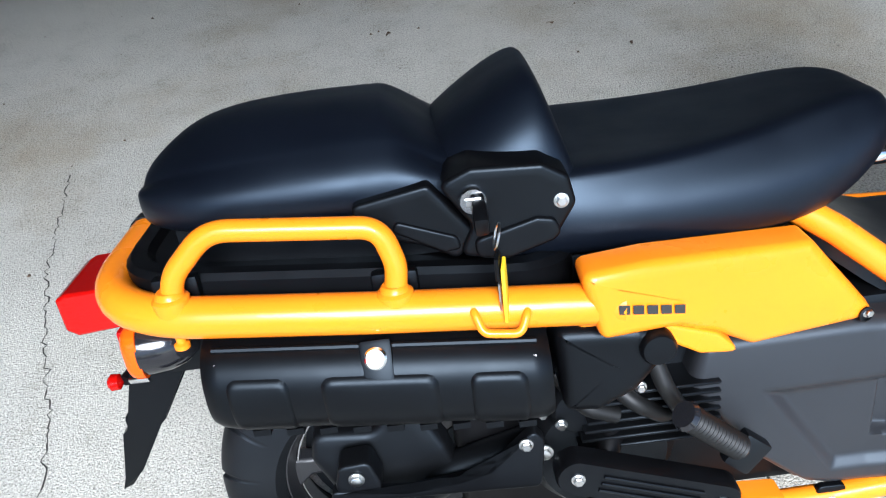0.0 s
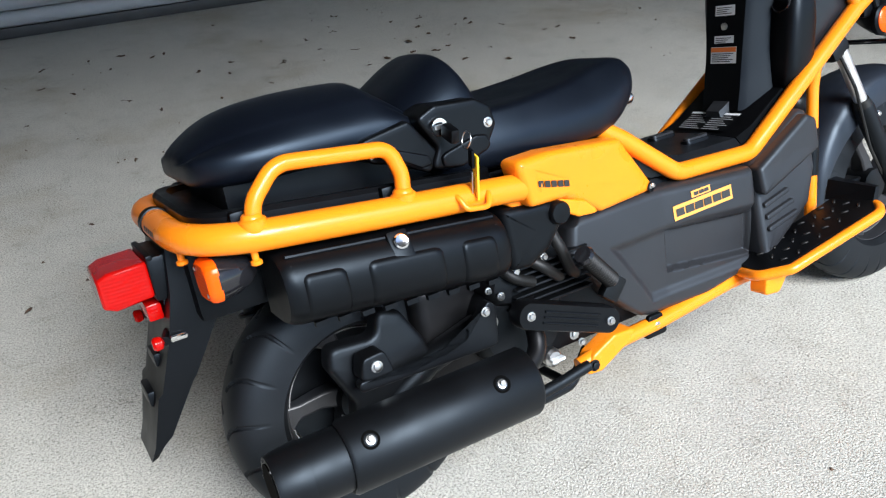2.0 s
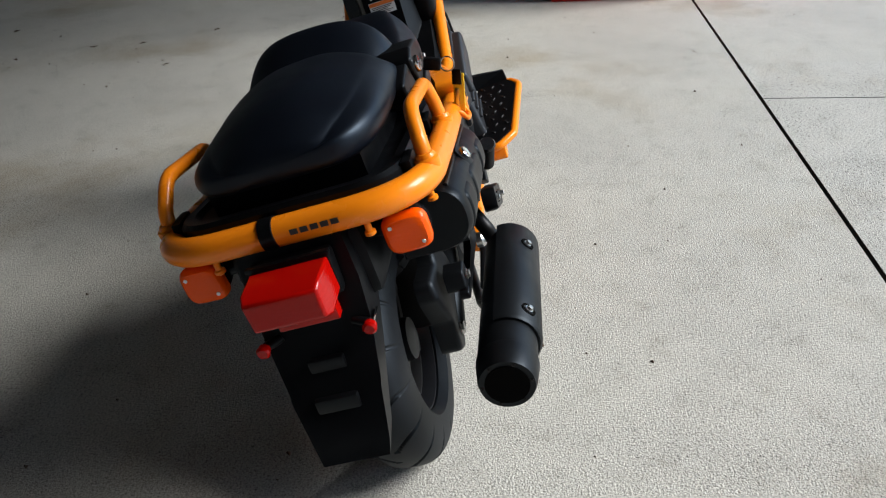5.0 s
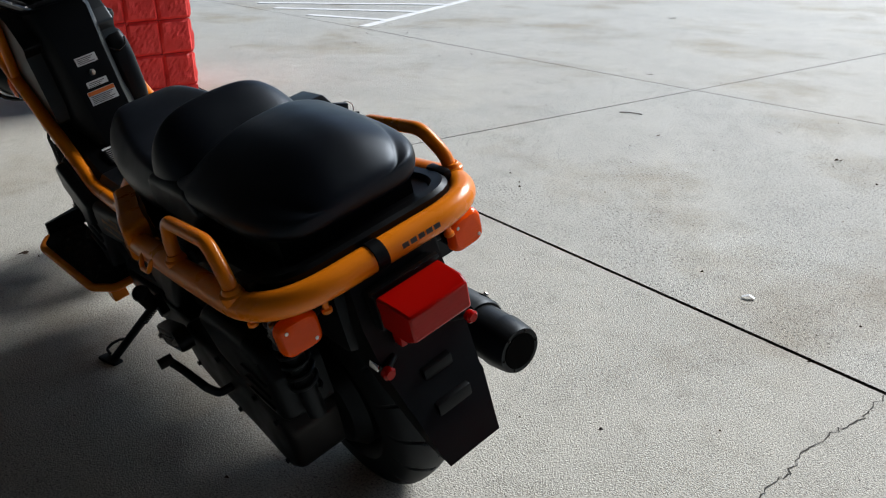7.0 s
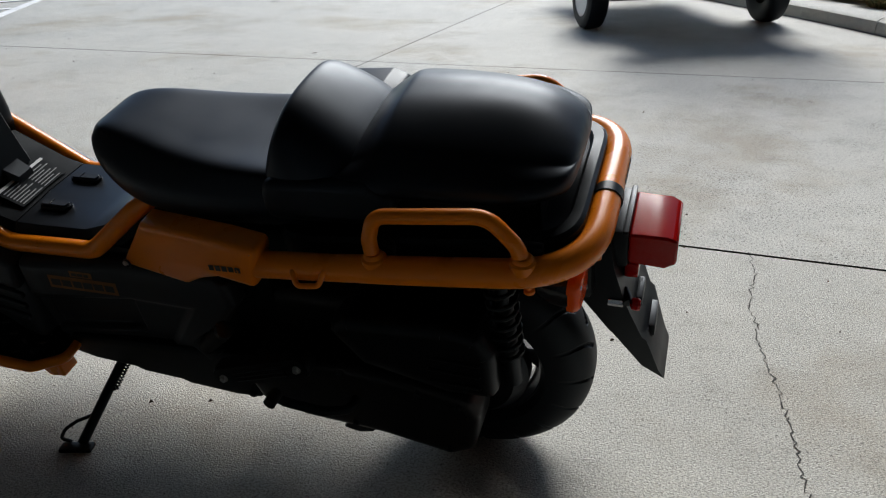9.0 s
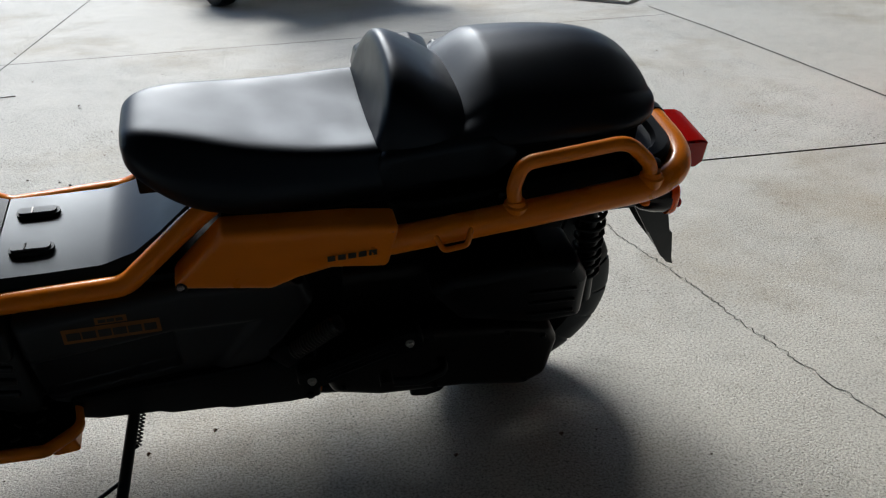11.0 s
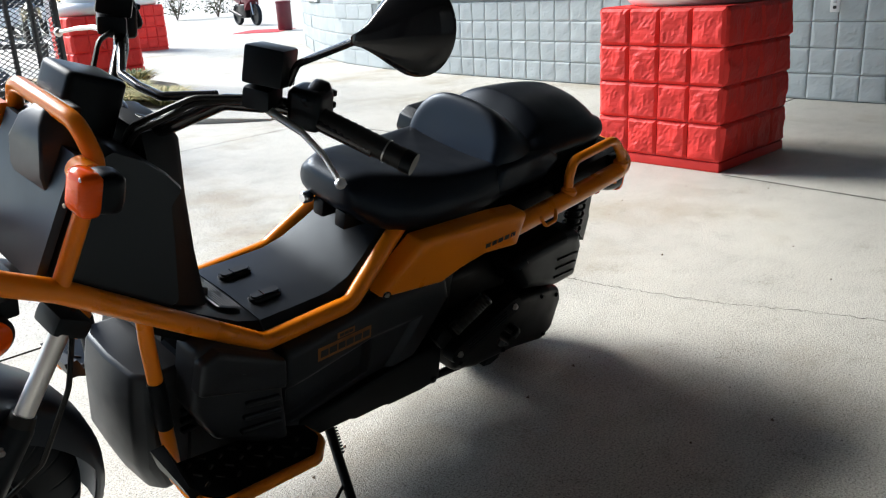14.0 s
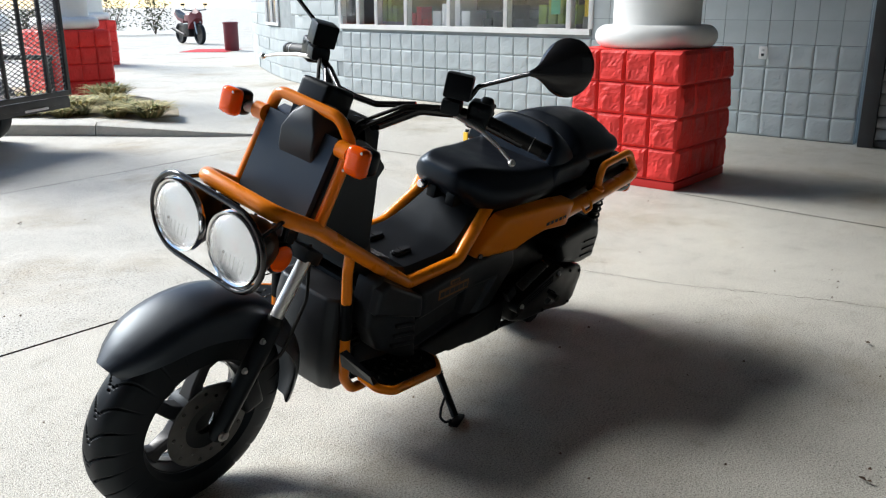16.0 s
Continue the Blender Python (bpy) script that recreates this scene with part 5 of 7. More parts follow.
for s in (1, -1):
    down = [(1.118, s * 0.128, 0.640), (1.110, s * 0.122, 0.58), (1.066, s * 0.132, 0.255), (1.035, s * 0.138, 0.212), (0.93, s * 0.14, 0.212)]
    dt = part("down_tube", tube(down, 0.0135, 0.04, 14), YELLOW, scooter)
    part("rubber_sleeve", sweep(bmesh.new(), [(1.0978, s * 0.1248, 0.49), (1.0835, s * 0.128, 0.385)], 0.0155, 14), BLACK, dt)
    if s > 0:
        out = [(0.37, 0.30), (0.80, 0.275), (0.83, 0.232), (0.76, 0.212), (0.66, 0.205), (0.64, 0.196), (0.55, 0.190), (0.53, 0.182), (0.42, 0.174), (0.36, 0.178)]
        part("lower_cover", slab(out, lambda x, z: 0.173, lambda x, z: 0.12, 0.006, 0.010), BLACK, scooter)
    low = [(0.36, s * 0.150, 0.188), (0.44, s * 0.152, 0.206), (0.56, s * 0.150, 0.208), (0.78, s * 0.15, 0.228), (0.95, s * 0.14, 0.220)]
    part("lower_frame", tube(low, 0.0165, 0.03, 12), YELLOW, scooter)
    part("frame_gusset", slab([(0.36, 0.172), (0.40, 0.168), (0.47, 0.201), (0.50, 0.228), (0.44, 0.232), (0.385, 0.208)], lambda x, z: s * (0.160 if s > 0 else 0.170), lambda x, z: s * 0.130, 0.005, 0.01), YELLOW, scooter)
    bolt("bolt", (0.382, s * 0.170, 0.188), (0, s, 0), 0.009, scooter, SATIN)
    bolt("bolt", (0.556, s * 0.158, 0.210), (0, s, 0), 0.008, scooter)
    part("frame_tab", slab([(0.525, 0.184), (0.585, 0.184), (0.575, 0.231), (0.54, 0.231)], lambda x, z: s * 0.160, lambda x, z: s * 0.150, 0.002, 0.008), BLACK, scooter)

# centre tunnel and floor between the tubes
def floor_ring(x, z, w, d):
    return [(x, w, z - d), (x, w + 0.004, z - 0.014), (x, w - 0.010, z), (x, 0, z + 0.004), (x, -w + 0.010, z), (x, -w - 0.004, z - 0.014), (x, -w, z - d)]


b = loft(bmesh.new(), [floor_ring(0.530, 0.628, 0.095, 0.06), floor_ring(0.60, 0.572, 0.110, 0.06), floor_ring(0.645, 0.541, 0.118, 0.06), floor_ring(0.70, 0.524, 0.121, 0.06), floor_ring(0.80, 0.521, 0.121, 0.06), floor_ring(0.8695, 0.521, 0.121, 0.06)])
part("tunnel_floor", b, FLOORPLASTIC, scooter)
b = loft(bmesh.new(), [floor_ring(0.8725, 0.521, 0.121, 0.06), floor_ring(0.92, 0.537, 0.121, 0.06), floor_ring(1.03, 0.600, 0.120, 0.06), floor_ring(1.12, 0.66, 0.118, 0.06)])
part("tunnel_front", b, BLACK, scooter)
for s in (1, -1):
    b = bmesh.new()
    q = [(0.793, 0.0), (0.847, 0.0)]
    ring = lambda w, z: [(p.x, s * 0.051 + p.y, z) for p in rounded([(0.778, -w, 0), (0.850, -w, 0), (0.850, w, 0), (0.778, w, 0)], w * 0.98, 6, True)]
    loft(b, [ring(0.0135, 0.520), ring(0.0135, 0.5275), ring(0.0115, 0.5305)])
    lat = part("latch", b, BLACK, scooter)
    top = lambda w, z: [(p.x, s * 0.051 + p.y, z) for p in rounded([(0.783, -w, 0), (0.846, -w, 0), (0.846, w, 0), (0.783, w, 0)], w * 0.98, 6, True)]
    part("slide", loft(bmesh.new(), [top(0.0095, 0.529), top(0.0095, 0.5335), top(0.0080, 0.5350)]), GRAPHITE, lat)
    part("slot", box(bmesh.new(), (0.821, s * 0.051 - 0.0085, 0.5335), (0.824, s * 0.051 + 0.0085, 0.5356)), GLOSSBLACK, lat)
part("hook_tab", loft(bmesh.new(), [[(0.925, -0.028, 0.535), (0.925, 0.022, 0.535), (0.965, 0.026, 0.555), (0.965, -0.032, 0.555)], [(0.922, -0.022, 0.563), (0.922, 0.016, 0.563), (0.958, 0.02, 0.583), (0.958, -0.026, 0.583)]]), GRAPHITE, scooter)


def decal_quad(name, a, u, v, mat, parent, lift=0.0):
    """A thin label: corner a, edges u and v."""
    a, u, v = Vector(a), Vector(u), Vector(v)
    nrm = u.cross(v).normalized()
    a = a + nrm * lift
    return raw(name, [a, a + u, a + u + v, a + v], [(0, 1, 2, 3)], mat, parent)


a, u, v = Vector((0.880, 0.072, 0.5300)), Vector((0, -0.142, 0)), Vector((0.060, 0, 0.0255))
fl = decal_quad("floor_label", a, u, v, BLACK, scooter)
decal_quad("print", a + v * 0.89, u, v * 0.11, WHITELABEL, fl, 0.001)
for col in range(2):
    for k in range(7):
        decal_quad("print", a + u * (0.04 + 0.48 * col) + v * (0.06 + 0.115 * k), u * (0.43 - 0.07 * ((k + col) % 3)), v * 0.04, FADED, fl, 0.001)

# leg shield: side plates, front plate and the inner column
out = [(1.258, 0.728), (1.185, 0.915), (1.150, 0.928), (1.105, 0.905), (1.064, 0.872), (1.036, 0.840), (1.056, 0.815), (1.050, 0.740), (1.045, 0.628), (1.10, 0.620), (1.20, 0.680)]
b = bmesh.new()
pts = rounded([(x, z, 0) for x, z in out], 0.008, 4, True)
shrink = lambda y, f: [(1.15 + (p.x - 1.15) * f, y, 0.79 + (p.y - 0.79) * f) for p in pts]
loft(b, [shrink(-0.122, 0.97), shrink(-0.116, 1.0), shrink(0.116, 1.0), shrink(0.122, 0.97)])
part("leg_shield", b, FLOORPLASTIC, scooter)
b = bmesh.new()
vs = [(1.262, -0.112, 0.735), (1.262, 0.112, 0.735), (1.188, 0.112, 0.922), (1.188, -0.112, 0.922)]
loft(b, [vs, [(x + 0.012, y * 0.97, z + 0.004) for x, y, z in vs]])
part("front_plate", b, GUARDPLASTIC, scooter)


def column_ring(z, xr, w, xf, wf):
    return [(xr, -w, z), (xr, w, z), (xr + 0.015, w + 0.012, z), (xf, wf, z), (xf, -wf, z), (xr + 0.015, -w - 0.012, z)]


b = loft(bmesh.new(), [column_ring(0.56, 0.948, 0.052, 1.08, 0.115), column_ring(0.60, 0.958, 0.052, 1.07, 0.105), column_ring(0.68, 0.974, 0.052, 1.06, 0.088), column_ring(0.80, 0.994, 0.056, 1.06, 0.085), column_ring(0.90, 1.008, 0.062, 1.08, 0.085), column_ring(0.925, 1.02, 0.055, 1.08, 0.075)])
part("steering_column_cover", b, BLACK, scooter)
# rounded coolant tank on the right of the column, with its screw cap
b = loft(bmesh.new(), [[(1.075 + hx * p.x + 0.10 * (z - 0.70), -0.102 - 0.05 * (z - 0.70) + hy * p.y, z) for p in rounded([(-1, -1, 0), (1, -1, 0), (1, 1, 0), (-1, 1, 0)], 0.75, 6, True)] for z, hx, hy in ((0.585, 0.030, 0.026), (0.592, 0.040, 0.034), (0.64, 0.044, 0.040), (0.73, 0.044, 0.040), (0.775, 0.040, 0.036), (0.800, 0.030, 0.028), (0.808, 0.018, 0.018))])
tank = part("coolant_tank", b, BLACK, scooter, "rounded black tank with a screw cap", 60)
b = lathe(bmesh.new(), [(0.013, -0.035), (0.014, -0.012), (0.022, -0.006), (0.026, 0.004), (0.024, 0.014), (0.015, 0.021), (0.004, 0.023)], (1.094, -0.118, 0.838), "z", 24)
part("cap", b, BLACK, tank)
part("cap_slot", box(bmesh.new(), (1.086, -0.121, 0.8595), (1.102, -0.115, 0.8625), 0.001), GLOSSBLACK, tank)
part("tank_seam", tube([(1.042, -0.130, 0.785), (1.037, -0.126, 0.765), (1.037, -0.100, 0.755), (1.042, -0.080, 0.77)], 0.0022, 0.015, 6), GLOSSBLACK, tank)


def column_x(z):
    return 0.974 + (z - 0.68) / 0.12 * 0.020


def column_label(name, y0, y1, z0, z1, mat, lift=0.0012):
    vs = [(column_x(z) - lift, y, z) for y, z in ((y0, z0), (y1, z0), (y1, z1), (y0, z1))]
    return raw(name, vs, [(0, 1, 2, 3)], mat, scooter if mat is WHITELABEL else None)


for z0, z1, head, rows in ((0.662, 0.698, True, 5), (0.706, 0.722, False, 3), (0.765, 0.787, False, 4)):
    w = 0.037 if head else 0.028
    lb = column_label("warning_label", w, -w, z0, z1, WHITELABEL)
    if head:
        o = column_label("heading", w - 0.001, -w + 0.001, z1 - 0.011, z1 - 0.001, ORANGELABEL, 0.0022)
        o.parent = lb
    for k in range(rows):
        top = z1 - (0.014 if head else 0.004) - k * 0.0042
        o = column_label("print", w - 0.005, -w + 0.008 + 0.007 * (k % 3), top - 0.0016, top, INK, 0.0026)
        o.parent = lb
b = lathe(bmesh.new(), [(0.008, 0), (0.008, -0.004), (0.003, -0.005)], (column_x(0.742), 0.0, 0.742), "x", 16)
part("screw", b, STEEL, scooter)

# dash: instrument box and the pointed cowl in front of it
b = box(bmesh.new(), (1.085, -0.062, 0.900), (1.180, 0.030, 1.008), 0.012, 3)
bmesh.ops.transform(b, matrix=Matrix.Translation((1.14, 0, 0.95)) @ Matrix.Rotation(radians(-18), 4, "Y") @ Matrix.Translation((-1.14, 0, -0.95)), verts=b.verts)
part("instrument_box", b, BLACK, scooter)
b = loft(bmesh.new(), [[(x1, -0.038, z - 0.010), (x1, 0.068, z), (1.165, 0.074, z + 0.004), (1.165, -0.044, z + 0.004)] if k < 3 else [(x1, -0.038 + 0.02 * (k - 2), z), (x1, 0.068 - 0.02 * (k - 2), z), (1.165, 0.070, z + 0.012), (1.165, -0.042, z + 0.012)] for k, (x1, z) in enumerate(((1.222, 0.838), (1.232, 0.880), (1.230, 0.920), (1.220, 0.948), (1.204, 0.966)))])
ob = part("dash_cowl", b, GRAPHITE, scooter)
mdb = ob.modifiers.new("edge", "BEVEL")
mdb.width, mdb.segments = 0.004, 2

# body sides: graphite fairings with a wedge-shaped hollow and a pocket
def fair_y(x, z):
    return 0.163 + 0.16 * min(max(0.46 - z, 0), 0.2) + 0.012 * min(max((x - 0.80) / 0.05, 0), 1)


def inside(poly, x, z):
    """Distance of a point from the edge of a convex polygon, positive inside."""
    best = 9.0
    for (xa, za), (xb, zb) in zip(poly, poly[1:] + poly[:1]):
        ex, ez = xb - xa, zb - za
        best = min(best, (ex * (z - za) - ez * (x - xa)) / math.hypot(ex, ez))
    return best


def soft(d, w):
    t = min(max(d / w + 0.5, 0.0), 1.0)
    return t * t * (3 - 2 * t)


HOLLOW = [(0.468, 0.399), (0.556, 0.268), (0.842, 0.268), (0.846, 0.384), (0.606, 0.402)]
POCKET = [(0.606, 0.310), (0.834, 0.284), (0.838, 0.372), (0.608, 0.394)]


def panel_base(x, z):
    return 0.170 + 0.012 * min(max((x - 0.60) / 0.2, 0), 1) - 0.010 * ((z - 0.37) / 0.12) ** 2


def panel_y(x, z):
    return panel_base(x, z) - 0.012 * soft(inside(HOLLOW, x, z), 0.022) - 0.020 * soft(inside(POCKET, x, z), 0.009)


def field_panel(s):
    nu, nv, roll = 170, 120, 0.018
    verts, faces = [], []
    for j in range(nv + 1):
        v = 0.5 - 0.5 * math.cos(math.pi * j / nv)
        xl = float(np.interp(v, (0, 0.06, 0.25, 0.75, 0.94, 1), (0.53, 0.500, 0.447, 0.362, 0.375, 0.410)))
        xr = float(np.interp(v, (0, 0.05, 0.95, 1), (0.825, 0.838, 0.852, 0.846)))
        for i in range(nu + 1):
            u = i / nu
            x = xl + (xr - xl) * u
            zb = float(np.interp(x, (0.36, 0.51, 0.556, 0.70, 0.85), (0.242, 0.240, 0.226, 0.222, 0.255)))
            zt = float(np.interp(x, (0.36, 0.41, 0.58, 0.85), (0.480, 0.486, 0.488, 0.469)))
            z = zb + (zt - zb) * v
            d = min(u * (xr - xl), (1 - u) * (xr - xl), v * (zt - zb), (1 - v) * (zt - zb))
            q = max(0.0, 1 - d / roll)
            verts.append((x, s * (panel_y(x, z) - roll * (1 - math.sqrt(max(0.0, 1 - q * q)))), z))
    m = nu + 1
    for j in range(nv):
        for i in range(nu):
            k = j * m + i
            faces.append((k, k + 1, k + m + 1, k + m))
    border = [i for i in range(m)] + [(j + 1) * m - 1 for j in range(1, nv + 1)] + [nv * m + i for i in range(nu - 1, -1, -1)] + [j * m for j in range(nv - 1, 0, -1)]
    k0 = len(verts)
    verts += [(verts[k][0], s * 0.10, verts[k][2]) for k in border]
    for k in range(len(border)):
        n = (k + 1) % len(border)
        faces.append((border[k], k0 + k, k0 + n, border[n]))
    return verts, faces


for s in (1, -1):
    vs, fs = field_panel(s)
    fair = raw("side_fairing", vs, fs, GRAPHITE, scooter, angle=60)
    out = [(0.858, 0.464), (1.015, 0.555), (1.040, 0.545), (1.050, 0.42), (1.01, 0.345), (0.862, 0.262), (0.846, 0.270)]
    part("front_fairing", slab(out, lambda x, z: s * (fair_y(x, z) - 0.012), lambda x, z: s * 0.10, 0.014, 0.022), GRAPHITE, fair)
    # front shoulder, raised, with a sharp lower edge
    out = [(0.856, 0.462), (1.010, 0.545), (1.040, 0.53), (1.048, 0.462), (0.858, 0.400)]
    part("shoulder", slab(out, lambda x, z: s * (fair_y(x, z) + 0.010), lambda x, z: s * (fair_y(x, z) - 0.02), 0.010, 0.012), GRAPHITE, fair)
    for k in range(3):
        z = 0.384 - 0.026 * k
        out = [(0.866, z), (0.945 + 0.008 * k, z + 0.016), (0.945 + 0.008 * k, z + 0.006), (0.866, z - 0.011)]
        part("louvre", slab(out, lambda x, z: s * (fair_y(x, z) - 0.004), lambda x, z: s * (fair_y(x, z) - 0.02), 0.003, 0.005), GRAPHITE, fair)
    # name plate: an orange outline with dark bars, lying on the upper band
    yy = lambda x, z: s * (panel_base(x, z) + 0.0016)
    for (x0, x1, dz0, dz1, mat, lift, nm) in ((0.622, 0.776, -0.014, 0.016, DECAL if s < 0 else DARKDECAL, 0.0, "name_plate"), (0.672, 0.722, 0.0185, 0.032, DECAL if s < 0 else DARKDECAL, 0.0, "name_plate")):
        mid = lambda x: 0.4275 + 0.045 * (x - 0.622)
        vs = [(x, yy(x, mid(x) + d), mid(x) + d) for x, d in ((x0, dz0), (x1, dz0), (x1, dz1), (x0, dz1))]
        plate = raw(nm, vs, [(0, 1, 2, 3)], mat, fair)
        n_bars = 6 if x1 - x0 > 0.1 else 3
        for k in range(n_bars):
            w = (x1 - x0 - 0.01) / n_bars
            xa = x0 + 0.006 + k * w
            xb = xa + w * (0.90 if k % 3 else 0.84)
            lo, hi = dz0 + (dz1 - dz0) * 0.24, dz1 - (dz1 - dz0) * 0.24
            vs = [(x, yy(x, mid(x) + d) + s * 0.0012, mid(x) + d) for x, d in ((xa, lo), (xb, lo), (xb, hi), (xa, hi))]
            raw("name_bar", vs, [(0, 1, 2, 3)], INK, plate)

# dark core of the body, belly cover and radiator shroud
part("body_core", box(bmesh.new(), (0.30, -0.125, 0.22), (1.03, 0.125, 0.50), 0.02), BLACK, scooter)
b = loft(bmesh.new(), [[(x, y * w, z) for x, y in ((0.86, -1), (x1, -1), (x1 + 0.02, -0.75), (x1 + 0.025, 0), (x1 + 0.02, 0.75), (x1, 1), (0.86, 1))] for z, w, x1 in ((0.185, 0.07, 1.02), (0.20, 0.10, 1.07), (0.28, 0.112, 1.10), (0.42, 0.112, 1.105), (0.485, 0.105, 1.10))])
ob = part("belly_cover", b, GRAPHITE, scooter)
mdb = ob.modifiers.new("edge", "BEVEL")
mdb.width, mdb.segments, mdb.limit_method = 0.008, 2, "ANGLE"
for s in (1, -1):
    for k in range(6):
        z = 0.34 + 0.022 * k
        part("belly_slot", box(bmesh.new(), (0.985, s * 0.118 - 0.006, z), (1.045, s * 0.118 + 0.006, z + 0.010), 0.002), BLACK, scooter)

# foot boards
for s in (1, -1):
    q = [(1.110, s * 0.175, 0.338), (1.105, s * 0.262, 0.338), (1.072, s * 0.292, 0.330), (0.836, s * 0.258, 0.274), (0.790, s * 0.215, 0.264), (0.800, s * 0.15, 0.266)]
    top = [(p.x, p.y, p.z) for p in rounded(q, 0.025, 4, True)]
    b = loft(bmesh.new(), [[(x, y, z - 0.018) for x, y, z in top], top])
    board = part("foot_board", b, BLACK, scooter)
    b = tube([(1.105, s * 0.215, 0.326), (1.108, s * 0.275, 0.326), (1.075, s * 0.300, 0.320), (0.836, s * 0.266, 0.262), (0.788, s * 0.22, 0.252), (0.80, s * 0.15, 0.248)], 0.0115, 0.03, 12)
    part("edge_tube", b, YELLOW, board)
    b = slab([(0.80, 0.262), (0.87, 0.272), (0.86, 0.235), (0.835, 0.205), (0.79, 0.21)], lambda x, z: s * 0.235, lambda x, z: s * 0.195, 0.004, 0.01)
    part("bracket", b, YELLOW, board)
    b = slab([(0.895, 0.280), (0.955, 0.292), (0.94, 0.258), (0.905, 0.248)], lambda x, z: s * 0.255, lambda x, z: s * 0.225, 0.004, 0.01)
    part("bracket", b, YELLOW, board)
    b = loft(bmesh.new(), [[(1.085, s * 0.160, 0.33), (1.100, s * 0.268, 0.335), (1.118, s * 0.268, 0.335), (1.118, s * 0.160, 0.33)], [(1.104, s * 0.156, 0.372), (1.120, s * 0.262, 0.362), (1.130, s * 0.262, 0.362), (1.130, s * 0.156, 0.372)]])
    part("toe_guard", b, BLACK, board)
    # ribs of the rubber mat
    for i in range(8):
        for j in range(3):
            x = 0.845 + 0.033 * i
            y = 0.180 + 0.030 * j + (0.010 if i % 2 else 0)
            z = 0.2665 + (x - 0.80) * 0.2335
            if x > 1.08 or y > 0.262 + (x - 0.84) * 0.13 - 0.012:
                continue
            bb = boxm((0.016, 0.006, 0.005), 0.0018, Matrix.Translation((x, s * y, z)) @ Matrix.Rotation(radians(-13.2), 4, "Y") @ Matrix.Rotation(radians(35 if (i + j) % 2 else -35), 4, "Z"), 1)
            part("mat_rib", bb, GRIP, board)


# wheels
def tyre_bm(cx, cz, R, half, rim_r, pitches, skew, stagger, n=720):
    prof = []
    for k in range(53):
        a = math.pi * k / 52
        c = math.cos(a)
        prof.append((half * math.copysign(abs(c) ** 0.75, c), rim_r + (R - rim_r) * max(0.0, math.sin(a)) ** 0.62))
    prof += [(-half * 0.72, rim_r - 0.012), (half * 0.72, rim_r - 0.012)]
    verts, faces = [], []
    m = len(prof)
    for i in range(n):
        th = 2 * math.pi * i / n
        for y, r in prof:
            f = abs(y) / half
            up = (r - rim_r) / (R - rim_r)
            ph = (th * pitches / (2 * math.pi) + skew * 2.1 * (f - 0.55 * f * f) + (stagger if y > 0 else 0.0)) % 1.0
            d = 0.0055 * soft(0.040 - abs(ph - 0.5), 0.03) * soft(f - (0.10 if stagger else -1), 0.06) * soft(up - 0.30, 0.12)
            if 0.20 < up < 0.26:
                d -= 0.0012
            verts.append((cx + (r - d) * math.cos(th), y, cz + (r - d) * math.sin(th)))
    for i in range(n):
        for j in range(m):
            a, b = i * m + j, i * m + (j + 1) % m
            c, e = ((i + 1) % n) * m + (j + 1) % m, ((i + 1) % n) * m + j
            faces.append((a, b, c, e))
    return verts, faces


def wheel(cx, cz, R, half, rim_r, spokes, pitches, skew, label):
    e = new("wheel")
    e.parent = scooter
    tagged(e, label)
    vs, fs = tyre_bm(cx, cz, R, half, rim_r, pitches, skew, 0.5 if skew > 0 else 0.0)
    raw("tyre", vs, fs, RUBBER, e, angle=24)
    w = half * 0.70
    b = lathe(bmesh.new(), [(rim_r + 0.004, -w), (rim_r + 0.006, -w + 0.006), (rim_r - 0.010, -w + 0.012), (rim_r - 0.016, -w + 0.03), (rim_r - 0.016, w - 0.03), (rim_r - 0.010, w - 0.012), (rim_r + 0.006, w - 0.006), (rim_r + 0.004, w), (rim_r - 0.014, w - 0.004), (rim_r - 0.024, w - 0.03), (rim_r - 0.024, -w + 0.03), (rim_r - 0.014, -w + 0.004)], (cx, 0, cz), "y", 56, True)
    part("rim", b, BLACKRIM, e, angle=50)
    part("rim_barrel", lathe(bmesh.new(), [(rim_r - 0.0255, -w + 0.03), (rim_r - 0.0265, 0), (rim_r - 0.0255, w - 0.03), (rim_r - 0.0275, w - 0.03), (rim_r - 0.0285, 0), (rim_r - 0.0275, -w + 0.03)], (cx, 0, cz), "y", 56, True), RIM, e, "bare alloy rim barrel")
    b = lathe(bmesh.new(), [(0.012, -w * 1.0), (0.042, -w * 0.9), (0.046, -w * 0.3), (0.046, w * 0.3), (0.042, w * 0.9), (0.012, w)], (cx, 0, cz), "y", 28)
    part("hub", b, SATIN, e)
    for k in range(spokes):
        th = 2 * math.pi * k / spokes + 0.3
        rings = []
        for r, wd, dp in ((0.035, 0.020, 0.022), (0.07, 0.016, 0.018), (rim_r - 0.045, 0.015, 0.015), (rim_r - 0.018, 0.028, 0.018)):
            t2 = th + 0.5 * (r - 0.035) / rim_r
            c, s = math.cos(t2), math.sin(t2)
            rings.append([(cx + r * c - q * wd * s, p * dp, cz + r * s + q * wd * c) for p, q in ((-1, -1), (1, -1), (1, 1), (-1, 1))])
        ob = part("spoke", loft(bmesh.new(), rings), BLACKRIM, e)
        md = ob.modifiers.new("edge", "BEVEL")
        md.width, md.segments = 0.005, 2
    return e


RX, RZ, FX, FZ = -0.050, 0.245, 1.447, 0.253
wheel(RX, RZ, 0.245, 0.064, 0.158, 5, 17, 0.5, "rear wheel with a wide black road tyre")
front_wheel = wheel(FX, FZ, 0.254, 0.056, 0.158, 5, 26, -0.75, "front wheel with a cast grey rim")
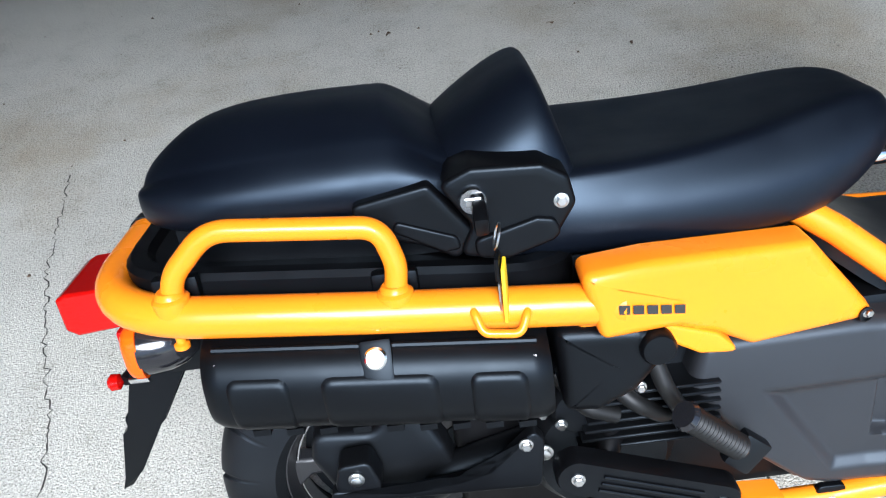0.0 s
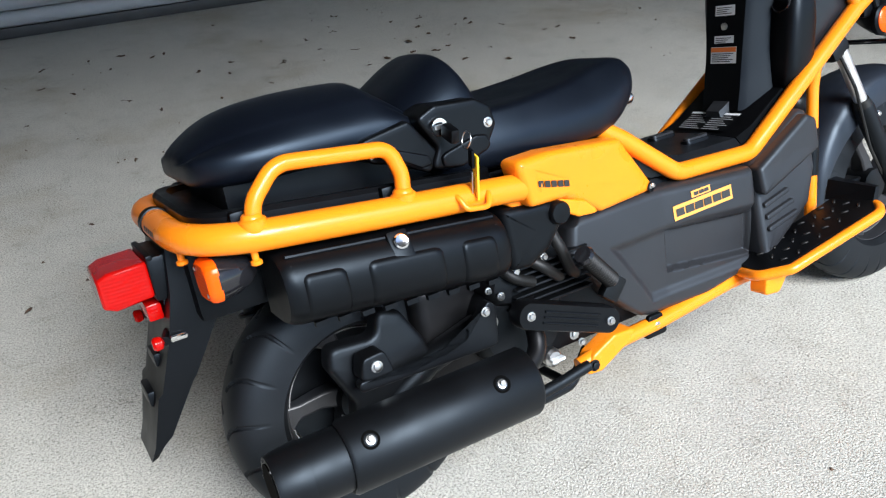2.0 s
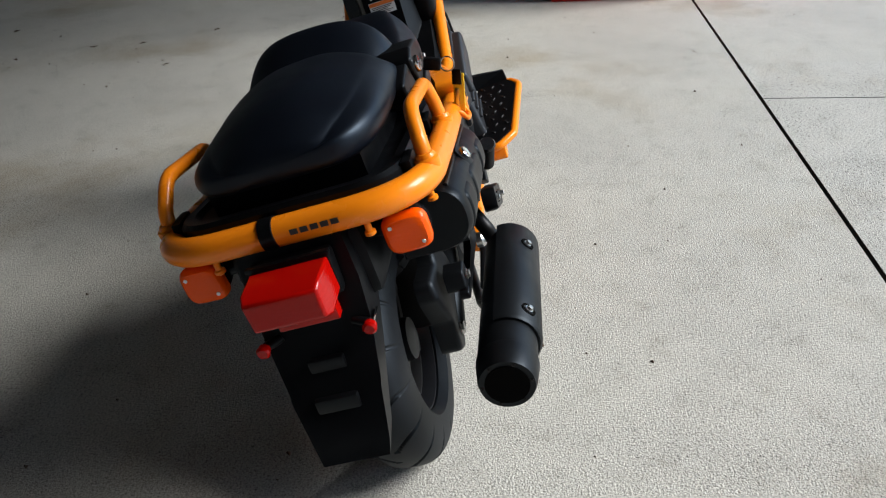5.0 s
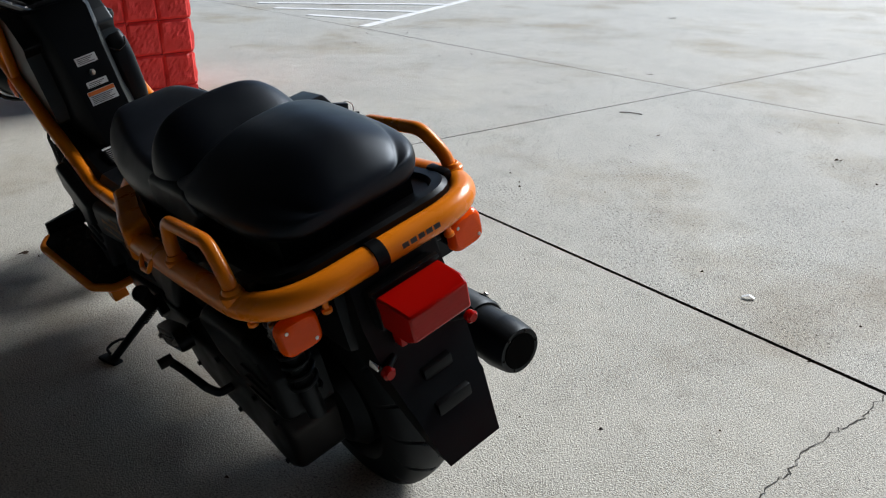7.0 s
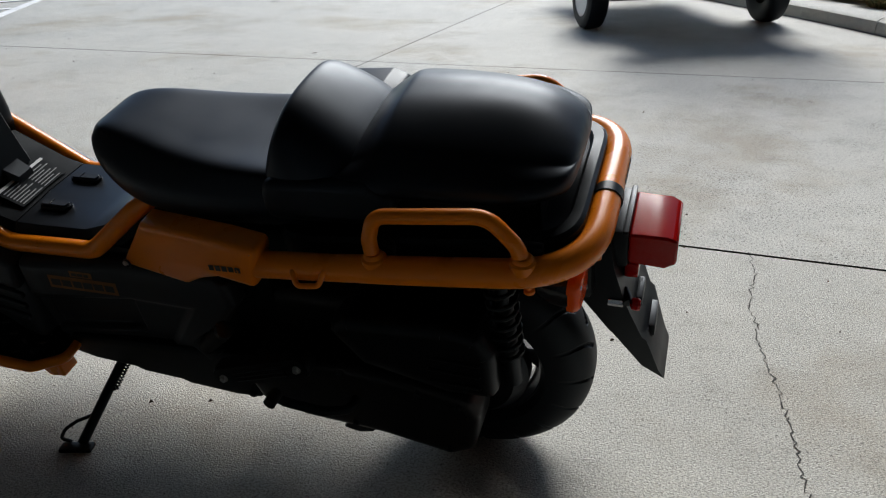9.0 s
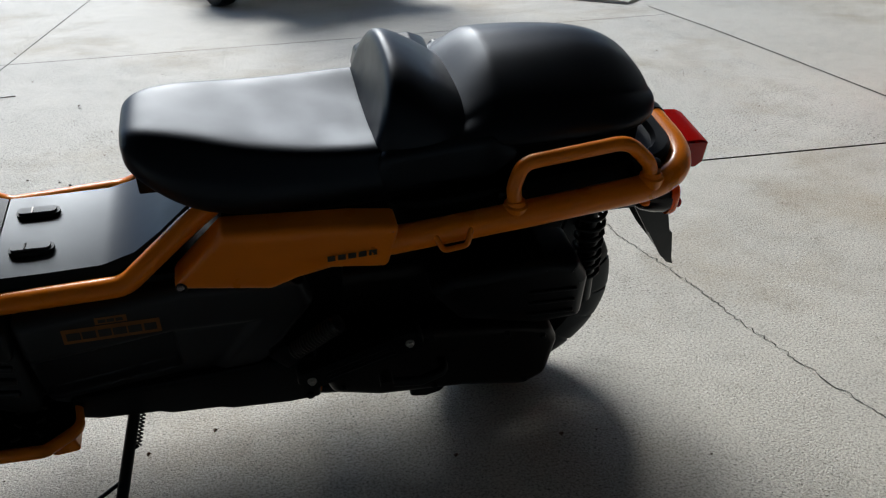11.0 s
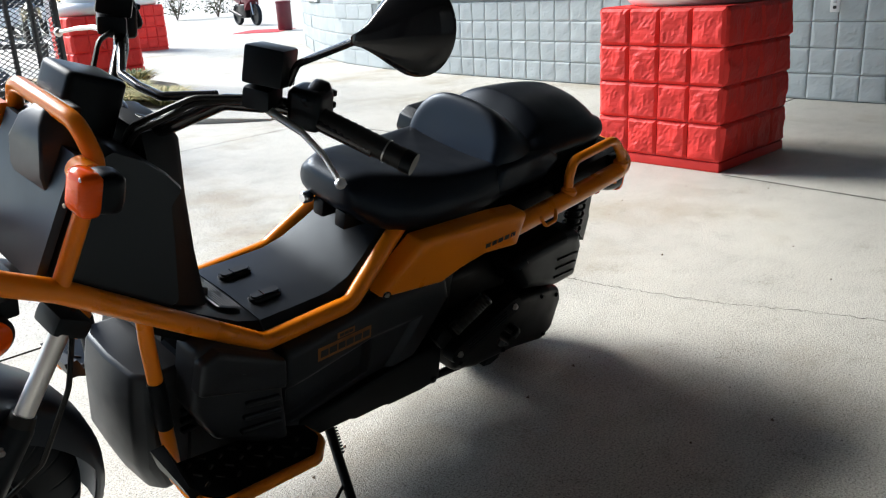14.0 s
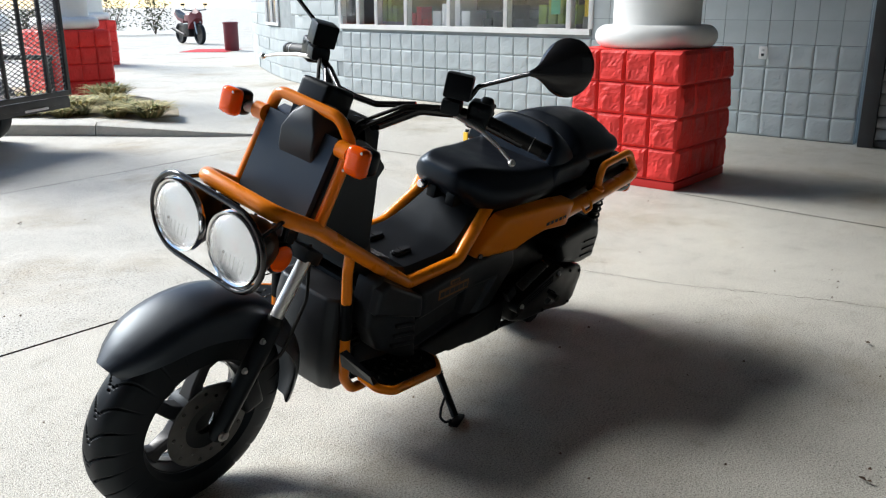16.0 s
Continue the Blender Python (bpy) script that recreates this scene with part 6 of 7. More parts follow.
# front brake disc on the left, drilled
b = lathe(bmesh.new(), [(0.062, 0.072), (0.108, 0.072), (0.108, 0.068), (0.062, 0.068)], (FX, 0, FZ), "y", 60, True)
disc = part("brake_disc", b, DISC, front_wheel)
for k in range(18):
    th = 2 * math.pi * k / 18
    r = 0.077 if k % 2 else 0.094
    b = lathe(bmesh.new(), [(0.0045, 0), (0.0045, 0.0012)], (FX + r * math.cos(th), 0.0718, FZ + r * math.sin(th)), "y", 10)
    part("disc_hole", b, GLOSSBLACK, disc)
b = lathe(bmesh.new(), [(0.03, 0.050), (0.06, 0.062), (0.066, 0.066), (0.062, 0.071), (0.03, 0.064)], (FX, 0, FZ), "y", 30, True)
part("disc_carrier", b, SATIN, disc)

# fork
UP = Vector((-0.52, 0, 1.0)).normalized()
for s in (1, -1):
    base = Vector((FX - 0.005, s * 0.100, FZ - 0.005))
    at = lambda d: base + UP * d
    leg = part("fork_leg", sweep(bmesh.new(), [at(-0.02), at(0.0), at(0.03), at(0.10), at(0.27), at(0.285)], [0.014, 0.022, 0.021, 0.023, 0.0245, 0.020], 20), SATIN, scooter)
    part("fork_tube", sweep(bmesh.new(), [at(0.28), at(0.44)], 0.0155, 18), ALLOY, leg, "polished fork tube")
    part("dust_seal", sweep(bmesh.new(), [at(0.278), at(0.295)], [0.0225, 0.019], 18), GRIP, leg)
    bolt("axle_bolt", (base.x, s * 0.118, base.z), (0, s, 0), 0.011, leg)
    part("fork_bridge", boxm((0.06, 0.07, 0.035), 0.01, Matrix.Translation(at(0.445) + Vector((-0.012, -s * 0.02, 0))) @ Matrix.Rotation(radians(-27), 4, "Y")), SATIN, leg)
    for d, off in ((0.165, 0.03), (0.235, 0.018)):
        bolt("fender_bolt", tuple(at(d) + Vector((off, s * 0.012, 0.01))), (0, s, 0), 0.006, leg)
b = tube([FZ and (FX - 0.26, 0.0, 0.74), (FX - 0.235, 0, 0.65)], 0.03, 0.01, 18)
part("steering_stem", b, SATIN, scooter)
part("caliper", boxm((0.055, 0.045, 0.085), 0.010, Matrix.Translation((FX - 0.105, 0.072, FZ + 0.045)) @ Matrix.Rotation(radians(20), 4, "Y"), 3), SATIN, scooter)
part("brake_hose", tube([(FX - 0.105, 0.085, FZ + 0.09), (FX - 0.15, 0.125, 0.42), (FX - 0.20, 0.13, 0.55), (FX - 0.24, 0.08, 0.66)], 0.0045, 0.06, 8), GRIP, scooter)
part("speed_cable", tube([(FX - 0.02, -0.08, FZ + 0.02), (FX - 0.16, -0.135, 0.40), (FX - 0.20, -0.13, 0.55), (FX - 0.23, -0.08, 0.70)], 0.004, 0.06, 8), GRIP, scooter)

# front mudguard
rings = []
for k in range(25):
    a = radians(43 + 149 * k / 24)
    R0 = 0.308 - 0.026 * max(0, (k - 12) / 12)
    w = 0.082 * (1 - 0.55 * max(0, (4 - k) / 4) ** 2.2) * (1 - 0.15 * max(0, (k - 19) / 5))
    drop = 0.030 + 0.054 * math.sin(math.pi * min(k / 20, 1))
    ring = []
    for (yy, rr) in [(-1.0, -drop), (-1.0, -0.028), (-0.88, -0.010), (-0.55, 0.0), (0, 0.004), (0.55, 0.0), (0.88, -0.010), (1.0, -0.028), (1.0, -drop), (0.93, -drop), (0.92, -0.03), (0.5, -0.008), (0, -0.004), (-0.5, -0.008), (-0.92, -0.03), (-0.93, -drop)]:
        r = R0 + rr
        ring.append((FX + r * math.cos(a), yy * w, FZ + r * math.sin(a)))
    rings.append(ring)
part("front_mudguard", loft(bmesh.new(), rings), GUARDPLASTIC, scooter, angle=60)

# headlamps: bowl, reflector, glass; guard ring round both
for y in (0.0935, -0.0885):
    e = new("headlamp")
    e.parent = scooter
    tagged(e, "round clear headlamp with a chrome rim")
    c = (1.372, y, 0.716)
    part("bowl", lathe(bmesh.new(), [(0.022, -0.022), (0.05, -0.005), (0.070, 0.035), (0.0785, 0.066), (0.0745, 0.066), (0.066, 0.036), (0.045, 0.0), (0.02, -0.015)], c, "x", 40), BLACK, e)
    part("reflector", lathe(bmesh.new(), [(0.074, 0.064), (0.066, 0.045), (0.05, 0.020), (0.03, 0.006), (0.012, 0.002), (0.012, 0.022), (0.004, 0.026)], c, "x", 40), MIRRORED, e)
    part("trim_ring", lathe(bmesh.new(), [(0.0745, 0.062), (0.0805, 0.064), (0.082, 0.072), (0.0785, 0.080), (0.0745, 0.078)], c, "x", 44, True), CHROME, e)
    dome = [(0.0755, 0.074), (0.062, 0.086), (0.042, 0.094), (0.02, 0.098), (0.003, 0.099), (0.003, 0.0965), (0.02, 0.0955), (0.042, 0.0915), (0.062, 0.0835), (0.0735, 0.072)]
    g = part("lamp_glass", lathe(bmesh.new(), dome, c, "x", 44, True), LAMPGLASS, e)
    g.visible_shadow = False
    for k in range(9):
        yy = y - 0.048 + 0.012 * k
        part("glass_flute", sweep(bmesh.new(), [(1.372 + 0.090, yy, 0.716 - 0.030), (1.372 + 0.090 - 0.4 * abs(yy - y) ** 1.5, yy, 0.716 - 0.005)], 0.0012, 6), GLASS, e)
gp = [(1.445, 0.0935 + 0.092 * math.sin(a), 0.716 + 0.092 * math.cos(a)) for a in [math.pi * k / 12 for k in range(13)]]
gp += [(1.445, -0.0885 + 0.092 * math.sin(a), 0.716 + 0.092 * math.cos(a)) for a in [math.pi + math.pi * k / 12 for k in range(13)]]
part("lamp_guard", sweep(bmesh.new(), gp, 0.0065, 10, True), GLOSSBLACK, scooter)
for s in (1, -1):
    part("guard_stay", tube([(1.444, s * 0.16, 0.765), (1.40, s * 0.15, 0.772), (1.35, s * 0.132, 0.775)], 0.005, 0.02, 8), GLOSSBLACK, scooter)
    part("lamp_bracket", box(bmesh.new(), (1.30, s * 0.09 - 0.03, 0.70), (1.365, s * 0.09 + 0.03, 0.732), 0.006), BLACK, scooter)
    # side reflectors beside the lamps
    b = lathe(bmesh.new(), [(0.030, 0.0), (0.030, s * 0.012), (0.024, s * 0.016), (0.004, s * 0.018)], (1.352, s * 0.128, 0.688), "y", 28)
    part("side_reflector", b, AMBER, scooter, "round amber side reflector")
    b = lathe(bmesh.new(), [(0.036, -s * 0.006), (0.036, s * 0.006), (0.031, s * 0.010)], (1.352, s * 0.128, 0.688), "y", 28)
    part("reflector_cup", b, BLACK, scooter)
    part("reflector_stay", tube([(1.345, s * 0.125, 0.70), (1.33, s * 0.12, 0.75)], 0.008, 0.01, 8), BLACK, scooter)
    # front indicators
    e = new("front_indicator")
    e.parent = scooter
    tagged(e, "square amber turn signal on a black stalk")
    m = Matrix.Translation((1.222, s * 0.202, 0.912)) @ Matrix.Rotation(radians(-8), 4, "Y")
    part("lens", boxm((0.034, 0.054, 0.064), 0.016, m @ Matrix.Translation((0.012, 0, 0)), 3), AMBER, e)
    part("body", boxm((0.044, 0.050, 0.060), 0.018, m @ Matrix.Translation((-0.016, 0, 0)), 3), BLACK, e)
    part("stalk", tube([(1.205, s * 0.180, 0.905), (1.20, s * 0.128, 0.908)], [0.013] * 2, 0.01, 14), LIGHTMETAL, e)
    part("collar", sweep(bmesh.new(), [(1.20, s * 0.150, 0.907), (1.20, s * 0.118, 0.909)], 0.020, 18), YELLOW, e)
    for dy, dz in ((0.018, 0.025), (-0.018, -0.025)):
        part("screw", lathe(bmesh.new(), [(0.0035, 0.0), (0.003, 0.0012)], tuple(m @ Vector((0.0285, dy, dz))), "x", 10), STEEL, e)

# handlebar with brace, grips, levers, switch boxes, mirrors
bar = [(0.876, 0.372, 0.9665), (0.937, 0.240, 1.000), (0.985, 0.150, 0.985), (1.045, 0.075, 0.925), (1.055, 0.0, 0.918)]
full = bar + [(x, -y, z) for x, y, z in bar[-2::-1]]
part("handlebar", tube(full, 0.013, 0.05, 14, n=7), GLOSSBLACK, scooter)
part("bar_brace", tube([(0.990, 0.140, 0.993), (1.035, 0.06, 0.972), (1.038, 0, 0.970), (1.035, -0.06, 0.972), (0.990, -0.140, 0.993)], 0.0075, 0.03, 12), GLOSSBLACK, scooter)
part("bar_clamp", box(bmesh.new(), (1.02, -0.05, 0.888), (1.085, 0.05, 0.932), 0.010), SATIN, scooter)
for k, (dy, sag) in enumerate(((0.10, 0.05), (0.07, 0.09), (-0.09, 0.06))):
    s = 1 if dy > 0 else -1
    part("control_cable", tube([(0.965, s * 0.20, 1.005), (1.03, s * 0.14, 0.985 + 0.01 * k), (1.09, dy * 0.8, 0.93), (1.10, dy * 0.5, 0.93 - sag)], 0.0045, 0.05, 8), GRIP, scooter)
for s in (1, -1):
    dx, dy = (-0.022, 0.009) if s > 0 else (0.004, -0.010)  # turned a little to the left
    g0, g1 = Vector((0.9375 + dx * 0.4, s * 0.238, 1.003)), Vector((0.870 + dx, s * (0.421 + dy), 0.958))
    d = (g1 - g0).normalized()
    pts, rads = [], []
    n = 26
    for k in range(n + 1):
        pts.append(g0 + (g1 - g0) * (0.18 + 0.74 * k / n))
        rads.append(0.0165 + (0.0012 if k % 2 else 0.0))
    grip = part("grip", sweep(bmesh.new(), pts, rads, 18), GRIP, scooter, "ribbed black rubber grip", 60)
    part("bar_end", sweep(bmesh.new(), [g0 + (g1 - g0) * 0.92, g0 + (g1 - g0) * 0.935, g0 + (g1 - g0) * 1.0], [0.0185, 0.0185, 0.0175], 20), BLACK, grip)
    part("grip_ring", sweep(bmesh.new(), [g0 + (g1 - g0) * 0.78, g0 + (g1 - g0) * 0.79], 0.0182, 20), STEEL, grip)
    sw = part("switch_box", boxm((0.056, 0.056, 0.062), 0.013, Matrix.Translation(g0 + d * 0.030 + Vector((-0.006, 0, 0.006))) @ Matrix.Rotation(radians(s * 24), 4, "Z"), 3), BLACK, scooter)
    part("switch_cover", boxm((0.060, 0.034, 0.062), 0.016, Matrix.Translation(g0 + d * 0.036 + Vector((-0.012, 0, 0.012))) @ Matrix.Rotation(radians(s * 24), 4, "Z") @ Matrix.Rotation(radians(20), 4, "Y"), 3), BLACK, sw)
    for k in range(3):
        part("switch", boxm((0.012, 0.016, 0.010), 0.003, Matrix.Translation(g0 + d * 0.032 + Vector((-0.040, s * 0.004, 0.026 - 0.018 * k))), 2), BLACK, sw)
    mc = part("brake_reservoir", boxm((0.060, 0.062, 0.056), 0.006, Matrix.Translation((0.962 + dx * 0.3, s * (0.214 + dy), 1.060)) @ Matrix.Rotation(radians(s * 30), 4, "Z") @ Matrix.Rotation(radians(-8), 4, "Y"), 2), BLACK, scooter)
    part("lever_perch", boxm((0.05, 0.045, 0.034), 0.008, Matrix.Translation((0.972 + dx * 0.3, s * (0.212 + dy), 1.014)) @ Matrix.Rotation(radians(s * 26), 4, "Z")), SATIN, scooter)
    lv = rounded([(x + dx * 0.3, s * (y + dy), z) for x, y, z in ((0.985, 0.213, 1.010), (0.973, 0.243, 0.995), (0.965, 0.296, 0.985), (0.968, 0.352, 0.968), (0.979, 0.399, 0.950))], 0.05, 6)
    rad = [0.0085 - 0.004 * i / len(lv) for i in range(len(lv))]
    lever = part("brake_lever", sweep(bmesh.new(), lv, rad, 12, flat=0.75), ALLOY, scooter, "bare aluminium brake lever")
    part("lever_ball", lathe(bmesh.new(), [(0.002, -0.0085), (0.006, -0.006), (0.0088, 0), (0.006, 0.006), (0.002, 0.0085)], (0.980 + dx * 0.3, s * (0.402 + dy), 0.949), "z", 16), ALLOY, lever)
    st = part("mirror_stem", tube([(0.945 + dx * 0.3, s * (0.236 + dy), 1.035), (0.943 + dx * 0.3, s * (0.252 + dy), 1.070), (0.944, s * (0.380 + dy), 1.140)], 0.0055, 0.02, 10), GLOSSBLACK, scooter)
    e = new("mirror")
    e.parent = scooter
    tagged(e, "round gloss black mirror")
    m = Matrix.Translation((0.887, s * (0.428 + dy), 1.162)) @ Matrix.Rotation(radians(s * 12), 4, "Z") @ Matrix.Rotation(radians(-4), 4, "Y") @ Matrix.Scale(0.92, 4)
    rings = []
    for x, r, dy, dz in ((-0.010, 0.056, 0, 0), (-0.010, 0.0605, 0, 0), (-0.006, 0.0625, 0, 0), (0.004, 0.0610, 0.001, 0), (0.018, 0.0535, 0.006, 0.001), (0.032, 0.0415, 0.015, 0.006), (0.044, 0.0285, 0.027, 0.012), (0.053, 0.0175, 0.039, 0.018), (0.060, 0.0105, 0.050, 0.022), (0.064, 0.0075, 0.058, 0.025)):
        rings.append([(x, -s * dy + r * math.cos(2 * math.pi * k / 36), -dz + 1.1 * r * math.sin(2 * math.pi * k / 36)) for k in range(36)])
    b = loft(bmesh.new(), rings)
    bmesh.ops.transform(b, matrix=m, verts=b.verts)
    part("shell", b, GLOSSBLACK, e)
    b = lathe(bmesh.new(), [(0.057, -0.0104), (0.03, -0.0112), (0.002, -0.0114)], (0, 0, 0), "x", 36)
    bmesh.ops.transform(b, matrix=m, verts=b.verts)
    part("mirror_glass", b, CHROME, e)

# tail: lamp, mudguard, indicators, plate bolts
b = loft(bmesh.new(), [[(-0.348, y, z) for y, z in ((-0.064, 0.556), (0.064, 0.556), (0.064, 0.614), (-0.064, 0.614))], [(-0.407, y, z) for y, z in ((-0.062, 0.550), (0.062, 0.550), (0.062, 0.612), (-0.062, 0.612))], [(-0.425, y, z) for y, z in ((-0.056, 0.557), (0.056, 0.557), (0.058, 0.604), (-0.058, 0.604))]])
tail = part("tail_lamp", b, REDLENS, scooter, "boxy red tail lamp")
md = tail.modifiers.new("edge", "BEVEL")
md.width, md.segments = 0.004, 2
for s in (1, -1):
    part("screw", lathe(bmesh.new(), [(0.004, 0), (0.003, -0.002)], (-0.4225, s * 0.044, 0.570), "x", 12), INK, tail)
hs = part("lamp_housing", box(bmesh.new(), (-0.349, -0.066, 0.546), (-0.26, 0.066, 0.619), 0.008), BLACK, scooter)
part("reflector", box(bmesh.new(), (-0.366, -0.050, 0.514), (-0.342, 0.050, 0.542), 0.004), REDLENS, hs)
part("reflector_back", box(bmesh.new(), (-0.339, -0.050, 0.502), (-0.30, 0.050, 0.545), 0.006), BLACK, hs)
part("housing_lid", box(bmesh.new(), (-0.348, -0.068, 0.614), (-0.338, 0.068, 0.622), 0.002), BLACK, hs)


def guard_ring(x, z, w, depth, thick=0.012):
    return [(x, -w, z), (x, w, z), (x + depth, w + 0.004, z + 0.012), (x + depth, w - 0.006, z + 0.012), (x + thick, w - 0.010, z), (x + thick, -w + 0.010, z), (x + depth, -w + 0.006, z + 0.012), (x + depth, -w - 0.004, z + 0.012)]


b = loft(bmesh.new(), [guard_ring(-0.318, 0.640, 0.085, 0.05), guard_ring(-0.330, 0.560, 0.090, 0.075), guard_ring(-0.350, 0.490, 0.088, 0.078), guard_ring(-0.381, 0.404, 0.076, 0.056), guard_ring(-0.389, 0.398, 0.075, 0.058), guard_ring(-0.414, 0.314, 0.062, 0.030), guard_ring(-0.425, 0.290, 0.056, 0.012)])
mud = part("rear_mudguard", b, BLACK, scooter)
part("guard_rib", box(bmesh.new(), (-0.401, -0.036, 0.372), (-0.382, 0.036, 0.398), 0.005), BLACK, mud)
part("guard_rib", box(bmesh.new(), (-0.375, -0.03, 0.432), (-0.360, 0.03, 0.455), 0.005), BLACK, mud)
for s in (1, -1):
    stay = part("plate_bracket", tube([(-0.345, s * 0.06, 0.495), (-0.352, s * 0.075, 0.492), (-0.356, s * 0.088, 0.490)], 0.008, 0.01, 10), BLACK, mud)
    b = lathe(bmesh.new(), [(0.004, 0.004), (0.0105, 0.0), (0.0115, -0.010), (0.008, -0.014)], (-0.362, s * 0.088, 0.490), "x", 18)
    part("plate_bolt", b, REDLENS, mud, "red reflector screw")
    part("wing_nut", boxm((0.026, 0.004, 0.012), 0.002, Matrix.Translation((-0.335, s * 0.092, 0.491)) @ Matrix.Rotation(0.5, 4, "X")), CHROME, mud)
    e = new("rear_indicator")
    e.parent = scooter
    tagged(e, "square amber turn signal under the carrier")
    c = Vector((-0.277, s * 0.172, 0.587))
    m = Matrix.Translation(c) @ Matrix.Rotation(radians(s * -3), 4, "Z")
    b = loft(bmesh.new(), [[(x, q.x * f, q.y * f) for q in rounded([(-0.036, -0.032, 0), (0.036, -0.032, 0), (0.036, 0.032, 0), (-0.036, 0.032, 0)], 0.022, 6, True)] for x, f in ((0.002, 1.02), (-0.007, 1.02), (-0.013, 0.95), (-0.017, 0.82))])
    bmesh.ops.transform(b, matrix=m, verts=b.verts)
    part("lens", b, AMBER, e)
    b = lathe(bmesh.new(), [(0.036, 0.0), (0.0355, 0.012), (0.033, 0.030), (0.027, 0.048), (0.016, 0.061), (0.004, 0.066)], (0, 0, 0), "x", 24)
    bmesh.ops.transform(b, matrix=m @ Matrix.Scale(1.08, 4, (0, 1, 0)), verts=b.verts)
    part("body", b, GLOSSBLACK, e)
    part("stalk", sweep(bmesh.new(), [c + Vector((0.02, 0, 0)), c + Vector((0.03, -s * 0.075, 0.004))], 0.013, 14), BLACK, e)
    for dy, dz in ((0.024, 0.019), (-0.024, -0.019)):
        part("screw", lathe(bmesh.new(), [(0.0035, 0.0), (0.003, -0.0012)], tuple(m @ Vector((-0.0172, dy * 0.9, dz * 0.9))), "x", 10), STEEL, e)
part("inner_guard", box(bmesh.new(), (-0.30, -0.11, 0.50), (0.10, 0.11, 0.63), 0.02), BLACK, scooter)
part("subframe", box(bmesh.new(), (0.08, -0.13, 0.50), (0.50, 0.13, 0.61), 0.01), BLACK, scooter)

# right side storage drum with its lock
def barrel_y(z):
    q = min(1.0, abs(z - 0.549) / 0.061)
    return -0.190 - 0.068 * (1 - q ** 2.5) ** (1 / 2.3)


def drum_ring(x, f=1.0):
    tilt = -0.11 * (x + 0.19)
    pts = [(-0.125, 0.610)] + [(barrel_y(z), z) for z in [0.549 + 0.061 * math.cos(math.pi * k / 24) for k in range(25)]] + [(-0.125, 0.488)]
    return [(x, -0.19 + (y + 0.19) * f, 0.55 + (z - 0.55) * f + tilt) for y, z in pts]


b = loft(bmesh.new(), [drum_ring(-0.196, 0.90), drum_ring(-0.188, 0.97), drum_ring(-0.176, 1.0), drum_ring(0.165, 1.0), drum_ring(0.178, 0.97), drum_ring(0.186, 0.90)])
drum = part("storage_drum", b, BLACK, scooter, "black barrel-shaped storage box with a lid", 50)


for x0, x1 in ((-0.172, -0.100), (-0.070, 0.062), (0.092, 0.160)):
    # an embossed field: its edge ramps up from the barrel
    nx, nz, verts, faces = 18, 16, [], []
    for i in range(nx + 1):
        for k in range(nz + 1):
            u, v = i / nx, k / nz
            u, v = 0.5 - 0.5 * math.cos(math.pi * u), 0.5 - 0.5 * math.cos(math.pi * v)
            x, z = x0 + (x1 - x0) * u, 0.497 + 0.082 * v
            ex, ez = min(x - x0, x1 - x), min(z - 0.497, 0.579 - z)
            rr = 0.014
            edge = rr - math.hypot(rr - ex, rr - ez) if ex < rr and ez < rr else min(ex, ez)
            t = min(max(edge / 0.006, 0.0), 1.0)
            lift = -0.002 + 0.0055 * t * t * (3 - 2 * t)
            verts.append((x, barrel_y(z) - lift, z - 0.11 * (x + 0.19)))
    for i in range(nx):
        for k in range(nz):
            a = i * (nz + 1) + k
            faces.append((a, a + nz + 1, a + nz + 2, a + 1))
    raw("lid_panel", verts, faces, BLACK, drum, angle=60)
part("lid_seam", sweep(bmesh.new(), [(-0.180, -0.2435, 0.5885), (0.170, -0.2435, 0.550)], 0.0016, 6), GLOSSBLACK, drum)
part("lid_edge", sweep(bmesh.new(), [(-0.182, -0.231, 0.6005), (0.172, -0.231, 0.5620)], 0.004, 8), BLACK, drum)
lk = part("lock_plate", boxm((0.036, 0.012, 0.050), 0.005, Matrix.Translation((-0.004, -0.243, 0.567)) @ Matrix.Rotation(radians(-28), 4, "X")), BLACK, drum)
b = lathe(bmesh.new(), [(0.0125, 0), (0.0125, 0.006), (0.010, 0.008), (0.004, 0.0075)], (0, 0, 0), "z", 24)
bmesh.ops.transform(b, matrix=Matrix.Translation((-0.004, -0.246, 0.574)) @ Vector((0, -0.9, 0.45)).to_track_quat("Z", "Y").to_matrix().to_4x4(), verts=b.verts)
part("lock_barrel", b, CHROME, lk, "chrome lock barrel")
for k in range(9):
    x = -0.16 + 0.038 * k
    part("drum_tab", box(bmesh.new(), (x, -0.235, 0.486 - 0.11 * (x + 0.19)), (x + 0.020, -0.225, 0.494 - 0.11 * (x + 0.19))), BLACK, drum)

# black reservoir in front of it
out = [(0.193, 0.565), (0.290, 0.556), (0.318, 0.545), (0.318, 0.510), (0.285, 0.470), (0.24, 0.448), (0.20, 0.452)]
rv = part("side_reservoir", slab(out, lambda x, z: -0.226, lambda x, z: -0.12, 0.014, 0.014), BLACK, scooter)
part("filler_cap", lathe(bmesh.new(), [(0.021, 0.0), (0.021, -0.016), (0.018, -0.020), (0.004, -0.021)], (0.308, -0.216, 0.530), "y", 26), BLACK, rv)

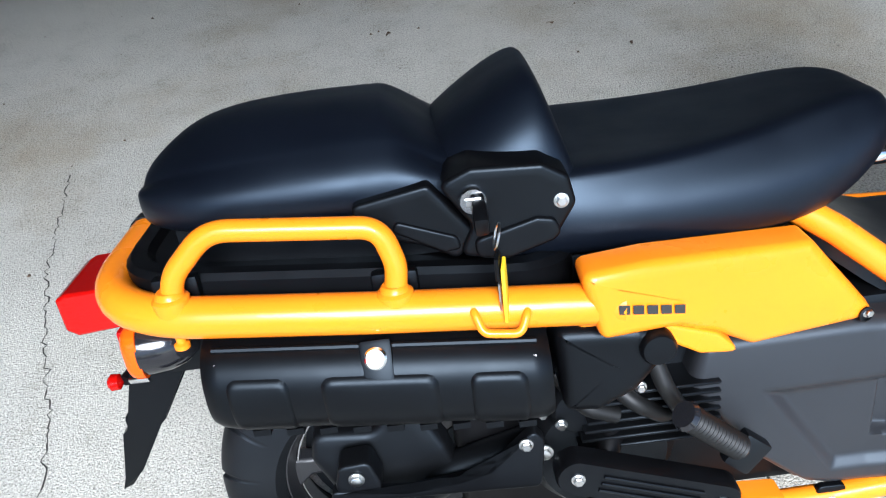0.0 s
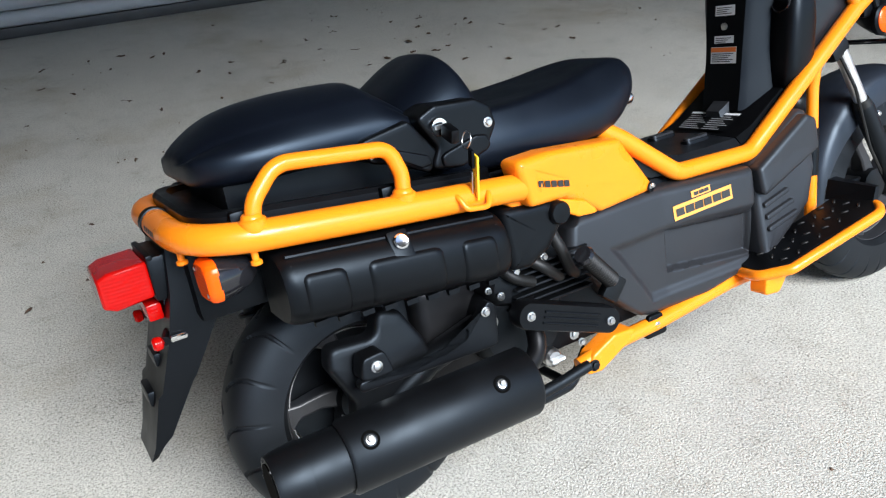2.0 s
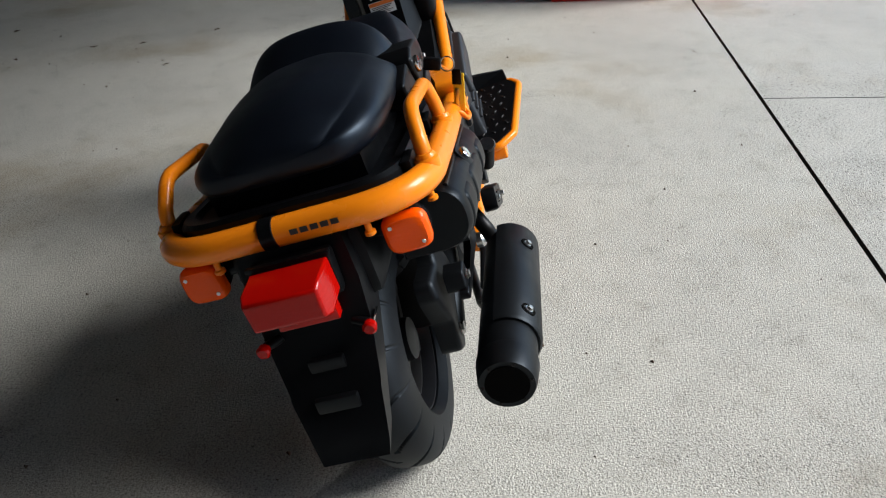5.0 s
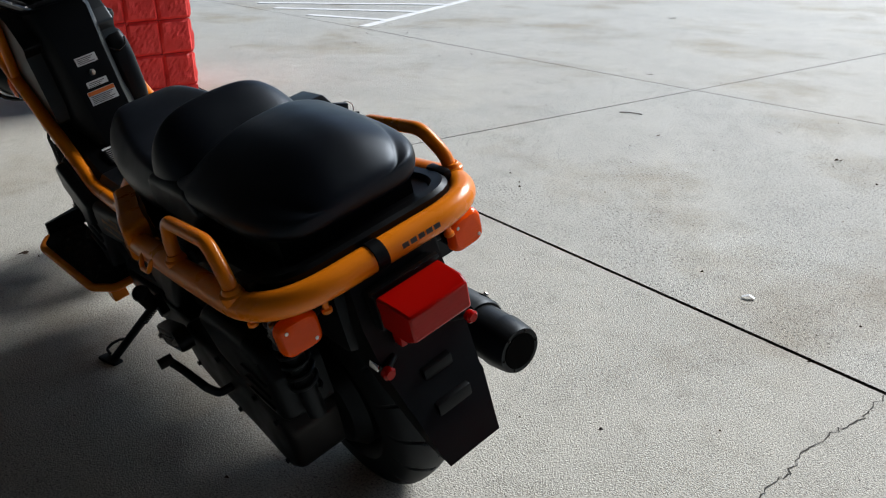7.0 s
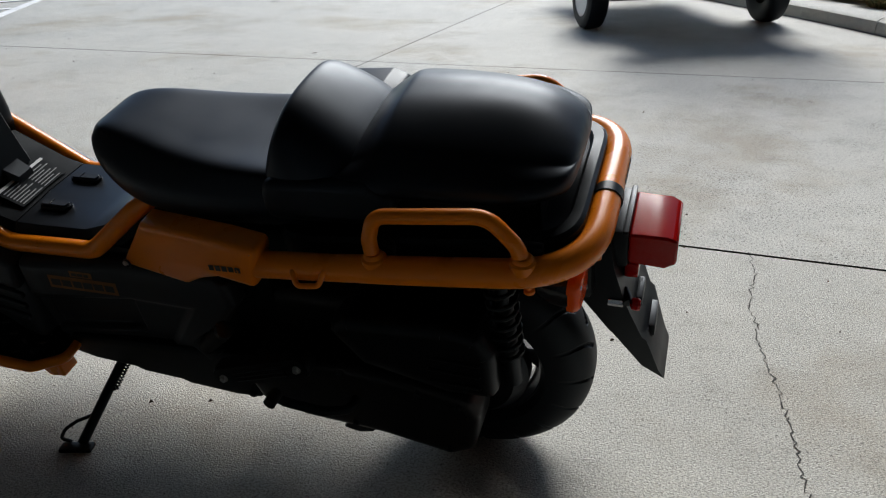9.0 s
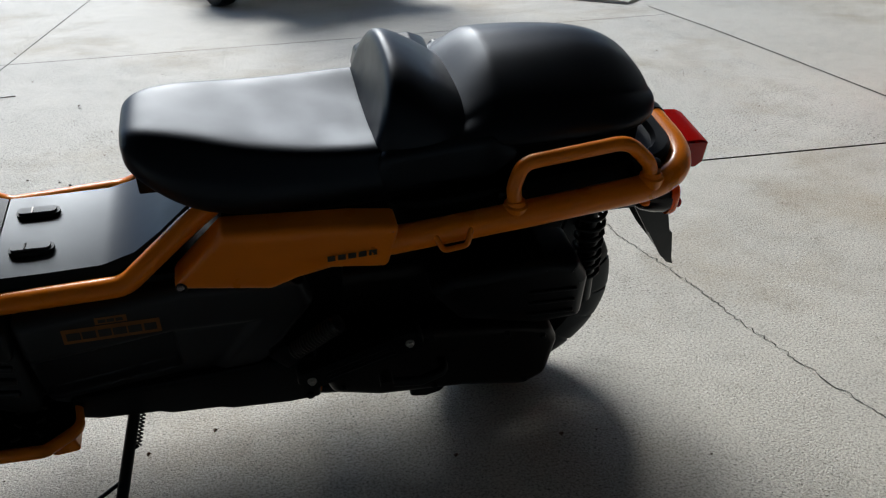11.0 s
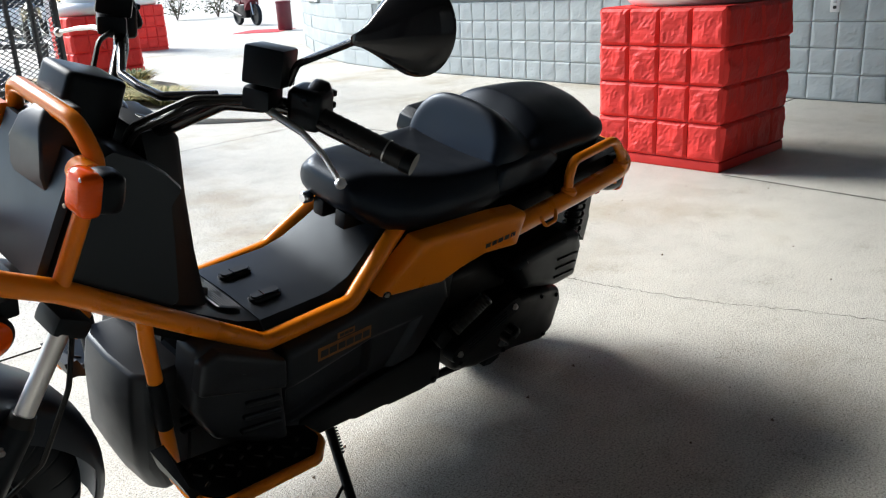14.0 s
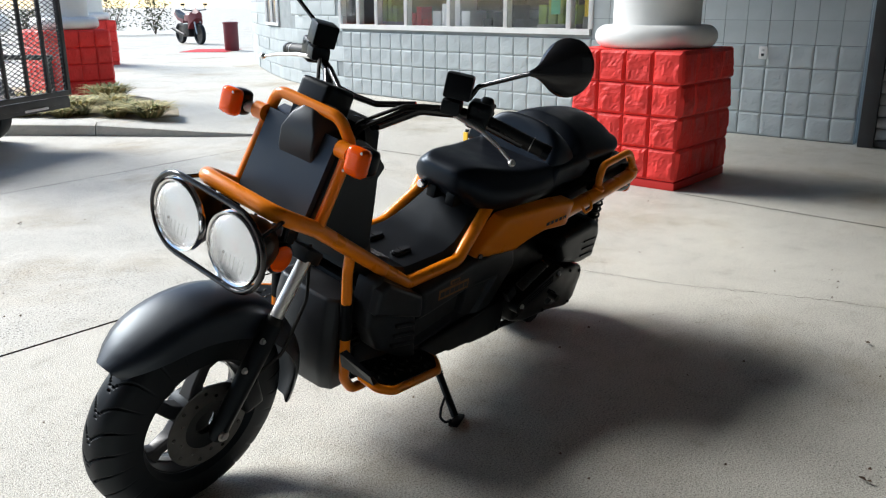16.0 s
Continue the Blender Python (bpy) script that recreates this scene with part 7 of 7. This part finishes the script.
# exhaust
A, B = Vector((0.185, -0.248, 0.266)), Vector((-0.228, -0.240, 0.266))
ax = (B - A).normalized()
mfl = new("exhaust")
mfl.parent = scooter
tagged(mfl, "satin black exhaust silencer")
P = lambda d: A + ax * d
L = (B - A).length
part("silencer", sweep(bmesh.new(), [P(0.0), P(0.004), P(0.02), P(L - 0.06), P(L), P(L + 0.012)], [0.036, 0.046, 0.051, 0.0535, 0.0535, 0.051], 32), SATIN, mfl)
part("end_cone", sweep(bmesh.new(), [P(L + 0.004), P(L + 0.010), P(L + 0.050), P(L + 0.058), P(L + 0.056), P(L - 0.02)], [0.0555, 0.0555, 0.051, 0.048, 0.042, 0.040], 32), SATIN, mfl)
# solid black plug: the dark of the open outlet put into colour
part("outlet_shade_plug", sweep(bmesh.new(), [P(L + 0.02), P(L + 0.0595)], [0.038, 0.0385], 24), RECESSBLACK, mfl)
side = ax.cross(Vector((0, 0, 1))).normalized()
if side.y > 0:
    side = -side
upv = Vector((0, 0, 1)) - ax * ax.z
upv.normalize()
for k in range(6):
    a = 2 * math.pi * k / 6
    q = P(L + 0.057) + 0.043 * (math.cos(a) * side + math.sin(a) * upv)
    bolt("bolt", tuple(q), tuple(ax), 0.003, mfl, DARKMETAL, depth=0.003)
# heat shield wrapped over the outer half
rings = []
for d in (0.008, 0.014, L - 0.062, L - 0.056):
    grow = 0.0 if d in (0.008, L - 0.056) else 0.004
    ring = []
    for r in (0.0585 + grow, 0.055):
        seq = range(15) if r > 0.057 else range(14, -1, -1)
        for k in seq:
            a = radians(-75 + 175 * k / 14)
            ring.append(tuple(P(d) + r * (math.cos(a) * side + math.sin(a) * upv)))
    rings.append(ring)
shield = part("heat_shield", loft(bmesh.new(), rings), SATIN, mfl, "satin black heat shield", 50)
for q0 in (Vector((0.102, -0.301, 0.311)), Vector((-0.136, -0.304, 0.325))):
    d = (q0 - A).dot(ax)
    a = radians(38)
    nrm = math.cos(a) * side + math.sin(a) * upv
    base = P(d) + nrm * 0.0620
    b = lathe(bmesh.new(), [(0.015, -0.004), (0.015, 0.001), (0.011, 0.0015), (0.0105, -0.002), (0.003, -0.002)], (0, 0, 0), "z", 22)
    bmesh.ops.transform(b, matrix=Matrix.Translation(base) @ nrm.to_track_quat("Z", "Y").to_matrix().to_4x4(), verts=b.verts)
    # black carries the shade of the recess round the bolt
    part("washer", b, RECESSBLACK, shield)
    bolt("bolt", tuple(base), tuple(nrm), 0.0062, shield)
out = [(0.176, 0.390), (0.163, 0.406), (0.143, 0.388), (0.105, 0.352), (0.066, 0.343), (0.0, 0.336), (-0.10, 0.350), (-0.10, 0.330), (0.168, 0.318)]
part("silencer_bracket", slab(out, lambda x, z: -0.190, lambda x, z: -0.172, 0.003, 0.012), SATIN, mfl)
bolt("bolt", (0.152, -0.190, 0.388), (0, -1, 0), 0.007, mfl)
out = [(-0.095, 0.345), (-0.085, 0.385), (-0.045, 0.388), (-0.030, 0.340)]
part("silencer_lug", slab(out, lambda x, z: -0.188, lambda x, z: -0.150, 0.004, 0.012), SATIN, mfl)
bolt("bolt", (-0.064, -0.189, 0.366), (0, -1, 0), 0.008, mfl)
part("exhaust_pipe", tube([(0.185, -0.225, 0.265), (0.24, -0.205, 0.285), (0.255, -0.17, 0.36), (0.30, -0.10, 0.36)], 0.017, 0.05, 16), DARKMETAL, mfl)

# swing arm, engine and the clutter round it
part("swing_arm", tube([(0.20, -0.115, 0.34), (0.05, -0.130, 0.31), (RX, -0.125, RZ)], 0.026, 0.05, 14), SATIN, scooter)
part("arm_plate", slab([(-0.024, 0.437), (0.020, 0.420), (0.052, 0.360), (0.070, 0.300), (0.0, 0.240), (-0.065, 0.205), (-0.105, 0.225), (-0.095, 0.290), (-0.128, 0.362), (-0.122, 0.400), (-0.036, 0.392)], lambda x, z: -0.142 + 0.10 * max(0.0, z - 0.33), lambda x, z: -0.10, 0.010, 0.02), SATIN, scooter)
bolt("axle_nut", (RX, -0.142, RZ), (0, -1, 0), 0.014, scooter)
part("hub_cover", lathe(bmesh.new(), [(0.125, 0.030), (0.125, 0.060), (0.10, 0.085), (0.03, 0.09)], (RX, 0.0, RZ), "y", 40), SATIN, scooter)
eng = new("engine")
eng.parent = scooter
tagged(eng, "black air-and-liquid cooled scooter engine")
part("crankcase", box(bmesh.new(), (0.06, -0.10, 0.18), (0.36, 0.12, 0.44), 0.03, 3), DARKMETAL, eng)
part("crankcase_cover", lathe(bmesh.new(), [(0.10, -0.09), (0.10, -0.125), (0.085, -0.145), (0.03, -0.150)], (0.255, 0.0, 0.320), "y", 36), SATIN, eng)
for k in range(7):
    z = 0.352 + 0.013 * k
    part("fin", box(bmesh.new(), (0.22 + 0.004 * k, -0.175, z), (0.40, -0.09, z + 0.005), 0.0015, 1), SATIN, eng)
for x, z, y, r in ((0.176, 0.352, -0.165, 0.009), (0.235, 0.432, -0.172, 0.007), (0.200, 0.395, -0.168, 0.006), (0.178, 0.412, -0.165, 0.005), (0.30, 0.440, -0.172, 0.006), (0.345, 0.268, -0.168, 0.008), (0.362, 0.245, -0.165, 0.006), (0.272, 0.455, -0.18, 0.006)):
    bolt("bolt", (x, y, z), (0, -1, 0), r, eng)
part("oil_cap", lathe(bmesh.new(), [(0.018, 0), (0.018, -0.014), (0.013, -0.020), (0.004, -0.020)], (0.285, -0.165, 0.245), "y", 24), STEEL, eng)
part("oil_cap_grip", box(bmesh.new(), (0.270, -0.198, 0.242), (0.300, -0.185, 0.248), 0.002), LIGHTMETAL, eng)
part("water_pump", lathe(bmesh.new(), [(0.04, -0.08), (0.04, -0.145), (0.03, -0.158), (0.004, -0.160)], (0.225, 0, 0.402), "y", 26), SATIN, eng)
for pts in ([(0.255, -0.16, 0.455), (0.29, -0.185, 0.425), (0.33, -0.17, 0.39), (0.36, -0.13, 0.38)], [(0.20, -0.15, 0.46), (0.23, -0.175, 0.42), (0.27, -0.17, 0.40)], [(0.31, -0.18, 0.50), (0.325, -0.195, 0.45), (0.35, -0.18, 0.40), (0.40, -0.14, 0.36)]):
    part("hose", tube(pts, 0.011, 0.04, 12), GRIP, eng)
part("carburettor_block", box(bmesh.new(), (0.20, -0.14, 0.44), (0.34, 0.05, 0.53), 0.012), DARKMETAL, eng)
# passenger step and folding peg
for s in (1, -1):
    p0, p1 = Vector((0.205, s * 0.238, 0.376)), Vector((0.381, s * 0.226, 0.302))
    d = (p1 - p0).normalized()
    nz = Vector((0, s, 0)).cross(d).normalized()
    rings = []
    for off, f in ((-0.018, 1.0), (0.006, 1.0), (0.012, 0.90)):
        ring = []
        for k in range(24):
            a = 2 * math.pi * k / 24
            c, sn = math.cos(a), math.sin(a)
            q = (p1 if c > 0 else p0) + 0.026 * f * (c * d + sn * nz)
            ring.append(tuple(q + Vector((0, s * off, 0))))
        rings.append(ring)
    stp = part("peg_arm", loft(bmesh.new(), rings), BLACK, scooter, "ribbed black passenger peg arm", 50)
    for k in range(3):
        o = nz * (0.010 * (k - 1))
        part("rib", sweep(bmesh.new(), [p0 + d * 0.03 + o + Vector((0, s * 0.013, 0)), p1 - d * 0.03 + o + Vector((0, s * 0.013, 0))], 0.0022, 8), BLACK, stp)
    for q in (p0, p1):
        bolt("bolt", tuple(q + Vector((0, s * 0.012, 0))), (0, s, 0), 0.0065, stp)
    e0, e1 = Vector((0.334, s * 0.248, 0.446)), Vector((0.405, s * 0.225, 0.372))
    pts, rads = [], []
    for k in range(31):
        pts.append(e0 + (e1 - e0) * k / 30)
        rads.append(0.0170 if k % 2 else 0.0150)
    peg = part("folding_peg", sweep(bmesh.new(), pts, rads, 16), GRIP, scooter, "ribbed rubber folding foot peg", 30)
    part("peg_head", sweep(bmesh.new(), [e0 - (e1 - e0) * 0.06, e0], [0.016, 0.019], 18), GLOSSBLACK, peg)
    part("peg_hinge", boxm((0.04, 0.02, 0.05), 0.005, Matrix.Translation((0.420, s * 0.205, 0.348)) @ Matrix.Rotation(radians(40), 4, "Y")), SATIN, peg)
# left side: air box, belt case, kick lever
out = [(-0.150, 0.425), (-0.125, 0.470), (-0.06, 0.482), (0.12, 0.470), (0.16, 0.44), (0.10, 0.360), (-0.06, 0.318), (-0.150, 0.322)]
ab = part("air_box", slab(out, lambda x, z: 0.205, lambda x, z: 0.10, 0.022, 0.02), BLACK, scooter)
for k in range(3):
    z = 0.350 + 0.028 * k
    part("air_box_rib", slab([(-0.125, z), (-0.03, z + 0.004), (-0.03, z + 0.010), (-0.125, z + 0.006)], lambda x, z: 0.209, lambda x, z: 0.20, 0.002, 0.003), BLACK, ab)
out = [(-0.112, 0.262), (-0.095, 0.300), (-0.04, 0.318), (0.15, 0.340), (0.32, 0.335), (0.37, 0.285), (0.34, 0.205), (0.25, 0.178), (0.08, 0.165), (-0.05, 0.138), (-0.098, 0.165)]
bc = part("belt_case", slab(out, lambda x, z: 0.200, lambda x, z: 0.09, 0.018, 0.03), DARKMETAL, scooter)
for x, z in ((-0.075, 0.285), (0.0, 0.305), (0.15, 0.325), (0.31, 0.31), (0.32, 0.225), (0.14, 0.19), (-0.05, 0.165)):
    bolt("bolt", (x, 0.198, z), (0, 1, 0), 0.006, bc, SATIN)
kick = part("kick_lever", tube([(0.13, 0.200, 0.262), (0.13, 0.228, 0.262), (0.18, 0.238, 0.255), (0.245, 0.255, 0.285), (0.252, 0.27, 0.315)], 0.0095, 0.025, 12), SATIN, scooter)
part("kick_pedal", sweep(bmesh.new(), [(0.252, 0.262, 0.318), (0.254, 0.292, 0.318)], 0.012, 14), GRIP, kick)
# rear shock absorber with its spring
for s in (1,):
    p0, p1 = Vector((-0.150, s * 0.150, 0.610)), Vector((-0.168, s * 0.150, 0.330))
    shock = part("shock_absorber", sweep(bmesh.new(), [p0, p0 + (p1 - p0) * 0.35, p0 + (p1 - p0) * 0.36, p1], [0.012, 0.012, 0.018, 0.018], 14), SATIN, scooter)
    d = (p1 - p0).normalized()
    u = d.cross(Vector((0, 1, 0))).normalized()
    w = d.cross(u)
    coil = [p0 + (p1 - p0) * (0.1 + 0.7 * k / 96) + 0.025 * (math.cos(k * 0.55) * u + math.sin(k * 0.55) * w) for k in range(97)]
    part("spring", sweep(bmesh.new(), coil, 0.0045, 8), SATIN, shock)
# stands
st = part("side_stand", tube([(0.705, 0.125, 0.215), (0.705, 0.150, 0.205), (0.750, 0.307, 0.089)], 0.011, 0.02, 14), SATIN, scooter)
part("stand_foot", boxm((0.07, 0.028, 0.010), 0.004, Matrix.Translation((0.757, 0.318, 0.0865)) @ Matrix.Rotation(radians(LEAN), 4, "X") @ Matrix.Rotation(0.3, 4, "Z")), SATIN, st)
part("stand_tail", tube([(0.738, 0.252, 0.126), (0.781, 0.272, 0.112), (0.804, 0.290, 0.100), (0.802, 0.310, 0.094), (0.776, 0.310, 0.092)], 0.004, 0.015, 8), SATIN, st)
p0, p1 = Vector((0.690, 0.150, 0.203)), Vector((0.706, 0.205, 0.162))
d = (p1 - p0).normalized()
u = d.cross(Vector((1, 0, 0))).normalized()
w = d.cross(u)
coil = [p0 + (p1 - p0) * k / 72 + 0.0048 * (math.cos(k * 0.9) * u + math.sin(k * 0.9) * w) for k in range(73)]
part("stand_spring", sweep(bmesh.new(), coil, 0.0017, 6), SATIN, st)
part("spring_peg", sweep(bmesh.new(), [p1, (0.722, 0.212, 0.158)], 0.004, 8), SATIN, st)
cs = part("centre_stand", tube([(0.42, 0.10, 0.19), (0.36, 0.115, 0.135), (0.17, 0.15, 0.150), (0.13, 0.165, 0.165)], 0.011, 0.04, 12), SATIN, scooter)
part("stand_shoe", slab([(0.10, 0.172), (0.145, 0.176), (0.190, 0.140), (0.150, 0.132), (0.120, 0.140)], lambda x, z: 0.178, lambda x, z: 0.152, 0.003, 0.008), SATIN, cs)
part("stand_cross", sweep(bmesh.new(), [(0.36, -0.115, 0.135), (0.36, 0.115, 0.135)], 0.010, 12), SATIN, cs)
part("stand_leg", tube([(0.42, -0.10, 0.19), (0.36, -0.115, 0.135), (0.17, -0.15, 0.150), (0.13, -0.165, 0.165)], 0.011, 0.04, 12), SATIN, cs)
part("link_bar", tube([(0.20, -0.165, 0.172), (0.30, -0.165, 0.180), (0.372, -0.165, 0.190)], 0.012, 0.02, 10), SATIN, cs)
part("belly_pipe", tube([(0.45, 0.06, 0.20), (0.60, 0.06, 0.175), (0.80, 0.06, 0.185), (0.9, 0.04, 0.22)], 0.018, 0.05, 12), DARKMETAL, scooter)

# the key with its ring and tag in the seat lock
LM = scooter.matrix_world
key = thing("key", "black-headed ignition key with ring and yellow tag in the seat lock", "key", LM)
part("key_head", boxm((0.016, 0.034, 0.024), 0.005, Matrix.Translation((0.127, -0.222, 0.712)) @ Matrix.Rotation(0.35, 4, "X")), BLACK, key)
ringp = [(0.140 + 0.004 * math.sin(a), -0.247 + 0.013 * math.cos(a), 0.700 + 0.013 * math.sin(a)) for a in [2 * math.pi * k / 20 for k in range(20)]]
part("key_ring", sweep(bmesh.new(), ringp, 0.0013, 8, True), STEEL, key)
tg = Matrix.Translation((0.143, -0.252, 0.640)) @ Matrix.Rotation(radians(LEAN), 4, "X") @ Matrix.Rotation(-0.2, 4, "Z")
part("tag", boxm((0.004, 0.022, 0.075), 0.0015, tg), KEYYELLOW, key)
part("spare_key", boxm((0.005, 0.018, 0.030), 0.002, tg @ Matrix.Translation((-0.006, 0.002, 0.032))), BLACK, key)
part("spare_blade", boxm((0.0025, 0.007, 0.042), 0.0008, tg @ Matrix.Translation((-0.006, 0.002, -0.012))), STEEL, key)
